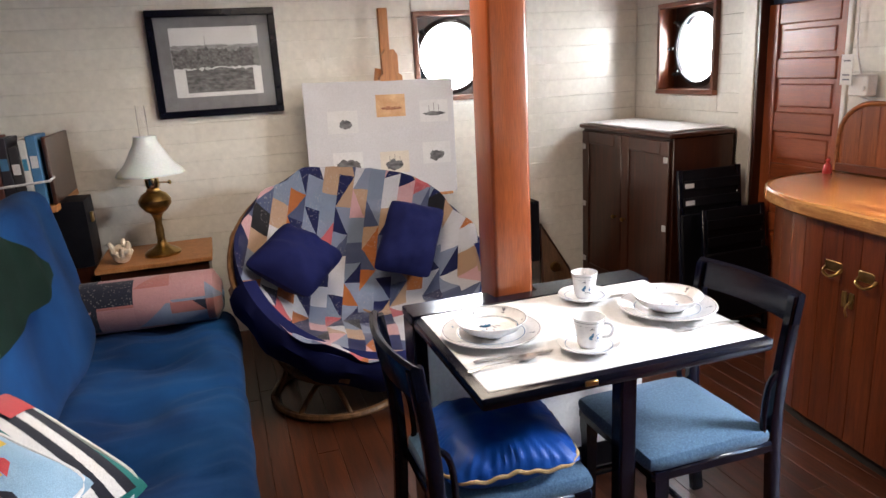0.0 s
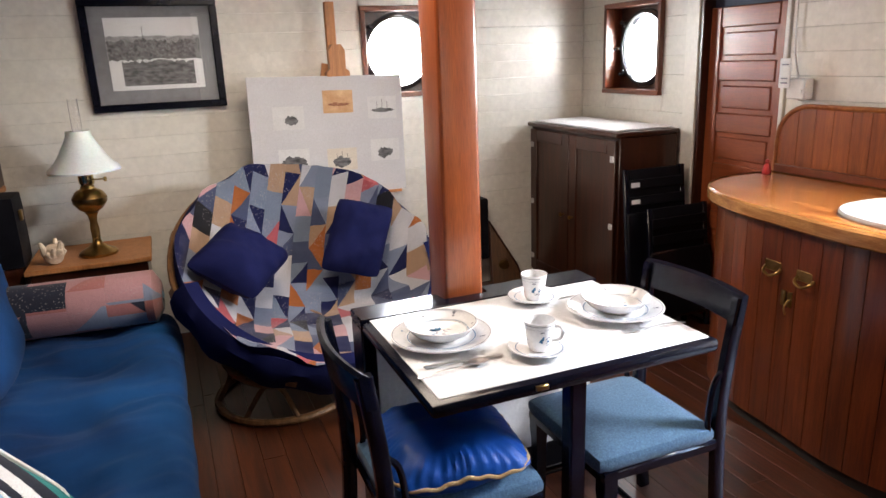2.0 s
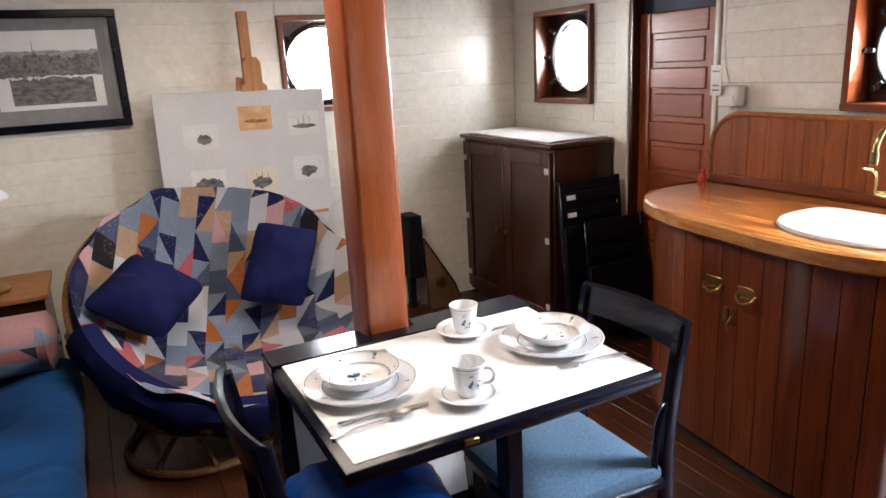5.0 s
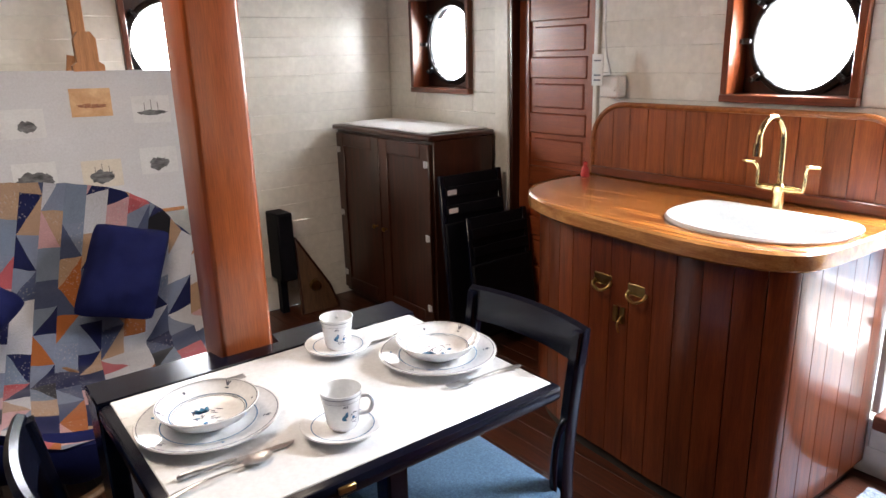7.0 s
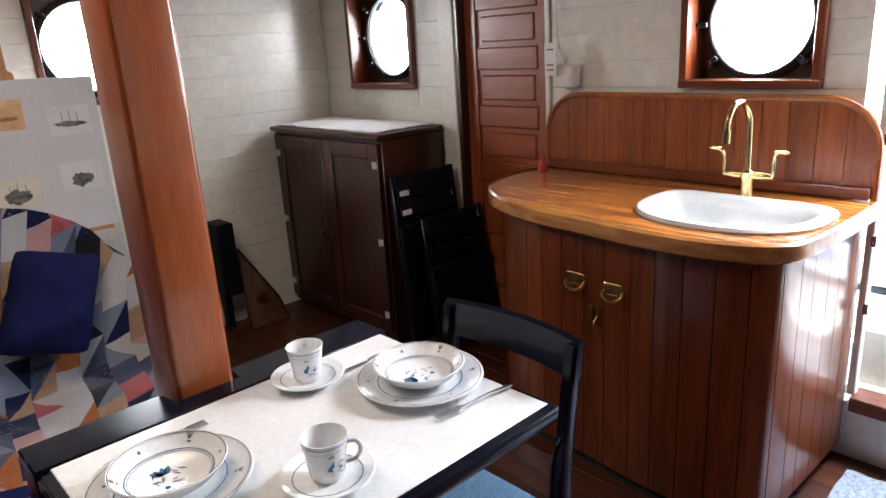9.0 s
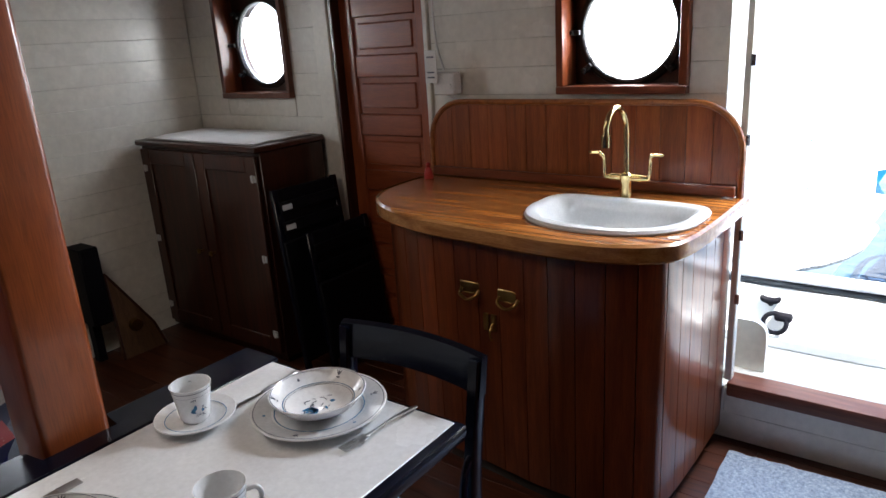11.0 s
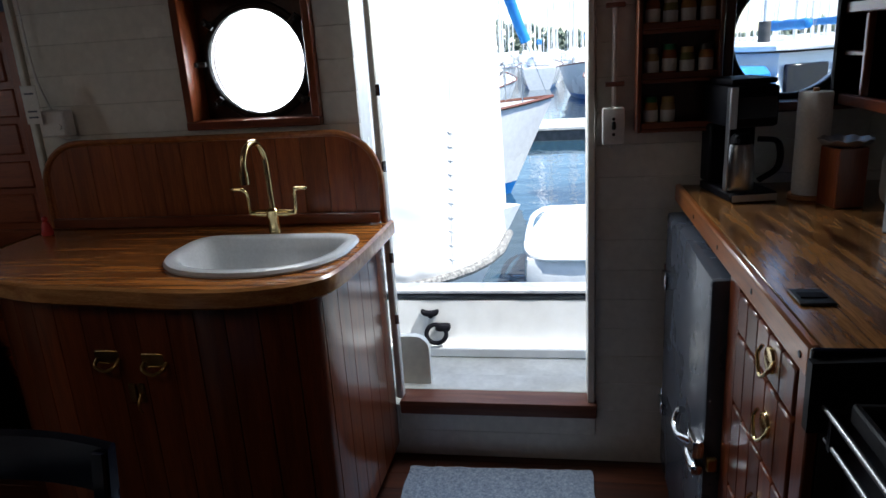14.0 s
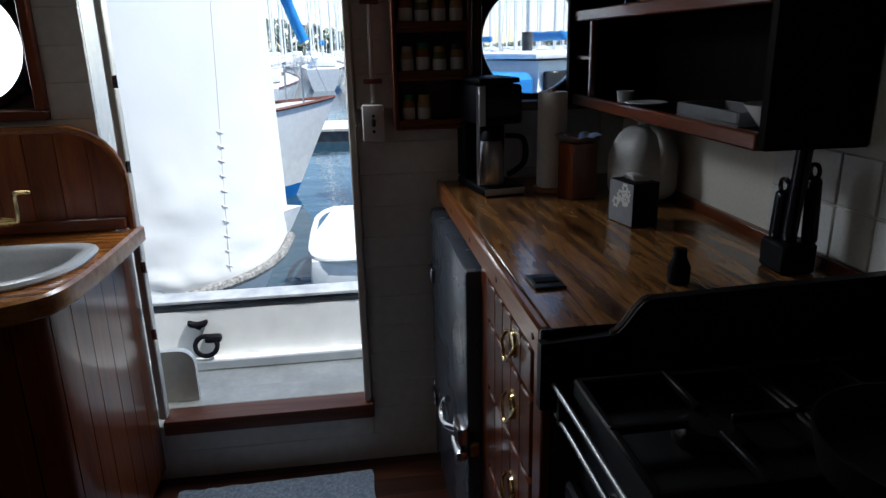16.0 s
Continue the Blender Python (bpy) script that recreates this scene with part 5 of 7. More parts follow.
part("top_ring", add_tube(bmesh.new(), [BC + Vector((0.27 * math.cos(2 * math.pi * i / 48), 0.27 * math.sin(2 * math.pi * i / 48), 0.25 + 0.08 * math.sin(2 * math.pi * i / 48))) for i in range(48)], 0.016, 8, True), WICKER, pap)
for k in range(8):
    a0, a1 = 2 * math.pi * k / 8, 2 * math.pi * (k + (0.5 if k % 2 else -0.5)) / 8
    p0 = BC + Vector((0.31 * math.cos(a0), 0.31 * math.sin(a0), 0.02))
    p2_ = BC + Vector((0.27 * math.cos(a1), 0.27 * math.sin(a1), 0.25 + 0.08 * math.sin(a1)))
    pm = (p0 + p2_) / 2 * 1.0
    pm = BC + (pm - BC) * 0.86 + Vector((0, 0, 0.0))
    pm.z = 0.13
    part("strut", add_tube(bmesh.new(), smooth_path([p0, pm, p2_], 6), 0.012, 8), WICKER, pap)

# quilt-covered cushion, a padded bowl
cb = bmesh.new()
NR, NA = 30, 96
uvl = cb.loops.layers.uv.new("cloth")


def bowl_z(x, y):
    """Height of the cushion in the bowl: a steep back, a crease, and a seat that swells towards the front."""
    r = min(1, math.hypot(x, y) / (PR + 0.03))
    deep = -0.30 * (1 - r ** 2.4) ** 0.9
    crease = -0.045 * math.exp(-((y + 0.10 + 0.25 * x * x) / 0.07) ** 2) * (1 - r ** 4)
    seat_ = 0.085 * math.exp(-((y + 0.40) / 0.17) ** 2) * max(0, 1 - (x / 0.55) ** 4)
    return deep + crease + seat_ + 0.055 + 0.022 * noise.noise(Vector((x * 6, y * 6, 4))) + 0.010 * noise.noise(Vector((x * 17, y * 17, 8)))


loops_ = []
uvs = {}
for i in range(NR + 1):
    r = (PR + 0.035) * (i / NR) ** 0.9
    ring_v = []
    for j in range(NA):
        an = 2 * math.pi * j / NA
        w = r * (1 + 0.022 * math.sin(9 * an + 2 * math.sin(3 * an)) * (i / NR) ** 3)
        x, y = w * math.cos(an), w * math.sin(an)
        v = cb.verts.new(tilt @ Vector((x, y, bowl_z(x, y) + 0.012)))
        uvs[v] = (x - 0.42 * y, y + 0.25 * x)
        ring_v.append(v)
    loops_.append(ring_v)
for (r_, z_) in ((PR + 0.05, 0.02), (PR + 0.045, -0.035), (PR - 0.02, -0.085), (0.35, -0.30)):
    ring_v = []
    for j in range(NA):
        an = 2 * math.pi * j / NA
        x, y = r_ * math.cos(an), r_ * math.sin(an)
        v = cb.verts.new(tilt @ Vector((x, y, z_ + 0.012)))
        uvs[v] = (x - 0.42 * y, y + 0.25 * x)
        ring_v.append(v)
    loops_.append(ring_v)
for a, b in zip(loops_, loops_[1:]):
    for j in range(NA):
        f = cb.faces.new((a[j], a[(j + 1) % NA], b[(j + 1) % NA], b[j]))
        # The lowest ring is black in place of navy, for the shade underneath.
        if loops_.index(b) > NR:
            f.material_index = 1 if loops_.index(b) < NR + 4 else 2
        for l in f.loops:
            l[uvl].uv = uvs[l.vert]
me = mesh_from("quilted_cushion", cb, [QUILT, NAVY, BLACKC])
q_ = new("quilted_cushion", me)
q_.parent = pap
tagged(q_, "patchwork quilt cushion with a navy border")
# navy border that hangs over the front of the rim
bm = bmesh.new()
lp = []
for i in range(41):
    an = radians(183 + 170 * i / 40)
    col = []
    for k, (dr, dz) in enumerate(((-0.02, 0.066), (0.04, 0.076), (0.078, 0.035), (0.086, -0.03), (0.078, -0.085), (0.068, -0.085), (0.070, -0.02), (0.03, 0.04))):
        wv = 0.012 * math.sin(an * 16) * (k in (3, 4))
        col.append(tilt @ Vector(((PR + dr + wv) * math.cos(an), (PR + dr + wv) * math.sin(an), dz)))
    lp.append(col)
rings(bm, lp)
part("border", bm, NAVY, pap, "plain navy cloth border")

for ctr_, ex_, ey_, sz, sd in (((-0.335, 0.075, 0.02), (0.26, 0.22, -0.02), (-0.28, 0.20, 0.12), (0.35, 0.34, 0.19), 1), ((0.275, 0.09, 0.00), (0.30, -0.06, 0.02), (0.215, 0.33, 0.15), (0.30, 0.41, 0.17), 2)):
    ex_, ey_ = Vector(ex_).normalized(), Vector(ey_).normalized()
    ez_ = ex_.cross(ey_).normalized()
    ex_ = (ex_ + ey_ * -0.25 * (sd == 2)).normalized()
    m_ = tilt @ Matrix.Translation(ctr_) @ Matrix((ex_, ey_, ez_)).transposed().to_4x4()
    single("scatter_cushion", add_pillow(bmesh.new(), sz[0], sz[1], sz[2], m_, 22, 0.022, sd * 3.0, 0.07), NAVY, "plain navy cushion on the patchwork chair", "cushion", "navy cushions on the round chair")

# panelled cabinet in the corner
cab = thing("cabinet", "dark wooden two-door cabinet with pale metal hinges", "cabinet")
CX0, CX1, CY0, CY1, CZ = 2.925, 3.335, 3.475, 4.43, 1.078
part("carcass", box(CX0 + 0.022, CX1, CY0, CY1, 0.04, CZ - 0.028, 0.004), DARKW, cab)
part("top", box(CX0 - 0.012, CX1 + 0.005, CY0 - 0.012, CY1 + 0.005, CZ - 0.027, CZ, 0.006), DARKW, cab)
part("plinth", box(CX0 + 0.05, CX1 - 0.02, CY0 + 0.03, CY1 - 0.03, 0.0, 0.04), DARKW, cab)
mid = (CY0 + CY1) / 2
for a, b, hy, ky in ((CY0 + 0.015, mid - 0.004, CY0 + 0.03, mid - 0.05), (mid + 0.004, CY1 - 0.015, CY1 - 0.05, mid + 0.05)):
    for za, zb in ((0.07, CZ - 0.045),):
        bm = bmesh.new()
        t = 0.075
        add_box(bm, CX0 + 0.009, CX0 + 0.018, a + t - 0.005, b - t + 0.005, za + t - 0.005, zb - t + 0.005)
        dr = part("door", bm, DARKW, cab)
        for q in ((a, a + t, za, zb), (b - t, b, za, zb)):
            part("stile", box(CX0, CX0 + 0.02, *q, 0.003), DARKW, dr)
        for q in ((a + t + 0.0005, b - t - 0.0005, zb - t, zb), (a + t + 0.0005, b - t - 0.0005, za, za + t)):
            part("rail", box(CX0, CX0 + 0.02, *q, 0.003), DARKW, dr)
        for z in (zb - 0.10, (za + zb) / 2, za + 0.10):
            bm = bmesh.new()
            add_box(bm, CX0 - 0.004, CX0 - 0.0003, hy - 0.010, hy + 0.026, z - 0.016, z + 0.016, 0.001)
            add_cyl(bm, (CX0 - 0.005, hy + 0.01, z - 0.018), (CX0 - 0.005, hy + 0.01, z + 0.018), 0.005, seg=8)
            part("hinge", bm, CARDL, dr, "pale painted hinge")
        part("knob", add_lathe(bmesh.new(), [(0.0, 0.03), (0.012, 0.027), (0.014, 0.02), (0.007, 0.012), (0.006, 0.0)], (CX0, ky, (za + zb) / 2 - 0.02), 12, pose(0, 0, 0, 0, -90, 0)), OLDBRASS, dr)
bm = add_soft(bmesh.new(), (0.19, 0.44, 0.005), 0.0049, (14, 30, 2), pose(3.135, 3.95, CZ + 0.007), lambda q: Vector((0.012 * noise.noise(Vector((q.y * 9, 3, 1))), 0.01 * noise.noise(Vector((q.x * 9, 7, 1))), 0.003 * noise.noise(Vector((q.x * 12, q.y * 12, 1))))))
single("cloth", bm, WHITEC, "white cloth spread on the cabinet top", "cloth")

# folded black chairs leaning by the cabinet
for k, (x0, y_, zt_, lean) in enumerate(((2.895, 3.30, 0.90, 6), (2.97, 3.20, 0.70, 7))):
    fc = thing("folding_chair", "folded black wooden chair leaning against the cabinet", "chair", (x0, y_ - 0.02, 0), 0, "folded chairs")
    Mf = Matrix.Rotation(radians(-lean), 4, 'X')
    W = 0.40
    for xx in (0.015, W - 0.015):
        part("leg", box(xx - 0.015, xx + 0.015, -0.012, 0.012, 0.003, zt_, 0.004, m=Mf), BLACKP, fc)
    part("backrest", box(0.031, W - 0.031, -0.010, 0.006, zt_ - 0.30, zt_ - 0.004, 0.004, m=Mf), BLACKM, fc)
    for z in (0.085, 0.175):
        part("back_slat", box(0.02, W - 0.02, -0.024, -0.0105, zt_ - z - 0.026, zt_ - z + 0.026, 0.004, m=Mf), BLACKM, fc)
        # Pale strip put in for the light caught on each slat's end.
        if k == 0:
            part("latch_plate", box(0.03, 0.085, -0.028, -0.0245, zt_ - z - 0.012, zt_ - z + 0.012, 0.001, m=Mf), ALU, fc, "pale strip for the glint on a slat end")
    part("seat", box(0.0, W, -0.03, -0.0125, 0.10, zt_ - 0.235, 0.006, m=Mf), BLACKM, fc)
    part("stretcher", box(0.03, W - 0.03, -0.008, 0.008, 0.08, 0.11, 0.003, m=Mf), BLACKP, fc)

# small things between the post and the cabinet
sp = thing("loudspeaker", "black loudspeaker box against the after wall", "loudspeaker", (2.50, 4.37, 0))
part("case", box(-0.048, 0.048, -0.07, 0.085, 0.22, 0.62, 0.006), BLACKM, sp)
part("grille", box(-0.042, 0.042, -0.076, -0.071, 0.23, 0.61, 0.003), BLACKM, sp)
part("stand", box(-0.02, 0.02, 0.02, 0.07, 0.0, 0.22), BLACKM, sp)
wd = thing("wooden_plaque", "pointed brown wooden plaque leaning on the wall", "plaque", (2.66, 4.30, 0))
Mp = Matrix.Rotation(radians(-10), 4, 'X')
bm = bmesh.new()
rings(bm, [[Mp @ Vector((x, y, z)) for x, z in ((-0.10, 0.0), (0.14, 0.0), (0.10, 0.14), (-0.08, 0.46))] for y in (-0.012, 0.012)])
part("board", bm, wood("worn_brown_plaque", (0.07, 0.032, 0.013), (0.16, 0.08, 0.034), 2, 8, 0.5, 0.1), wd)
for pa_, pb_ in (((-0.10, 0.0), (-0.08, 0.46)), ((-0.08, 0.46), (0.10, 0.14)), ((0.10, 0.14), (0.14, 0.0))):
    part("moulding", add_tube(bmesh.new(), [Mp @ Vector((pa_[0], -0.014, pa_[1])), Mp @ Vector((pb_[0], -0.014, pb_[1]))], 0.007, 6), DARKW, wd)
part("boss", add_lathe(bmesh.new(), [(0.0, 0.02), (0.03, 0.018), (0.035, 0.0)], Mp @ Vector((0.0, -0.013, 0.16)), 16, pose(0, 0, 0, 90, 0, 0)), OLDBRASS, wd)

# box and card on the wall by the inner door
th = thing("wall_box", "white plastic wall box with a card and cable", "wall box")
part("case", box(XW - 0.075, XW - 0.016, 2.64, 2.74, 1.265, 1.355, 0.006), PLASTIC, th)
part("dial", add_cyl(bmesh.new(), (XW - 0.080, 2.66, 1.30), (XW - 0.0755, 2.66, 1.30), 0.010, seg=16), PLASTIC, th)
part("card", box(XW - 0.095, XW - 0.092, 2.705, 2.765, 1.315, 1.445, 0.001), PAPER, th, "small printed card")
for z in (1.335, 1.355, 1.415):
    part("print", box(XW - 0.0965, XW - 0.0953, 2.717, 2.752, z, z + 0.006), INKGREY, th)
part("cable", add_tube(bmesh.new(), smooth_path([(XW - 0.02, 2.765, 2.09), (XW - 0.02, 2.765, 1.7), (XW - 0.022, 2.755, 1.48), (XW - 0.05, 2.70, 1.36)], 6), 0.004, 8), PLASTIC, th)
part("lower_cable", add_tube(bmesh.new(), smooth_path([(XW - 0.04, 2.70, 1.262), (XW - 0.022, 2.66, 1.245), (XW - 0.022, 2.60, 1.25), (XW - 0.022, 2.54, 1.24)], 6), 0.004, 8), PLASTIC, th)

# ---- things: sink corner ----
sk = thing("sink_cabinet", "curved mahogany sink cabinet with vertical boards", "cabinet")
edge = smooth_path([(3.36, 2.80, 0), (3.10, 2.815, 0), (2.93, 2.765, 0), (2.785, 2.62, 0), (2.70, 2.40, 0), (2.672, 2.15, 0), (2.650, 1.95, 0), (2.652, 1.80, 0), (2.675, 1.68, 0), (2.725, 1.585, 0), (2.80, 1.54, 0), (3.0, 1.522, 0), (3.36, 1.515, 0)], 8)
outline = [(p.x, p.y) for p in edge]


def inset(o, d):
    out = []
    for i, p in enumerate(o):
        a, b = Vector(o[max(i - 1, 0)]), Vector(o[min(i + 1, len(o) - 1)])
        t = (b - a).normalized()
        out.append((min(p[0] - t.y * d, 3.362), p[1] + t.x * d))
    return out


body_o = inset(outline, 0.042)
# boards of the curved front, about 85 mm each along the curve
cuts, acc = [0], 0.0
for i in range(1, len(body_o)):
    acc += (Vector(body_o[i]) - Vector(body_o[i - 1])).length
    if acc > 0.082:
        cuts.append(i)
        acc = 0.0
if cuts[-1] != len(body_o) - 1:
    cuts.append(len(body_o) - 1)
body_i = inset(outline, 0.062)
for a, b in zip(cuts, cuts[1:]):
    seg_o, seg_i = body_o[a:b + 1], body_i[a:b + 1]
    d0 = (Vector(seg_o[-1]) - Vector(seg_o[0])).normalized() * 0.0016
    seg_o = [(seg_o[0][0] + d0.x, seg_o[0][1] + d0.y)] + seg_o[1:-1] + [(seg_o[-1][0] - d0.x, seg_o[-1][1] - d0.y)]
    bm = bmesh.new()
    add_plate(bm, seg_o + seg_i[::-1], 0.055, 0.872)
    part("board", bm, MAHOG, sk)
core_o = inset(outline, 0.066)
bm = bmesh.new()
lo = core_o + [(3.362, core_o[-1][1]), (3.362, core_o[0][1])]
add_plate(bm, lo, 0.0, 0.60)
part("core", bm, DARKGAP, sk)
# pulls and lock
for y, x in ((2.204, 2.722), (2.048, 2.705)):
    bm = bmesh.new()
    add_box(bm, x - 0.006, x - 0.002, y - 0.042, y + 0.042, 0.685, 0.725, 0.003)
    add_tube(bm, smooth_path([(x - 0.008, y + 0.034, 0.70), (x - 0.026, y + 0.03, 0.685), (x - 0.03, y, 0.672), (x - 0.026, y - 0.03, 0.685), (x - 0.008, y - 0.034, 0.70)], 5), 0.0055, 8)
    part("pull", bm, OLDBRASS, sk, "brass drop pull")
bm = bmesh.new()
for y in (2.142, 2.112):
    add_soft(bm, (0.004, 0.010, 0.03), 0.0039, (2, 4, 6), pose(2.706, y, 0.60))
add_tube(bm, smooth_path([(2.70, 2.112, 0.60), (2.68, 2.112, 0.575), (2.69, 2.112, 0.545)], 5), 0.004, 6)
part("latch", bm, OLDBRASS, sk, "small brass latch")

ct = thing("worktop", "curved honey-varnished wooden worktop round the sink", "worktop")
lo = outline
# the sink's cut-out is a D
SC = Vector((2.995, 1.83))


def d_shape(k, n=56):
    """Outline of the sink, k metres outside the rim."""
    pts = []
    for i in range(n):
        an = 2 * math.pi * i / n
        c, s = math.cos(an), math.sin(an)
        e = 2.3 if c < 0 else 5.0
        q = (abs(c) ** e + abs(s) ** e) ** (-1 / e)
        pts.append((SC.x + (0.155 if c > 0 else 0.245) * c * q + k * c, SC.y + 0.275 * s * q + k * s))
    return pts


hole = d_shape(-0.012)
bm = bmesh.new()
for zz, flip in ((0.925, False), (0.876, True)):
    ov = [bm.verts.new((x, y, zz)) for x, y in lo]
    hv = [bm.verts.new((x, y, zz)) for x, y in hole]
    oe = [bm.edges.new((ov[i], ov[(i + 1) % len(ov)])) for i in range(len(ov))]
    he = [bm.edges.new((hv[i], hv[(i + 1) % len(hv)])) for i in range(len(hv))]
    bmesh.ops.triangle_fill(bm, use_beauty=True, use_dissolve=False, edges=oe + he)
    if flip:
        for A, B in ((ov_, ov), (hv_, hv)):
            for i in range(len(A)):
                j = (i + 1) % len(A)
                bm.faces.new((A[i], A[j], B[j], B[i]))
    ov_, hv_ = ov, hv
part("slab", bm, COUNTW, ct)
edge_o = inset(outline, -0.007)
bm = bmesh.new()
rings(bm, [[Vector((x, y, z)) for x, y in o] for o, z in ((inset(outline, 0.004), 0.872), (inset(outline, -0.006), 0.880), (edge_o, 0.90), (inset(outline, -0.006), 0.922), (inset(outline, 0.004), 0.9285))], False, False, False)
part("nosing", bm, NOSEW, ct, "rounded wooden nosing")

sink = thing("sink", "white enamel D-shaped sink let into the counter", "sink")
bm = bmesh.new()
ls = []
for k, z in ((0.004, 0.926), (0.006, 0.932), (0.0, 0.940), (-0.012, 0.943), (-0.03, 0.941), (-0.042, 0.932), (-0.055, 0.90), (-0.075, 0.83), (-0.11, 0.795), (-0.15, 0.788)):
    ls.append([Vector((x, y, z)) for x, y in d_shape(k)])
rings(bm, ls, False, True)
part("basin", bm, ENAMEL, sink)
part("drain", add_lathe(bmesh.new(), [(0.032, 0.789), (0.030, 0.793), (0.02, 0.790), (0.0, 0.789)], (SC.x - 0.02, SC.y + 0.06, 0.0), 20), STEEL, sink)

tap = thing("tap", "polished brass swan-neck mixer tap", "tap", (3.172, 1.86, 0.926))
part("base", lathe([(0.0, 0.0), (0.028, 0.0), (0.028, 0.006), (0.02, 0.012), (0.018, 0.06), (0.022, 0.066), (0.022, 0.088), (0.015, 0.096), (0.0, 0.097)], seg=24), BRASS, tap)
part("cross_bar", add_cyl(bmesh.new(), (0, -0.055, 0.078), (0, 0.055, 0.078), 0.013, seg=16), BRASS, tap)
part("neck", add_tube(bmesh.new(), smooth_path([(0, 0, 0.09), (0, 0.002, 0.20), (-0.004, 0.004, 0.265), (-0.03, 0.010, 0.305), (-0.06, 0.016, 0.313), (-0.09, 0.022, 0.298), (-0.108, 0.026, 0.262), (-0.112, 0.027, 0.215)], 7), 0.0098, 14), BRASS, tap)
part("spout", add_cyl(bmesh.new(), (-0.112, 0.027, 0.235), (-0.113, 0.027, 0.195), 0.015, 0.015, 14), BRASS, tap)
for s in (-1, 1):
    bm = bmesh.new()
    add_cyl(bm, (0, s * 0.055, 0.078), (0, s * 0.072, 0.078), 0.011, 0.009, 14)
    add_tube(bm, smooth_path([(0, s * 0.070, 0.074), (0, s * 0.078, 0.085), (0, s * 0.080, 0.13), (-0.003, s * 0.083, 0.148), (-0.008, s * 0.096, 0.158), (-0.010, s * 0.112, 0.160)], 6), 0.0062, 10)
    add_soft(bm, (0.010, 0.024, 0.006), 0.0058, (4, 6, 2), pose(-0.009, s * 0.106, 0.160))
    part("lever", bm, BRASS, tap, "wing lever handle")

# backsplash
bs_ = thing("backsplash", "boarded mahogany backsplash with a rounded moulded edge", "backsplash")
SL, SR_, ST = 2.795, 1.535, 1.235
R = 0.16
top = []
for i in range(9):
    a = radians(90 * i / 8)
    top.append((SL - R + R * math.cos(a), ST - R + R * math.sin(a)))
for i in range(9):
    a = radians(90 + 90 * i / 8)
    top.append((SR_ + R + R * math.cos(a), ST - R + R * math.sin(a)))


def top_at(y):
    if y > SL - R:
        return ST - R + math.sqrt(max(R * R - (y - SL + R) ** 2, 0))
    if y < SR_ + R:
        return ST - R + math.sqrt(max(R * R - (SR_ + R - y) ** 2, 0))
    return ST


y = SR_ + 0.006
while y < SL - 0.01:
    ye = min(y + 0.088, SL - 0.006)
    n = 6
    pts = [(y + 0.001, 0.93)] + [(y + 0.001 + (ye - y - 0.002) * i / n, max(top_at(y + (ye - y) * i / n) - 0.004, 0.935)) for i in range(n + 1)] + [(ye - 0.001, 0.93)]
    bm = bmesh.new()
    rings(bm, [[Vector((xx, a, z)) for a, z in pts] for xx in (XW - 0.019, XW - 0.038)])
    part("board", bm, BACKW, bs_)
    y = ye
pts = [(SL, 0.928)] + top + [(SR_, 0.928)]
bm = bmesh.new()
add_tube(bm, [(XW - 0.036, a, z) for a, z in pts], 0.0115, 8)
part("moulding", bm, EDGEW, bs_, "rounded varnished edge moulding")
part("lower_rail", box(XW - 0.058, XW - 0.039, SR_ + 0.01, SL - 0.01, 0.928, 0.965, 0.004), MAHOG_Y, bs_)

rd = thing("red_bell", "small red plastic figure on the counter end", "ornament", (3.24, 2.755, 0.926))
part("body", lathe([(0.0, 0.0), (0.019, 0.0), (0.021, 0.008), (0.017, 0.028), (0.013, 0.042), (0.006, 0.05), (0.0, 0.051)], seg=16), REDP, rd)
part("cap", lathe([(0.0, 0.070), (0.008, 0.066), (0.011, 0.058), (0.008, 0.050), (0.0, 0.049)], seg=12), REDP, rd)

# mat on the floor at the side door
mat_ = add_soft(bmesh.new(), (0.26, 0.33, 0.008), 0.0075, (30, 40, 2), pose(3.02, 1.165, 0.009, 0, 0, 1.5), lambda q: Vector((0.006 * noise.noise(Vector((q.y * 11, 1, 1))), 0.005 * noise.noise(Vector((q.x * 11, 5, 1))), 0.004 * noise.noise(q * 40) if q.z > 0 else 0)))
single("door_mat", mat_, RAG, "pale blue woven rag mat on the floor", "mat")

# switch with its conduit, beside the side door
sw = thing("wall_switch", "cream surface switch with conduit and brown clips", "switch")
part("plate", box(XW - 0.055, XW - 0.016, 0.745, 0.812, 1.163, 1.276, 0.007, 2), PLASTIC, sw)
for z in (1.242, 1.195):
    part("screw", add_cyl(bmesh.new(), (XW - 0.058, 0.778, z), (XW - 0.054, 0.778, z), 0.005, seg=10), IRON, sw)
part("toggle", box(XW - 0.068, XW - 0.054, 0.772, 0.784, 1.21, 1.235, 0.003), IRON, sw)
part("conduit", add_cyl(bmesh.new(), (XW - 0.022, 0.776, 1.276), (XW - 0.022, 0.770, ZC - 0.002), 0.0075, seg=10), PLASTIC, sw)
for z in (1.345, 1.575, 1.80):
    part("clip", box(XW - 0.034, XW - 0.015, 0.745, 0.802, z - 0.007, z + 0.007, 0.002), TEAKSILL, sw)
part("cable_tail", add_cyl(bmesh.new(), (XW - 0.03, 0.785, 1.15), (XW - 0.03, 0.785, 1.163), 0.006, seg=8), PLASTIC, sw)

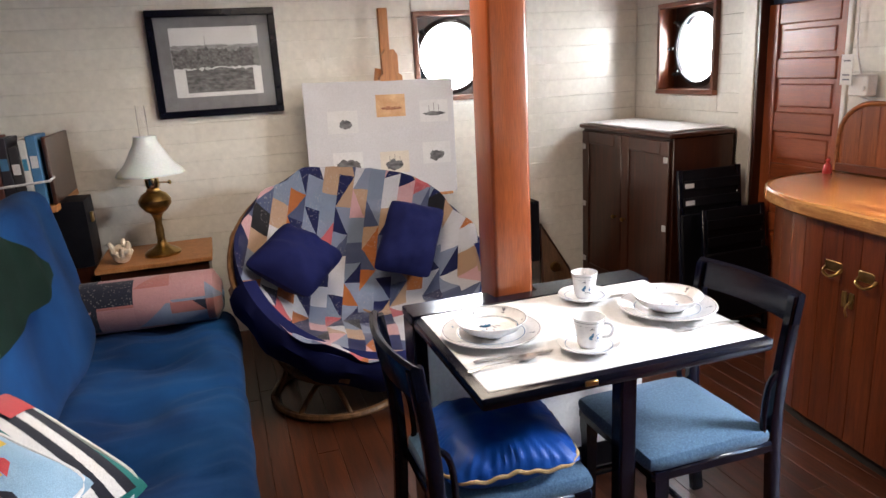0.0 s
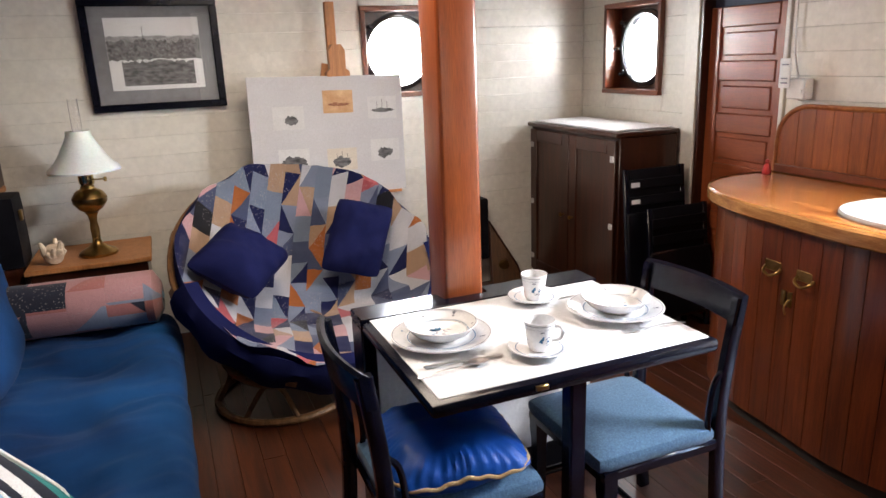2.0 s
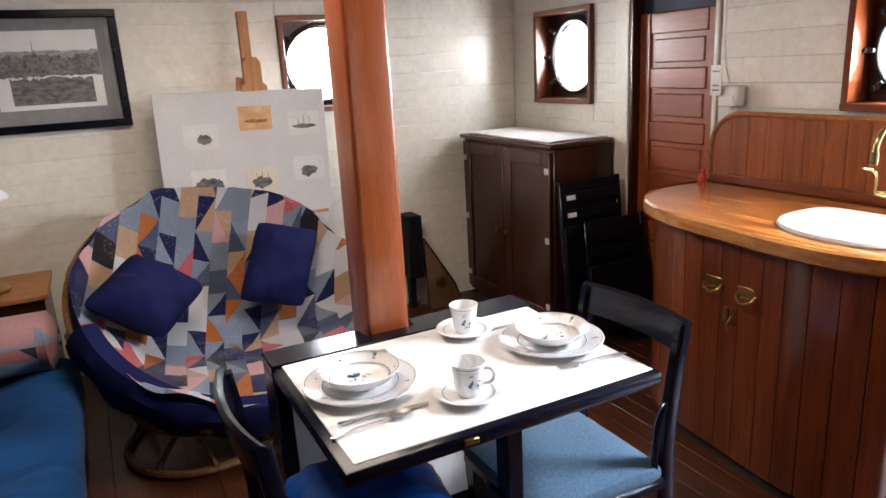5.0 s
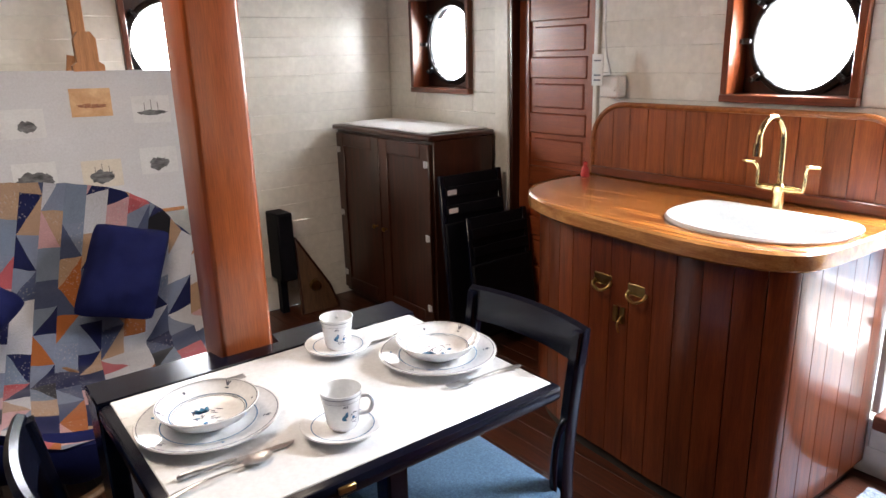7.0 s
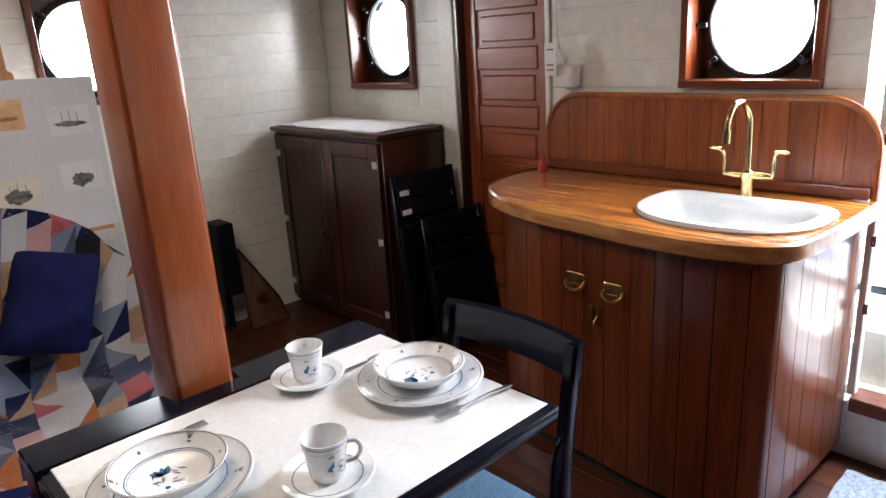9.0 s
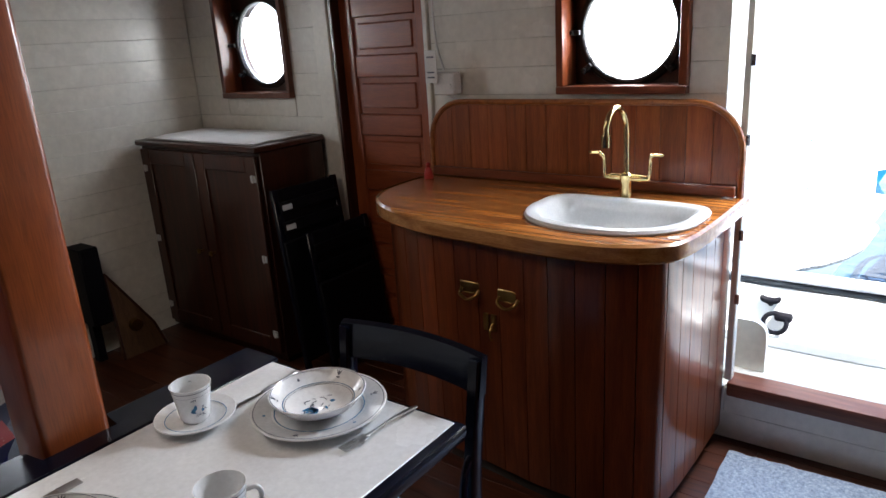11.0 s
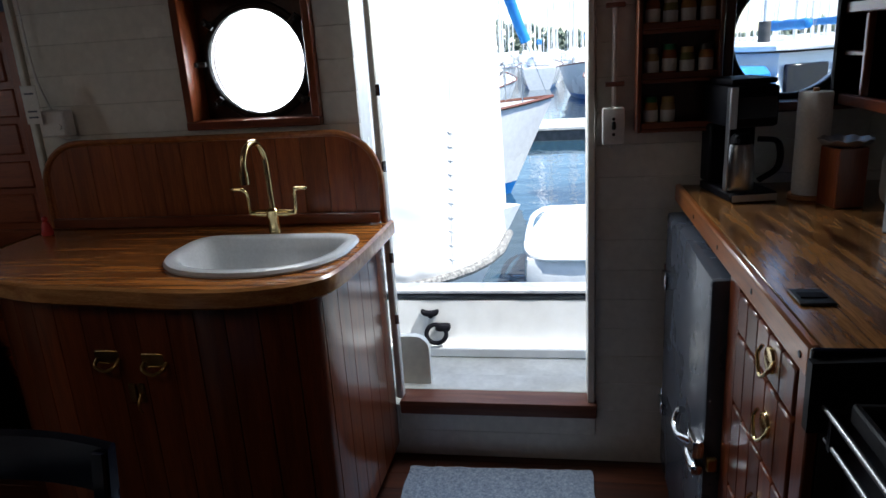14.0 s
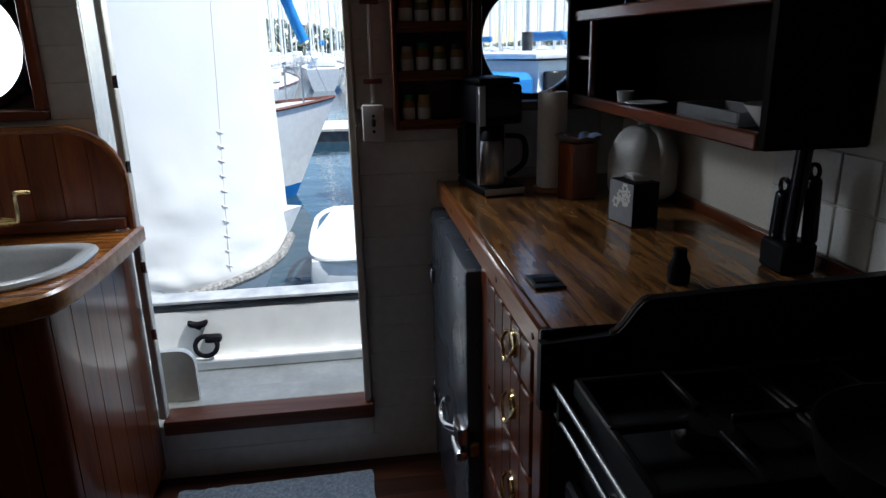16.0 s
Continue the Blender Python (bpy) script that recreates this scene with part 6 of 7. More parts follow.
# spice rack
sr = thing("spice_rack", "red-brown wooden spice rack with jars", "rack")
RY0, RY1 = 0.475, 0.715
part("side", box(XW - 0.095, XW - 0.016, RY1 - 0.014, RY1, 1.20, 1.86, 0.003), MAHOG, sr)
part("side", box(XW - 0.095, XW - 0.016, RY0, RY0 + 0.014, 1.20, 1.86, 0.003), MAHOG, sr)
part("back", box(XW - 0.021, XW - 0.016, RY0 + 0.015, RY1 - 0.015, 1.20, 1.86), DARKW, sr)
levels = (1.20, 1.345, 1.485, 1.625, 1.765)
for z in levels:
    part("shelf", box(XW - 0.094, XW - 0.022, RY0 + 0.015, RY1 - 0.015, z, z + 0.012, 0.002), MAHOG_Y, sr)
    part("lip", box(XW - 0.096, XW - 0.090, RY0 + 0.015, RY1 - 0.015, z + 0.0125, z + 0.03, 0.002), MAHOG_Y, sr)
caps = [surface("jar_cap", c, tuple(v * 1.2 for v in c), 20, 0.4) for c in ((0.02, 0.18, 0.06), (0.5, 0.45, 0.35), (0.03, 0.03, 0.03), (0.45, 0.30, 0.10))]
spices = [surface("spice", c, tuple(v * 1.3 for v in c), 60, 0.8) for c in ((0.32, 0.16, 0.05), (0.40, 0.28, 0.14), (0.25, 0.08, 0.03), (0.16, 0.15, 0.05))]
rng = random.Random(9)
for li, z in enumerate(levels[:-1]):
    for k in range(2 if li == 0 else 4):
        y = RY1 - 0.045 - k * 0.05 - (0.0 if k < 3 else 0.004)
        jr = thing("spice_jar", "small glass spice jar with a label, on the rack", "jar", (XW - 0.058, y, z + 0.0125), 0, "spice jars")
        h = rng.uniform(0.07, 0.082)
        part("glass", lathe([(0.0, 0.0), (0.019, 0.0), (0.021, 0.003), (0.021, h - 0.012), (0.017, h), (0.0, h)], seg=14), spices[(k + li) % 4], jr)
        part("label", lathe([(0.0214, h * 0.25), (0.0214, h * 0.7)], seg=14), PAPER, jr)
        part("cap", lathe([(0.0, h + 0.016), (0.018, h + 0.016), (0.019, h), (0.0, h)], seg=14), caps[(k * 3 + li) % 4], jr)

# ---- things: galley ----
GZ, GY, GX = 1.02, 0.575, 2.135
gc = thing("galley_worktop", "oak galley worktop with a red-brown front edge", "worktop")
part("slab", box(GX, XW - 0.002, YG + 0.02, GY - 0.014, GZ - 0.035, GZ, 0.003), OAKW, gc)
part("edge", box(GX, XW - 0.002, GY - 0.013, GY + 0.006, GZ - 0.052, GZ + 0.004, 0.005), EDGEW, gc, "honey-brown wooden edge strip")
part("back_strip", box(GX, XW - 0.002, YG + 0.001, YG + 0.019, GZ - 0.03, GZ + 0.022, 0.003), MAHOG_X, gc)
for x in (2.17, 2.45, 2.75, 3.05):
    part("screw", add_cyl(bmesh.new(), (x, GY + 0.0055, GZ - 0.025), (x, GY + 0.0075, GZ - 0.025), 0.006, seg=10), IRON, gc)
part("end_strip", box(GX - 0.012, GX - 0.001, YG + 0.02, GY + 0.006, GZ - 0.052, GZ + 0.004, 0.003), BLACKP, gc)

fr = thing("refrigerator", "blue-black built-in refrigerator with chrome latch", "refrigerator")
part("body", box(2.655, 3.33, 0.02, GY - 0.03, 0.03, GZ - 0.056), BLACKM, fr)
fd = part("door", box(2.66, 3.325, GY - 0.028, GY + 0.035, 0.05, GZ - 0.075, 0.012, 2), FRIDGE, fr, "blue-black enamel door")
part("gasket", box(2.668, 3.317, GY - 0.030, GY - 0.0285, 0.058, GZ - 0.083), BLACKM, fr)
for z in (0.70, 0.25):
    bm = bmesh.new()
    add_box(bm, 3.26, 3.335, GY + 0.036, GY + 0.046, z, z + 0.05, 0.004)
    add_cyl(bm, (3.335, GY + 0.03, z - 0.02), (3.335, GY + 0.03, z + 0.07), 0.009, seg=10)
    part("hinge", bm, CHROME, fd, "chrome hinge")
bm = bmesh.new()
add_tube(bm, smooth_path([(2.685, GY + 0.052, 0.515), (2.725, GY + 0.074, 0.506), (2.765, GY + 0.080, 0.500), (2.795, GY + 0.078, 0.510), (2.80, GY + 0.070, 0.535), (2.785, GY + 0.064, 0.548)], 6), 0.011, 10, False, 0.009)
add_soft(bm, (0.042, 0.016, 0.026), 0.012, (4, 2, 4), pose(2.685, GY + 0.048, 0.515))
part("latch", bm, CHROME, fd, "chrome lever latch")
bm = bmesh.new()
add_soft(bm, (0.050, 0.017, 0.016), 0.013, (6, 3, 3), pose(2.690, GY + 0.05, 0.462))
part("latch_box", bm, CHROME, fd)
part("keeper", box(2.632, 2.652, GY + 0.005, GY + 0.030, 0.465, 0.50, 0.004), OLDBRASS, fr)

dc = thing("drawer_cabinet", "mahogany drawer cabinet with brass pulls", "cabinet")
part("carcass", box(GX + 0.004, 2.65, 0.02, GY - 0.022, 0.0, GZ - 0.056), DARKGAP, dc)
part("stile", box(2.565, 2.648, GY - 0.021, GY - 0.002, 0.02, GZ - 0.056, 0.003), MAHOG, dc)
part("stile", box(GX + 0.004, GX + 0.055, GY - 0.021, GY - 0.002, 0.02, GZ - 0.056, 0.003), MAHOG, dc)
for z0, z1 in ((0.87, 0.955), (0.705, 0.86), (0.50, 0.695), (0.26, 0.49), (0.04, 0.25)):
    bm = bmesh.new()
    x = GX + 0.062
    dr = None
    while x < 2.555:
        xe = min(x + 0.072, 2.558)
        b_ = box(x + 0.001, xe - 0.001, GY - 0.021, GY + 0.001, z0, z1, 0.003)
        if dr is None:
            dr = part("drawer", b_, MAHOG, dc)
        else:
            part("board", b_, MAHOG, dr)
        x = xe
    zc = (z0 + z1) / 2
    bm = bmesh.new()
    add_lathe(bm, [(0.0, 0.006), (0.024, 0.005), (0.026, 0.0)], (2.32, GY + 0.001, zc), 20, pose(0, 0, 0, -90, 0, 0))
    add_tube(bm, smooth_path([(2.285, GY + 0.006, zc + 0.014), (2.285, GY + 0.014, zc - 0.004), (2.32, GY + 0.018, zc - 0.030), (2.355, GY + 0.014, zc - 0.004), (2.355, GY + 0.006, zc + 0.014)], 5), 0.0038, 8)
    part("pull", bm, BRASS, dr, "brass ring pull")

# stove
st = thing("stove", "black gas cooking stove with chrome rails", "stove")
SX0, SX1 = 1.30, 2.118
part("body", box(SX0, SX1, 0.0, GY - 0.05, 0.06, 0.93, 0.006), STOVEB, st)
part("plinth", box(SX0 + 0.02, SX1 - 0.02, 0.05, GY - 0.06, 0.0, 0.06), STOVEB, st)
part("cooktop", box(SX0, SX1 - 0.02, 0.0, GY - 0.035, 0.931, 0.955, 0.008, 2), STOVEB, st)
side = [(GY + 0.012, 0.90), (GY + 0.012, 1.012), (GY - 0.10, 1.018)] + [(GY - 0.10 - 0.06 * i / 6, 1.018 + 0.055 * (0.5 - 0.5 * math.cos(math.pi * i / 6))) for i in range(1, 7)] + [(0.0, 1.085), (0.0, 0.90)]
bm = bmesh.new()
rings(bm, [[Vector((x, y, z)) for y, z in side] for x in (SX1 - 0.018, SX1 + 0.002)])
part("side_guard", bm, STOVEB, st, "black splash guard with a curved front")
part("guard_trim", add_tube(bmesh.new(), [(SX1 - 0.008, y, z + 0.002) for y, z in side[2:9]], 0.004, 8), CHROME, st)
part("back_guard", box(SX0, SX1 - 0.02, 0.0, 0.02, 0.956, 1.085, 0.004), STOVEB, st)
part("oven_door", box(SX0 + 0.03, SX1 - 0.03, GY - 0.049, GY - 0.028, 0.20, 0.78, 0.006), STOVEB, st)
for y, z in ((GY - 0.006, 0.950), (GY - 0.012, 0.898)):
    part("rail", add_cyl(bmesh.new(), (SX0 + 0.05, y, z), (SX1 - 0.03, y, z), 0.0048, seg=10), DULLST, st, "dull metal rail")
for x in (SX0 + 0.07, SX1 - 0.05):
    part("rail_bracket", box(x - 0.006, x + 0.006, GY - 0.0345, GY - 0.007, 0.89, 0.955), STOVEB, st)
for x, y in ((1.55, 0.17), (1.55, 0.42), (1.90, 0.17), (1.90, 0.42)):
    part("burner", lathe([(0.0, 0.022), (0.03, 0.022), (0.036, 0.015), (0.045, 0.012), (0.046, 0.0), (0.0, 0.0)], (x, y, 0.956), 24), STOVEB, st)
    bm = bmesh.new()
    for a in range(4):
        m_ = Matrix.Translation((x, y, 0)) @ Matrix.Rotation(radians(90 * a), 4, 'Z')
        add_box(bm, 0.03, 0.135, -0.005, 0.005, 0.976, 0.988, 0.002, m=m_)
        add_box(bm, 0.125, 0.137, -0.135, 0.135, 0.957, 0.986, 0.003, m=m_)
    part("grate", bm, STOVEB, st)
for k in range(4):
    part("knob", lathe([(0.0, 0.022), (0.014, 0.022), (0.018, 0.016), (0.02, 0.0)], (1.45 + k * 0.16, GY - 0.049, 0.84), 16, pose(0, 0, 0, -90, 0, 0)), CHROME, st)
kt = thing("sauce_pan", "black pan with shiny rivets on the stove", "pan", (1.72, 0.25, 0.9885))
part("pan", lathe([(0.0, 0.0), (0.11, 0.0), (0.125, 0.01), (0.135, 0.055), (0.132, 0.055), (0.12, 0.012), (0.0, 0.005)], seg=32), STOVEB, kt)
part("handle", add_sweep(bmesh.new(), smooth_path([(-0.13, 0.0, 0.04), (-0.20, -0.02, 0.06), (-0.30, -0.05, 0.065)], 6), 0.02, 0.012), STOVEB, kt)
for a in (2.6, 3.1, 3.6):
    part("rivet", lathe([(0.0, 0.004), (0.006, 0.002), (0.007, 0.0)], (0.137 * math.cos(a), 0.137 * math.sin(a), 0.04), 10, Matrix.Rotation(a, 4, 'Z') @ pose(0, 0, 0, 0, 90, 0)), CHROME, kt)

# tall black handles by the tiles
kb = thing("knife_block", "black block with long handled black knives", "knife block", (2.33, 0.035, GZ))
part("block", box(-0.04, 0.04, -0.035, 0.035, 0.0, 0.06, 0.006), BLACKM, kb)
for x, y, h, t in ((-0.012, 0.012, 0.20, -5), (0.02, 0.015, 0.10, -4), (-0.022, -0.025, 0.13, 4)):
    m_ = pose(x, y, 0.055, 0, t, 0)
    bm = bmesh.new()
    add_soft(bm, (0.016, 0.012, h / 2), 0.0115, (3, 3, 12), m_ @ pose(0, 0, h / 2))
    part("handle", bm, BLACKP, kb)
    part("loop", add_tube(bmesh.new(), [m_ @ Vector((0.013 * math.cos(2 * math.pi * i / 16), 0, h + 0.008 + 0.013 * math.sin(2 * math.pi * i / 16))) for i in range(16)], 0.0045, 6, True), BLACKP, kb)

# coffee maker
cm = thing("coffee_maker", "black and steel coffee maker with a thermal jug", "coffee maker", (3.205, 0.432, GZ + 0.001), 10)
part("base", box(-0.11, 0.12, -0.065, 0.068, 0.0, 0.032, 0.006), BLACKM, cm)
part("base_plate", box(-0.114, -0.1105, -0.06, 0.064, 0.004, 0.027, 0.001), STEEL, cm)
part("tower", box(0.05, 0.12, -0.065, 0.068, 0.033, 0.24, 0.006), BLACKM, cm)
part("head", box(-0.085, 0.12, -0.065, 0.068, 0.241, 0.375, 0.012, 2), BLACKM, cm)
part("side_strip", box(-0.089, -0.065, 0.0685, 0.073, 0.035, 0.372, 0.002), STEEL, cm, "brushed steel side strip")
part("front_strip", box(-0.0905, -0.086, 0.052, 0.072, 0.24, 0.373, 0.002), STEEL, cm)
part("lid", add_soft(bmesh.new(), (0.08, 0.065, 0.012), 0.011, (6, 6, 3), pose(0.01, 0.0, 0.387)), BLACKM, cm)
part("panel", box(-0.0885, -0.0855, -0.055, 0.05, 0.27, 0.34, 0.001), BLACKP, cm)
cm.scale.z = 0.84
jug = part("jug", lathe([(0.0, 0.033), (0.038, 0.033), (0.041, 0.04), (0.040, 0.12), (0.035, 0.175), (0.032, 0.185), (0.0, 0.186)], (-0.055, 0.025, 0.0), 28), STEEL, cm, "brushed steel jug")
part("jug_lid", lathe([(0.0, 0.222), (0.018, 0.22), (0.027, 0.208), (0.031, 0.187), (0.0, 0.187)], (-0.055, 0.025, 0.0), 24), BLACKM, jug)
part("jug_handle", add_tube(bmesh.new(), smooth_path([(-0.06, -0.02, 0.20), (-0.085, -0.065, 0.19), (-0.085, -0.07, 0.11), (-0.06, -0.03, 0.06)], 6), 0.009, 8), BLACKM, jug)

pt = thing("paper_towel", "roll of white paper towel on an upright holder", "paper towel", (3.145, 0.262, GZ + 0.001))
part("roll", lathe([(0.018, 0.012), (0.041, 0.012), (0.043, 0.02), (0.043, 0.285), (0.041, 0.29), (0.018, 0.29)], seg=32), PAPER, pt)
part("holder", add_cyl(lathe([(0.0, 0.0), (0.052, 0.0), (0.052, 0.011), (0.0, 0.011)], seg=28), (0, 0, 0.01), (0, 0, 0.30), 0.008, seg=10), PINE, pt)
ub = thing("utensil_box", "tall wooden box holding kitchen utensils", "box", (3.045, 0.215, GZ + 0.001), 14)
bm = bmesh.new()
for a in ((-0.04, -0.032, -0.04, 0.04), (0.032, 0.04, -0.04, 0.04), (-0.032, 0.032, -0.04, -0.032), (-0.032, 0.032, 0.032, 0.04), (-0.033, 0.033, -0.033, 0.033)):
    add_box(bm, *a, 0.0, 0.01 if a[0] == -0.033 else 0.155, 0.002)
part("case", bm, MAHOG, ub)
sc = thing("shell_dish", "scalloped metal dish on the utensil box", "dish", (3.045, 0.215, GZ + 0.1565))
bm = lathe([(0.0, 0.0), (0.03, 0.0), (0.058, 0.010), (0.066, 0.020), (0.062, 0.021), (0.03, 0.005), (0.0, 0.004)], seg=40)
for v in bm.verts:
    v.co.z += 0.003 * math.cos(10 * math.atan2(v.co.y, v.co.x)) * (v.co.xy.length / 0.066) ** 2
part("dish", bm, STEEL, sc)

kj = thing("water_jug", "white plastic jug with a handle on the counter", "jug", (2.965, 0.055, GZ + 0.001), 20)
bm = add_soft(bmesh.new(), (0.088, 0.088, 0.13), 0.055, (8, 8, 10), pose(0, 0, 0.13), lambda q: Vector((-q.x * 0.45, -q.y * 0.45, 0)) * max(0, q.z / 0.13 - 0.25))
part("body", bm, DIMPLASTIC, kj)
part("handle", add_tube(bmesh.new(), smooth_path([(-0.03, 0.0, 0.255), (-0.075, 0.01, 0.24), (-0.095, 0.012, 0.17), (-0.075, 0.006, 0.09)], 6), 0.012, 10), DIMPLASTIC, kj)
part("cap", lathe([(0.0, 0.285), (0.022, 0.285), (0.024, 0.25), (0.0, 0.25)], seg=18), DIMPLASTIC, kj)
kj.scale = (0.92, 0.92, 0.79)

tb = thing("tissue_box", "black tissue box with white flowers", "tissue box", (2.733, 0.176, GZ + 0.001), 12)
part("carton", box(-0.05, 0.05, -0.036, 0.036, 0.0, 0.105, 0.002), BLACKM, tb)
part("front", box(-0.048, 0.048, 0.0365, 0.0375, 0.002, 0.103), surface("grey_carton", (0.22, 0.23, 0.26), (0.32, 0.33, 0.36), 14, 0.5), tb, "grey front with white flowers")
rng = random.Random(3)
for k in range(7):
    cy, cz, r = rng.uniform(-0.03, 0.03), rng.uniform(0.015, 0.09), rng.uniform(0.006, 0.012)
    bm = bmesh.new()
    for q in range(6):
        a = q * math.pi / 3
        pts = [bm.verts.new((cy + r * math.cos(a) + r * 0.5 * math.cos(t_ * math.pi / 4), 0.0380, cz + r * math.sin(a) + r * 0.5 * math.sin(t_ * math.pi / 4))) for t_ in range(8)]
        bm.faces.new(pts)
    part("flower", bm, PAPER, tb)
bm = add_soft(bmesh.new(), (0.022, 0.018, 0.014), 0.012, (6, 8, 6), pose(0, 0, 0.108), lambda q: 0.02 * Vector((noise.noise(q * 40), noise.noise(q * 35 + Vector((4, 4, 4))), 0.6 * noise.noise(q * 30))))
part("tissue", bm, WHITEC, tb)
lh = thing("counter_catch", "small dark slotted plate let into the counter", "plate", (2.352, 0.510, GZ))
part("plate", box(-0.045, 0.03, -0.03, 0.03, 0.0005, 0.006, 0.002), IRON, lh)
part("slot", box(-0.02, 0.005, -0.022, 0.022, 0.0062, 0.008), BLACKM, lh)
bt = thing("bottle_stopper", "small dark bottle at the counter edge", "bottle", (2.30, 0.27, GZ + 0.001))
part("body", lathe([(0.0, 0.0), (0.02, 0.0), (0.021, 0.03), (0.012, 0.05), (0.012, 0.065), (0.0, 0.066)], seg=16), BLACKM, bt)

# open wall shelf
us = thing("wall_shelf", "open wall shelf with shade-darkened boards and red-brown edges", "shelf")
UX0, UX1, UY = 2.265, 3.298, 0.15
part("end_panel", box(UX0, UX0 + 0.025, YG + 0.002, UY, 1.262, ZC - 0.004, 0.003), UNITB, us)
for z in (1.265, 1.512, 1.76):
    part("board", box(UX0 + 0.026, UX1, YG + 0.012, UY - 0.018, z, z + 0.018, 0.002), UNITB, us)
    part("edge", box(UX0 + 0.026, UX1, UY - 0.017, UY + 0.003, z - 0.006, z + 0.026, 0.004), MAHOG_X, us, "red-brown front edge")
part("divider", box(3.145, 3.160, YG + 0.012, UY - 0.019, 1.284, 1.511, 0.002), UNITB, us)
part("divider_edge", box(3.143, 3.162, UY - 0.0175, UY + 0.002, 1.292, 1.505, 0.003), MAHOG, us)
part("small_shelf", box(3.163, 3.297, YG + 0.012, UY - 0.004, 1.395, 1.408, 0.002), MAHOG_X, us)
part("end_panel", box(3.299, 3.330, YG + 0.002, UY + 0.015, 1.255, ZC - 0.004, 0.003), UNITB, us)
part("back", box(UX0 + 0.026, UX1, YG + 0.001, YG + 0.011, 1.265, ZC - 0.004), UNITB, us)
mg = thing("small_cup", "small white cup on the wall shelf", "cup", (3.03, 0.09, 1.2835))
part("body", lathe([(0.0, 0.003), (0.02, 0.0), (0.024, 0.03), (0.026, 0.032), (0.022, 0.03), (0.0, 0.006)], seg=18), CHINA, mg)
sd = thing("saucer", "small white saucer on the wall shelf", "saucer", (2.90, 0.085, 1.2835))
part("dish", lathe([(0.0, 0.003), (0.03, 0.0), (0.055, 0.01), (0.054, 0.012), (0.0, 0.005)], seg=24), CHINA, sd)
td = thing("baking_dish", "shallow oblong dish on the wall shelf, greyed for shade", "dish", (2.55, 0.05, 1.2835))
bm = bmesh.new()
for a in ((-0.13, 0.13, -0.06, 0.06, 0.0, 0.006), (-0.13, -0.124, -0.06, 0.06, 0.006, 0.03), (0.124, 0.13, -0.06, 0.06, 0.006, 0.03), (-0.124, 0.124, -0.06, -0.054, 0.006, 0.03), (-0.124, 0.124, 0.054, 0.06, 0.006, 0.03)):
    add_box(bm, *a, 0.002)
# Pale dish turned grey, so the shelf's shade sits in its colour.
part("tray", bm, surface("shade_greyed_dish", (0.10, 0.10, 0.11), (0.18, 0.18, 0.19), 12, 0.5, bumps=0.05), td)
pb = thing("bowl", "white bowl tipped on its edge on the shelf", "bowl", (2.35, 0.06, 1.2835))
part("dish", lathe([(0.0, 0.004), (0.03, 0.0), (0.045, 0.01), (0.075, 0.05), (0.073, 0.05), (0.04, 0.014), (0.0, 0.008)], seg=28), CHINA, pb)
for k, x in enumerate((2.42, 2.52, 2.66, 2.78, 2.92, 3.05)):
    jr = thing("drinking_glass" if k % 2 else "storage_jar", "clear drinking glass on the wall shelf" if k % 2 else "lidded storage jar on the wall shelf", "glass" if k % 2 else "jar", (x, 0.07, 1.5305), 0, "glassware on the shelf")
    if k % 2:
        part("tumbler", lathe([(0.0, 0.0), (0.026, 0.0), (0.032, 0.10), (0.030, 0.10), (0.024, 0.006), (0.0, 0.006)], seg=18), JARG, jr)
    else:
        part("jar", lathe([(0.0, 0.0), (0.036, 0.0), (0.038, 0.09), (0.03, 0.105), (0.0, 0.105)], seg=18), spices[k % 4], jr)
        part("lid", lathe([(0.0, 0.12), (0.031, 0.12), (0.032, 0.105), (0.0, 0.105)], seg=18), STEEL, jr)

# ---- outside ----
ZW = -0.95
bm = bmesh.new()
add_box(bm, -600, 900, -900, 900, ZW - 1, ZW)
setting("water", bm, WATER, "rippled blue-grey harbour water", "water")
deck = setting("deck", box(XW + 0.135, 3.93, -4.0, 9.0, 0.10, 0.175), DECKP, "weathered pale side deck", "deck")
hull = setting("hull_side", box(-1.2, XW + 0.135, -4.0, 9.0, ZW - 0.5, -0.13), HULLW, "white hull under the cabin", "hull")
setting("hull_side_outer", box(XW + 0.135, 3.97, -4.0, 9.0, ZW - 0.5, 0.10), HULLW, "white outer hull", "hull")
bw = thing("bulwark", "low white bulwark with a worn black rail cap", "bulwark")
part("planking", box(3.90, 3.96, -4.0, 9.0, 0.175, 0.425), HULLW, bw)
part("covering_board", box(3.85, 3.90, -4.0, 9.0, 0.175, 0.222, 0.008), HULLW, bw)
part("rail_cap", add_soft(bmesh.new(), (0.045, 6.5, 0.016), 0.014, (3, 120, 3), pose(3.942, 2.5, 0.441), lambda q: Vector((0.004 * noise.noise(q * 9), 0, 0.003 * noise.noise(q * 14)))), surface("worn_black_paint", (0.008, 0.01, 0.014), (0.04, 0.05, 0.06), 16, 0.5, bumps=0.5), bw, "worn black rail cap")
part("rail_top", box(3.893, 4.0, -4.0, 9.0, 0.4575, 0.474, 0.004), surface("pale_weathered_rail", (0.22, 0.24, 0.27), (0.42, 0.44, 0.47), 12, 0.7, bumps=0.4), bw)
rg = thing("mooring_ring", "dark iron ring and cleat on the bulwark", "ring")
part("ring", add_tube(bmesh.new(), [(3.868 + 0.010 * math.sin(2 * math.pi * i / 28), 1.488 + 0.044 * math.cos(2 * math.pi * i / 28), 0.280 + 0.040 * math.sin(2 * math.pi * i / 28)) for i in range(28)], 0.010, 8, True), BLACKM, rg)
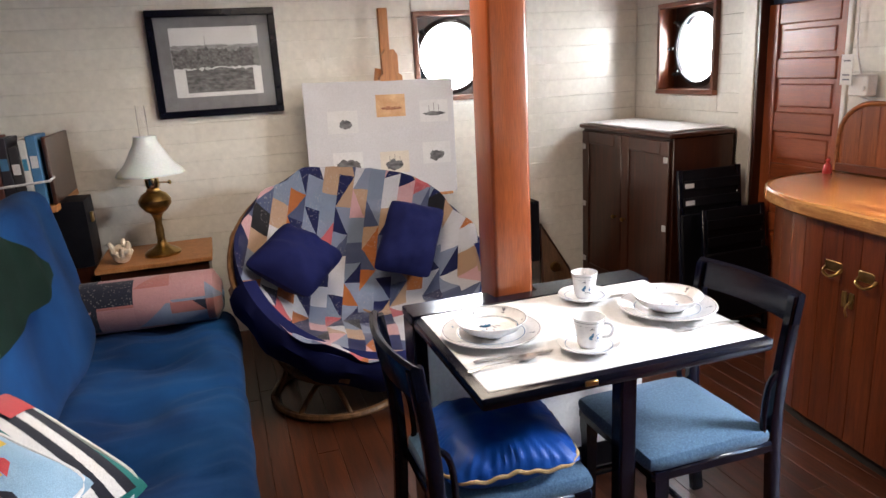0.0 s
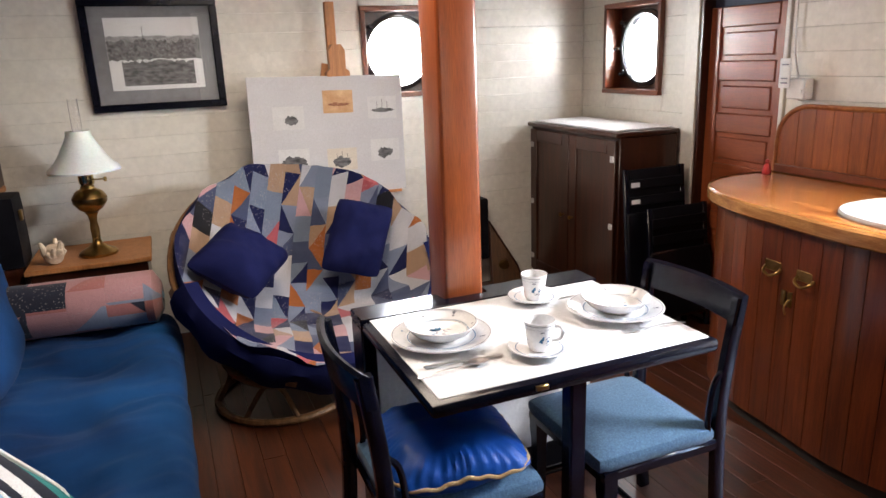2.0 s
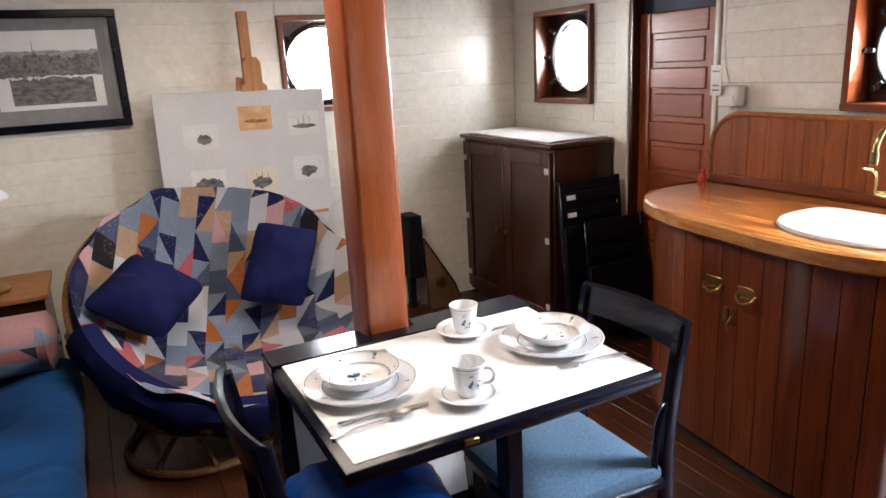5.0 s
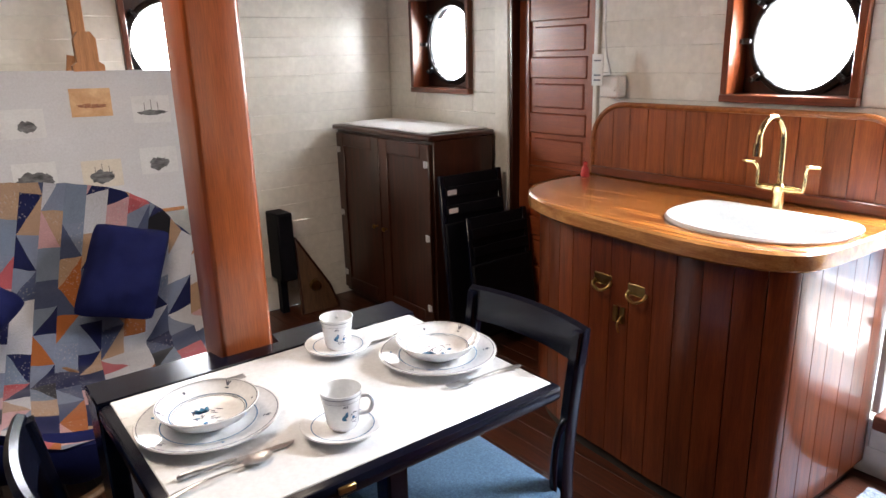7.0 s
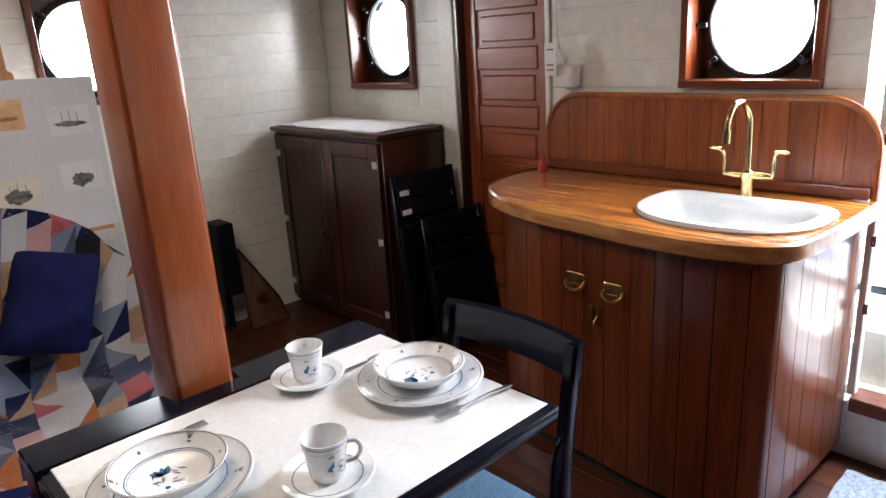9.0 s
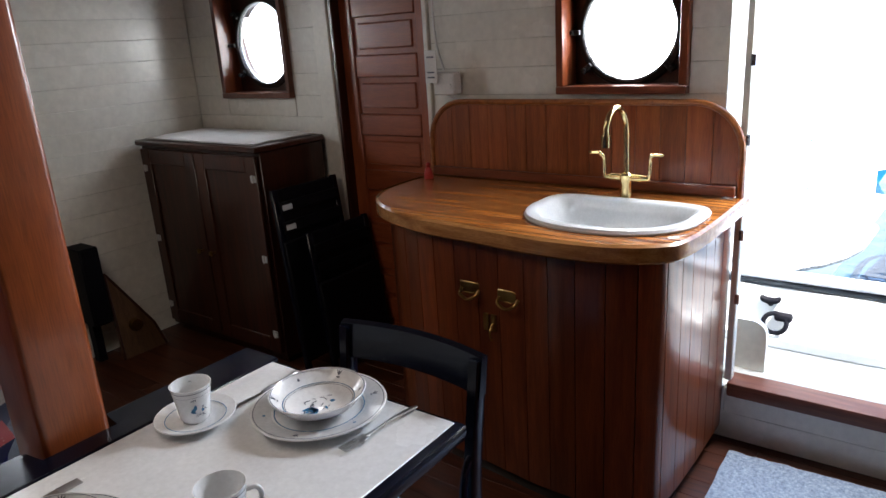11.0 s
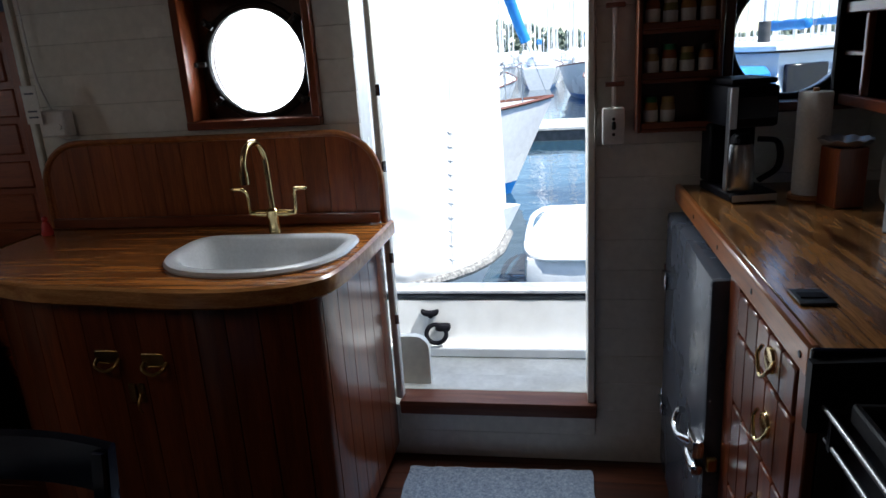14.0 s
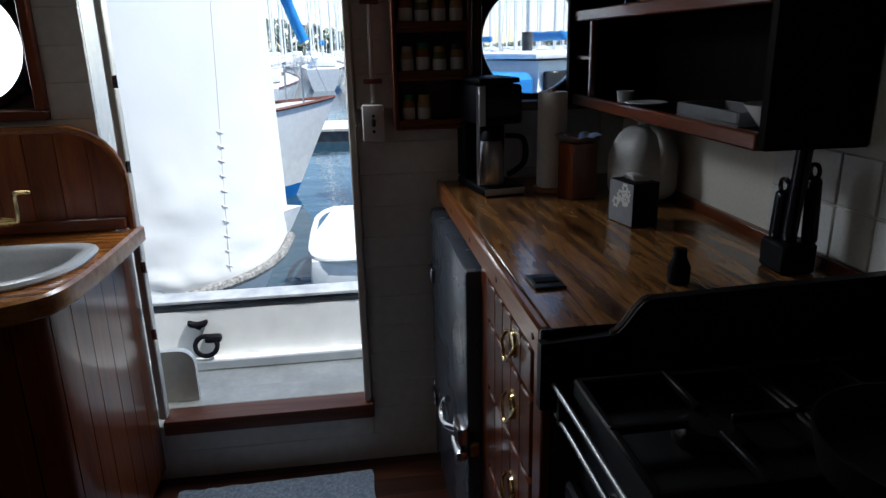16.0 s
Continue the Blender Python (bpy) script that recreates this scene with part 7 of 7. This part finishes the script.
part("eye", add_soft(bmesh.new(), (0.022, 0.034, 0.017), 0.012, (3, 4, 3), pose(3.886, 1.460, 0.305)), BLACKM, rg)
part("cleat", add_soft(bmesh.new(), (0.016, 0.040, 0.013), 0.011, (3, 8, 3), pose(3.888, 1.515, 0.367), lambda q: Vector((0, 0, 0.012 * (abs(q.y) / 0.04) ** 2))), BLACKM, rg)
part("cleat_foot", add_cyl(bmesh.new(), (3.899, 1.515, 0.352), (3.880, 1.515, 0.362), 0.012, 0.009, 10), BLACKM, rg)


def hull_mesh(length, beam, free, draft, rake, n=26, m=None):
    """Boat hull, bow to -y at y=0, deck at free."""
    bm = bmesh.new()
    lp = []
    for i in range(n + 1):
        s = i / n
        w = beam / 2 * min(1.0, math.sin(min(1, s / 0.55) * math.pi / 2) ** 0.8) * (1 - 0.35 * max(0, s - 0.6) / 0.4)
        sheer = free + 0.35 * (1 - s) ** 2.2
        row = []
        for k in range(9):
            t = k / 8
            z = -draft + (sheer + draft) * t
            y = s * length + rake * (1 - s) ** 3 * (1 - max(0, z + draft) / (free + 0.35 + draft))
            row.append(Vector((w * (0.25 + 0.75 * t ** 0.45) * (1 if t > 0 else 0.6), y, z)))
        lp.append(row + [Vector((-p.x, p.y, p.z)) for p in reversed(row)])
    rings(bm, lp, True, True, True)
    if m is not None:
        bmesh.ops.transform(bm, matrix=m, verts=bm.verts)
    return bm


def sail_boat(name, label, loc, rz, length, beam, free, rake, stripe=HULLB, cover=True, mast=9.0):
    th = thing(name, label, "sailboat", (loc[0], loc[1], ZW), rz, "moored boats")
    part("hull", hull_mesh(length, beam, free, 0.3, rake), HULLW, th)
    bm = hull_mesh(length * 0.998, beam * 1.012, free, 0.3, rake)
    bmesh.ops.bisect_plane(bm, geom=bm.verts[:] + bm.edges[:] + bm.faces[:], plane_co=(0, 0, 0.21), plane_no=(0, 0, 1), clear_outer=True)
    part("boot_stripe", bm, stripe, th, "blue waterline stripe")
    # toe rail along the sheer
    for s_ in (-1, 1):
        pts = []
        for i in range(27):
            s = i / 26
            w = beam / 2 * min(1.0, math.sin(min(1, s / 0.55) * math.pi / 2) ** 0.8) * (1 - 0.35 * max(0, s - 0.6) / 0.4)
            pts.append((s_ * w, s * length, free + 0.35 * (1 - s) ** 2.2 + 0.02))
        part("toe_rail", add_tube(bmesh.new(), pts, 0.028, 6), TEAKSILL, th)
        for i in range(2, 26, 5):
            x, y, z = pts[i]
            part("stanchion", add_cyl(bmesh.new(), (x * 0.96, y, z), (x * 0.96, y, z + 0.6), 0.013, seg=6), STEEL, th)
        part("lifeline", add_tube(bmesh.new(), [(p[0] * 0.96, p[1], p[2] + 0.6) for p in pts[1::3]], 0.006, 5), STEEL, th)
    part("coach_roof", add_soft(bmesh.new(), (beam * 0.28, length * 0.20, 0.24), 0.12, (6, 10, 4), pose(0, length * 0.48, free + 0.28)), HULLW, th)
    for s_ in (-1, 1):
        for k in range(3):
            part("cabin_window", box(s_ * beam * 0.281 - 0.01, s_ * beam * 0.281 + 0.01, length * (0.36 + k * 0.09), length * (0.42 + k * 0.09), free + 0.24, free + 0.38, 0.008), BLACKP, th)
    part("mast", add_cyl(bmesh.new(), (0, length * 0.40, free + 0.3), (0, length * 0.40, free + mast), 0.085, 0.07, 12), ALU, th)
    part("spreader", add_cyl(bmesh.new(), (-0.6, length * 0.40, free + mast * 0.55), (0.6, length * 0.40, free + mast * 0.55), 0.02, seg=6), ALU, th)
    for p in ((0, 0.1, free + 0.4), (beam * 0.45, length * 0.42, free + 0.2), (-beam * 0.45, length * 0.42, free + 0.2), (0, length * 0.98, free + 0.1)):
        part("stay", add_cyl(bmesh.new(), p, (0, length * 0.40, free + mast), 0.009, seg=5), STEEL, th)
    if cover:
        part("boom_cover", add_soft(bmesh.new(), (0.14, length * 0.23, 0.16), 0.12, (4, 12, 5), pose(0, length * 0.65, free + 1.35), lambda q: Vector((0.02 * noise.noise(q * 5), 0, 0.04 * noise.noise(q * 3)))), TARB, th, "blue sail cover on the boom")
    return th


# neighbour under a white canvas cover, close alongside
nb = thing("covered_boat", "moored boat under a draped white canvas cover", "boat", (0, 0, 0), 0, "moored boats")


def cover_half(y):
    s = ((y - 1.40) / 7.0) ** (1 / 1.6)
    return 1.35 * min(1, (math.sin(min(1, s / 0.45) * math.pi / 2)) ** 0.55 + 0.02)


def cover_x(y, z):
    """Near side of the canvas at a height: taut above, creased where it is gathered in below."""
    t = (z + 0.12) / 5.4
    low = max(0.06, 1 - t * 4.2)
    crease = 0.06 * abs(noise.noise(Vector((y * 1.3 + z * 2.4, z * 4.0 - y * 1.5, 7)))) + 0.03 * abs(noise.noise(Vector((y * 3.0 + z * 5.5, z * 8.0 - y * 3, 2))))
    return 6.75 - (cover_half(y) * (0.98 - 0.50 * t ** 1.5) + 0.035 * noise.noise(Vector((y * 1.6, z * 0.9, 1))) + crease * low)


bm = bmesh.new()
lp = []
for i in range(141):
    y = 1.40 + 7.0 * (i / 140) ** 1.6
    row = []
    for k in range(71):
        t = (k / 70) ** 1.3
        z = -0.12 + 5.4 * t
        row.append(Vector((cover_x(y, z), y + 0.12 * t, z + 0.05 * noise.noise(Vector((y * 2, z, 5))))))
    lp.append(row + [Vector((13.5 - p.x, p.y, p.z)) for p in reversed(row)])
rings(bm, lp, True, True)
part("cover", bm, CANVAS, nb, "draped white canvas cover")
bm = hull_mesh(7.4, 2.9, 0.80, 0.3, 0.75, m=Matrix.Translation((6.75, 1.27, ZW)))
part("hull", bm, HULLW, nb)
pts = []
for i in range(27):
    s = i / 26
    w = 1.35 * min(1, (math.sin(min(1, s / 0.45) * math.pi / 2)) ** 0.55 + 0.02)
    pts.append((6.75 - w - 0.05, 1.37 + 7.0 * s ** 1.6, -0.13 + 0.10 * (1 - s) ** 6))
part("rubbing_strake", add_tube(bmesh.new(), pts, 0.036, 8), surface("rope_fender", (0.05, 0.05, 0.05), (0.36, 0.35, 0.33), 40, 0.8, bumps=0.6), nb, "worn rope rubbing strake")
def on_cover(y, z, out=0.004):
    """A place on the near side of the canvas, a little proud of it."""
    t = (z + 0.12) / 5.4
    return Vector((cover_x(y, z) - out, y + 0.12 * t, z + 0.05 * noise.noise(Vector((y * 2, z, 5)))))


# laced seam down the canvas, with a tie every hand's breadth
LACE = surface("grey_lacing", (0.74, 0.75, 0.76), (0.84, 0.84, 0.84), 30, 0.8)
part("hem", add_tube(bmesh.new(), [on_cover(1.72 - 0.12 * i / 26, -0.02 + 0.1 * i, -0.004) for i in range(27)], 0.008, 8), CANVAS, nb)
bm = bmesh.new()
for i in range(10):
    z = 0.02 + 0.1 * i
    y = 1.72 - 0.12 * (z + 0.02) / 2.6
    add_tube(bm, [on_cover(y - 0.016, z - 0.012), on_cover(y, z, 0.012), on_cover(y + 0.016, z + 0.012)], 0.004, 6)
part("lacing", bm, LACE, nb, "grey lacing")

bow_boat = sail_boat("sailboat", "white sailing boat with a blue waterline and furled blue jib", (13.0, 1.05), 24, 9.0, 2.8, 1.2, 0.95)
_a, _b = Vector((0, 0.1, 1.6)), Vector((0, 3.6, 10.2))
part("furled_jib", add_tube(bmesh.new(), [_a.lerp(_b, 0.10 + 0.8 * i / 24) + Vector((0.02 * math.sin(i * 1.7), 0, 0)) for i in range(25)], 0.085, 10), TARB, bow_boat, "blue furled jib")
# moored dinghy by the dock
dg = thing("dinghy", "small white dinghy afloat beside the boat", "dinghy", (7.5, 0.77, ZW), 0, "moored boats")
part("hull", add_soft(bmesh.new(), (1.0, 0.50, 0.32), 0.07, (14, 10, 6), pose(0.5, 0, 0.28), lambda q: Vector((0, -q.y * 0.25 * max(0, q.x / 0.75), 0))), HULLW, dg)
part("gunwale", add_tube(bmesh.new(), [(0.5 + 1.0 * math.copysign(abs(math.cos(2 * math.pi * i / 40)) ** 0.35, math.cos(2 * math.pi * i / 40)), (0.50 - 0.1 * max(0, math.cos(2 * math.pi * i / 40))) * math.copysign(abs(math.sin(2 * math.pi * i / 40)) ** 0.35, math.sin(2 * math.pi * i / 40)), 0.585) for i in range(40)], 0.03, 8, True), HULLW, dg)
dk = thing("floating_dock", "dark wet timber floating dock", "dock", (0, 0, 0))
part("float", box(19.0, 21.0, -30, 30, ZW - 0.2, ZW + 0.28, 0.02), DOCKW, dk)
part("decking", box(18.95, 21.05, -30, 30, ZW + 0.281, ZW + 0.34), DECKP, dk)
for y in range(-27, 28, 9):
    part("pile", add_cyl(bmesh.new(), (18.9, y + 5.2, ZW - 0.5), (18.9, y + 5.2, ZW + 2.6), 0.15, 0.14, 12), DOCKW, dk)
rng = random.Random(12)
k = 0
for x, rz in ((22.5, 180 - 90), (30.0, -90), (38.0, 90)):
    y = -26.0
    while y < 26:
        sail_boat("sailboat", rng.choice(("white moored sailing boat with a bare mast", "white moored sailing boat with a blue sail cover")), (x + rng.uniform(-0.4, 0.4) + (9 if rz == 90 else 0), y), rz + rng.uniform(-3, 3), rng.uniform(7.5, 9.5), 2.7, rng.uniform(1.0, 1.3), rng.uniform(1.0, 1.8), HULLB if k % 3 else TEAKSILL, k % 2 == 0, rng.uniform(9, 13))
        y += rng.uniform(4.2, 5.6)
        k += 1
# motor cruiser seen through the galley porthole
mc = thing("motor_cruiser", "white motor cruiser with dark windows and blue canvas", "motorboat", (12.5, -1.9, ZW), 28, "moored boats")
part("hull", hull_mesh(8.0, 2.9, 1.0, 0.3, 1.0, m=Matrix.Rotation(radians(180), 4, 'Z') @ Matrix.Translation((0, -1.0, 0))), HULLW, mc)
bm = bmesh.new()
rings(bm, [[Vector((x * w, y, z)) for x, y in ((-1, -3.6 + d), (1, -3.6 + d), (1, 0.6 - d), (-1, 0.6 - d))] for z, w, d in ((1.15, 1.15, 0.0), (2.1, 0.95, 0.25))])
part("cabin", bm, HULLW, mc)
part("roof", add_soft(bmesh.new(), (1.15, 2.1, 0.05), 0.045, (6, 8, 2), pose(0, -1.5, 2.17)), HULLW, mc)
for k in range(4):
    part("cabin_window", box(-1.10, -1.03, -3.1 + k * 0.9, -2.35 + k * 0.9, 1.45, 1.95, 0.02), BLACKP, mc)
part("canvas", box(-1.13, 1.13, 0.55, 2.2, 1.1, 1.95, 0.1), TARB, mc, "blue canvas cockpit cover")

# far wooded shore
def shore():
    bm = bmesh.new()
    rng = random.Random(5)
    for k in range(8000):
        y = rng.uniform(-110, 110)
        x = 120 + rng.uniform(0, 12)
        z0 = ZW + rng.uniform(0, 7) * (0.6 + 0.4 * math.sin(y * 0.07))
        r = rng.uniform(0.2, 0.65)
        n = 6
        base = [bm.verts.new((x + r * math.cos(2 * math.pi * i / n) * rng.uniform(0.6, 1.1), y + r * math.sin(2 * math.pi * i / n) * rng.uniform(0.6, 1.1), z0 + rng.uniform(-0.4, 0.4))) for i in range(n)]
        top_ = bm.verts.new((x, y, z0 + r * rng.uniform(0.8, 1.6)))
        bot = bm.verts.new((x, y, z0 - r))
        for i in range(n):
            bm.faces.new((base[i], base[(i + 1) % n], top_))
            bm.faces.new((base[(i + 1) % n], base[i], bot))
    return bm


def far_marina():
    """Rows of moored boats too far off to tell apart."""
    bm = bmesh.new()
    rng = random.Random(21)
    for x in (48, 57, 66, 76, 86, 97):
        y = -60.0
        while y < 60:
            h = rng.uniform(8, 15)
            add_cyl(bm, (x, y, ZW + 0.8), (x, y, ZW + h), 0.10, 0.07, 6)
            add_cyl(bm, (x - 0.1, y - 0.5, ZW + h * 0.55), (x - 0.1, y + 0.5, ZW + h * 0.55), 0.03, 0.03, 5)
            add_cyl(bm, (x - 3.2, y + 0.3, ZW + 1.2), (x, y, ZW + h), 0.02, 0.02, 4)
            lp_ = [[Vector((x + dx, y + s_ * w_, ZW + z_)) for s_, z_ in ((-1, 1.15), (-0.7, 0.0), (0.7, 0.0), (1, 1.15))] for dx, w_ in ((-4.0, 0.08), (-2.2, 0.95), (0.5, 1.25), (3.5, 1.0))]
            rings(bm, lp_)
            add_box(bm, x - 1.5, x + 1.6, y - 0.7, y + 0.7, ZW + 1.1, ZW + 1.6, 0.1)
            y += rng.uniform(1.9, 3.6)
    return bm


tagged(single("far_boats", far_marina(), HULLW, "distant rows of white moored boats with bare masts", "boats"), kind="stuff")
ob = single("wooded_shore", shore(), FOLIAGE, "far wooded shore behind the masts", "trees")
tagged(ob, kind="stuff")

# ---- boards and tiles of the setting ----
for i in range(14):
    for j in range(4):
        x0, z0 = 1.20 + i * 0.102, GZ + 0.024 + j * 0.102
        if x0 + 0.1 > 2.60 or (x0 + 0.1 > UX0 and z0 + 0.1 > 1.26):
            continue
        part("tile", box(x0, x0 + 0.0985, YG + 0.0005, YG + 0.007, z0, z0 + 0.0985, 0.0025), TILE, wall_galley)
plank_wall(wall_starboard, 'x', XW + 0.014, YG, 3.36, 0.0, 2.095, HOLES_X + [(2.80, 3.462, 0, 2.1), (0.83, 1.55, 0.205, 2.05)], WHITE, 1)
plank_wall(wall_starboard, 'x', XW + 0.014, 3.463, YW - 0.002, 0.0, 2.095, HOLES_X, WHITE, 2)
plank_wall(wall_after, 'y', YW + 0.014, XP, XW - 0.001, 0.0, 2.095, HOLES_Y, WHITE, 3)
rng = random.Random(21)
fx = XP
while fx < XW - 0.01:
    fe = min(fx + 0.092, XW - 0.001)
    y = YF
    first = True
    while y < YW - 0.01:
        L = rng.uniform(0.5, 1.9) if first else 1.95
        first = False
        ye = min(y + L, YW - 0.001)
        if YW - ye < 0.3:
            ye = YW - 0.001
        part("plank", box(fx + 0.0008, fe - 0.0008, y + 0.0006, ye - 0.0006, -0.02, rng.uniform(-0.0006, 0.0), 0.0009), FLOORW, sub_floor)
        y = ye
    fx = fe
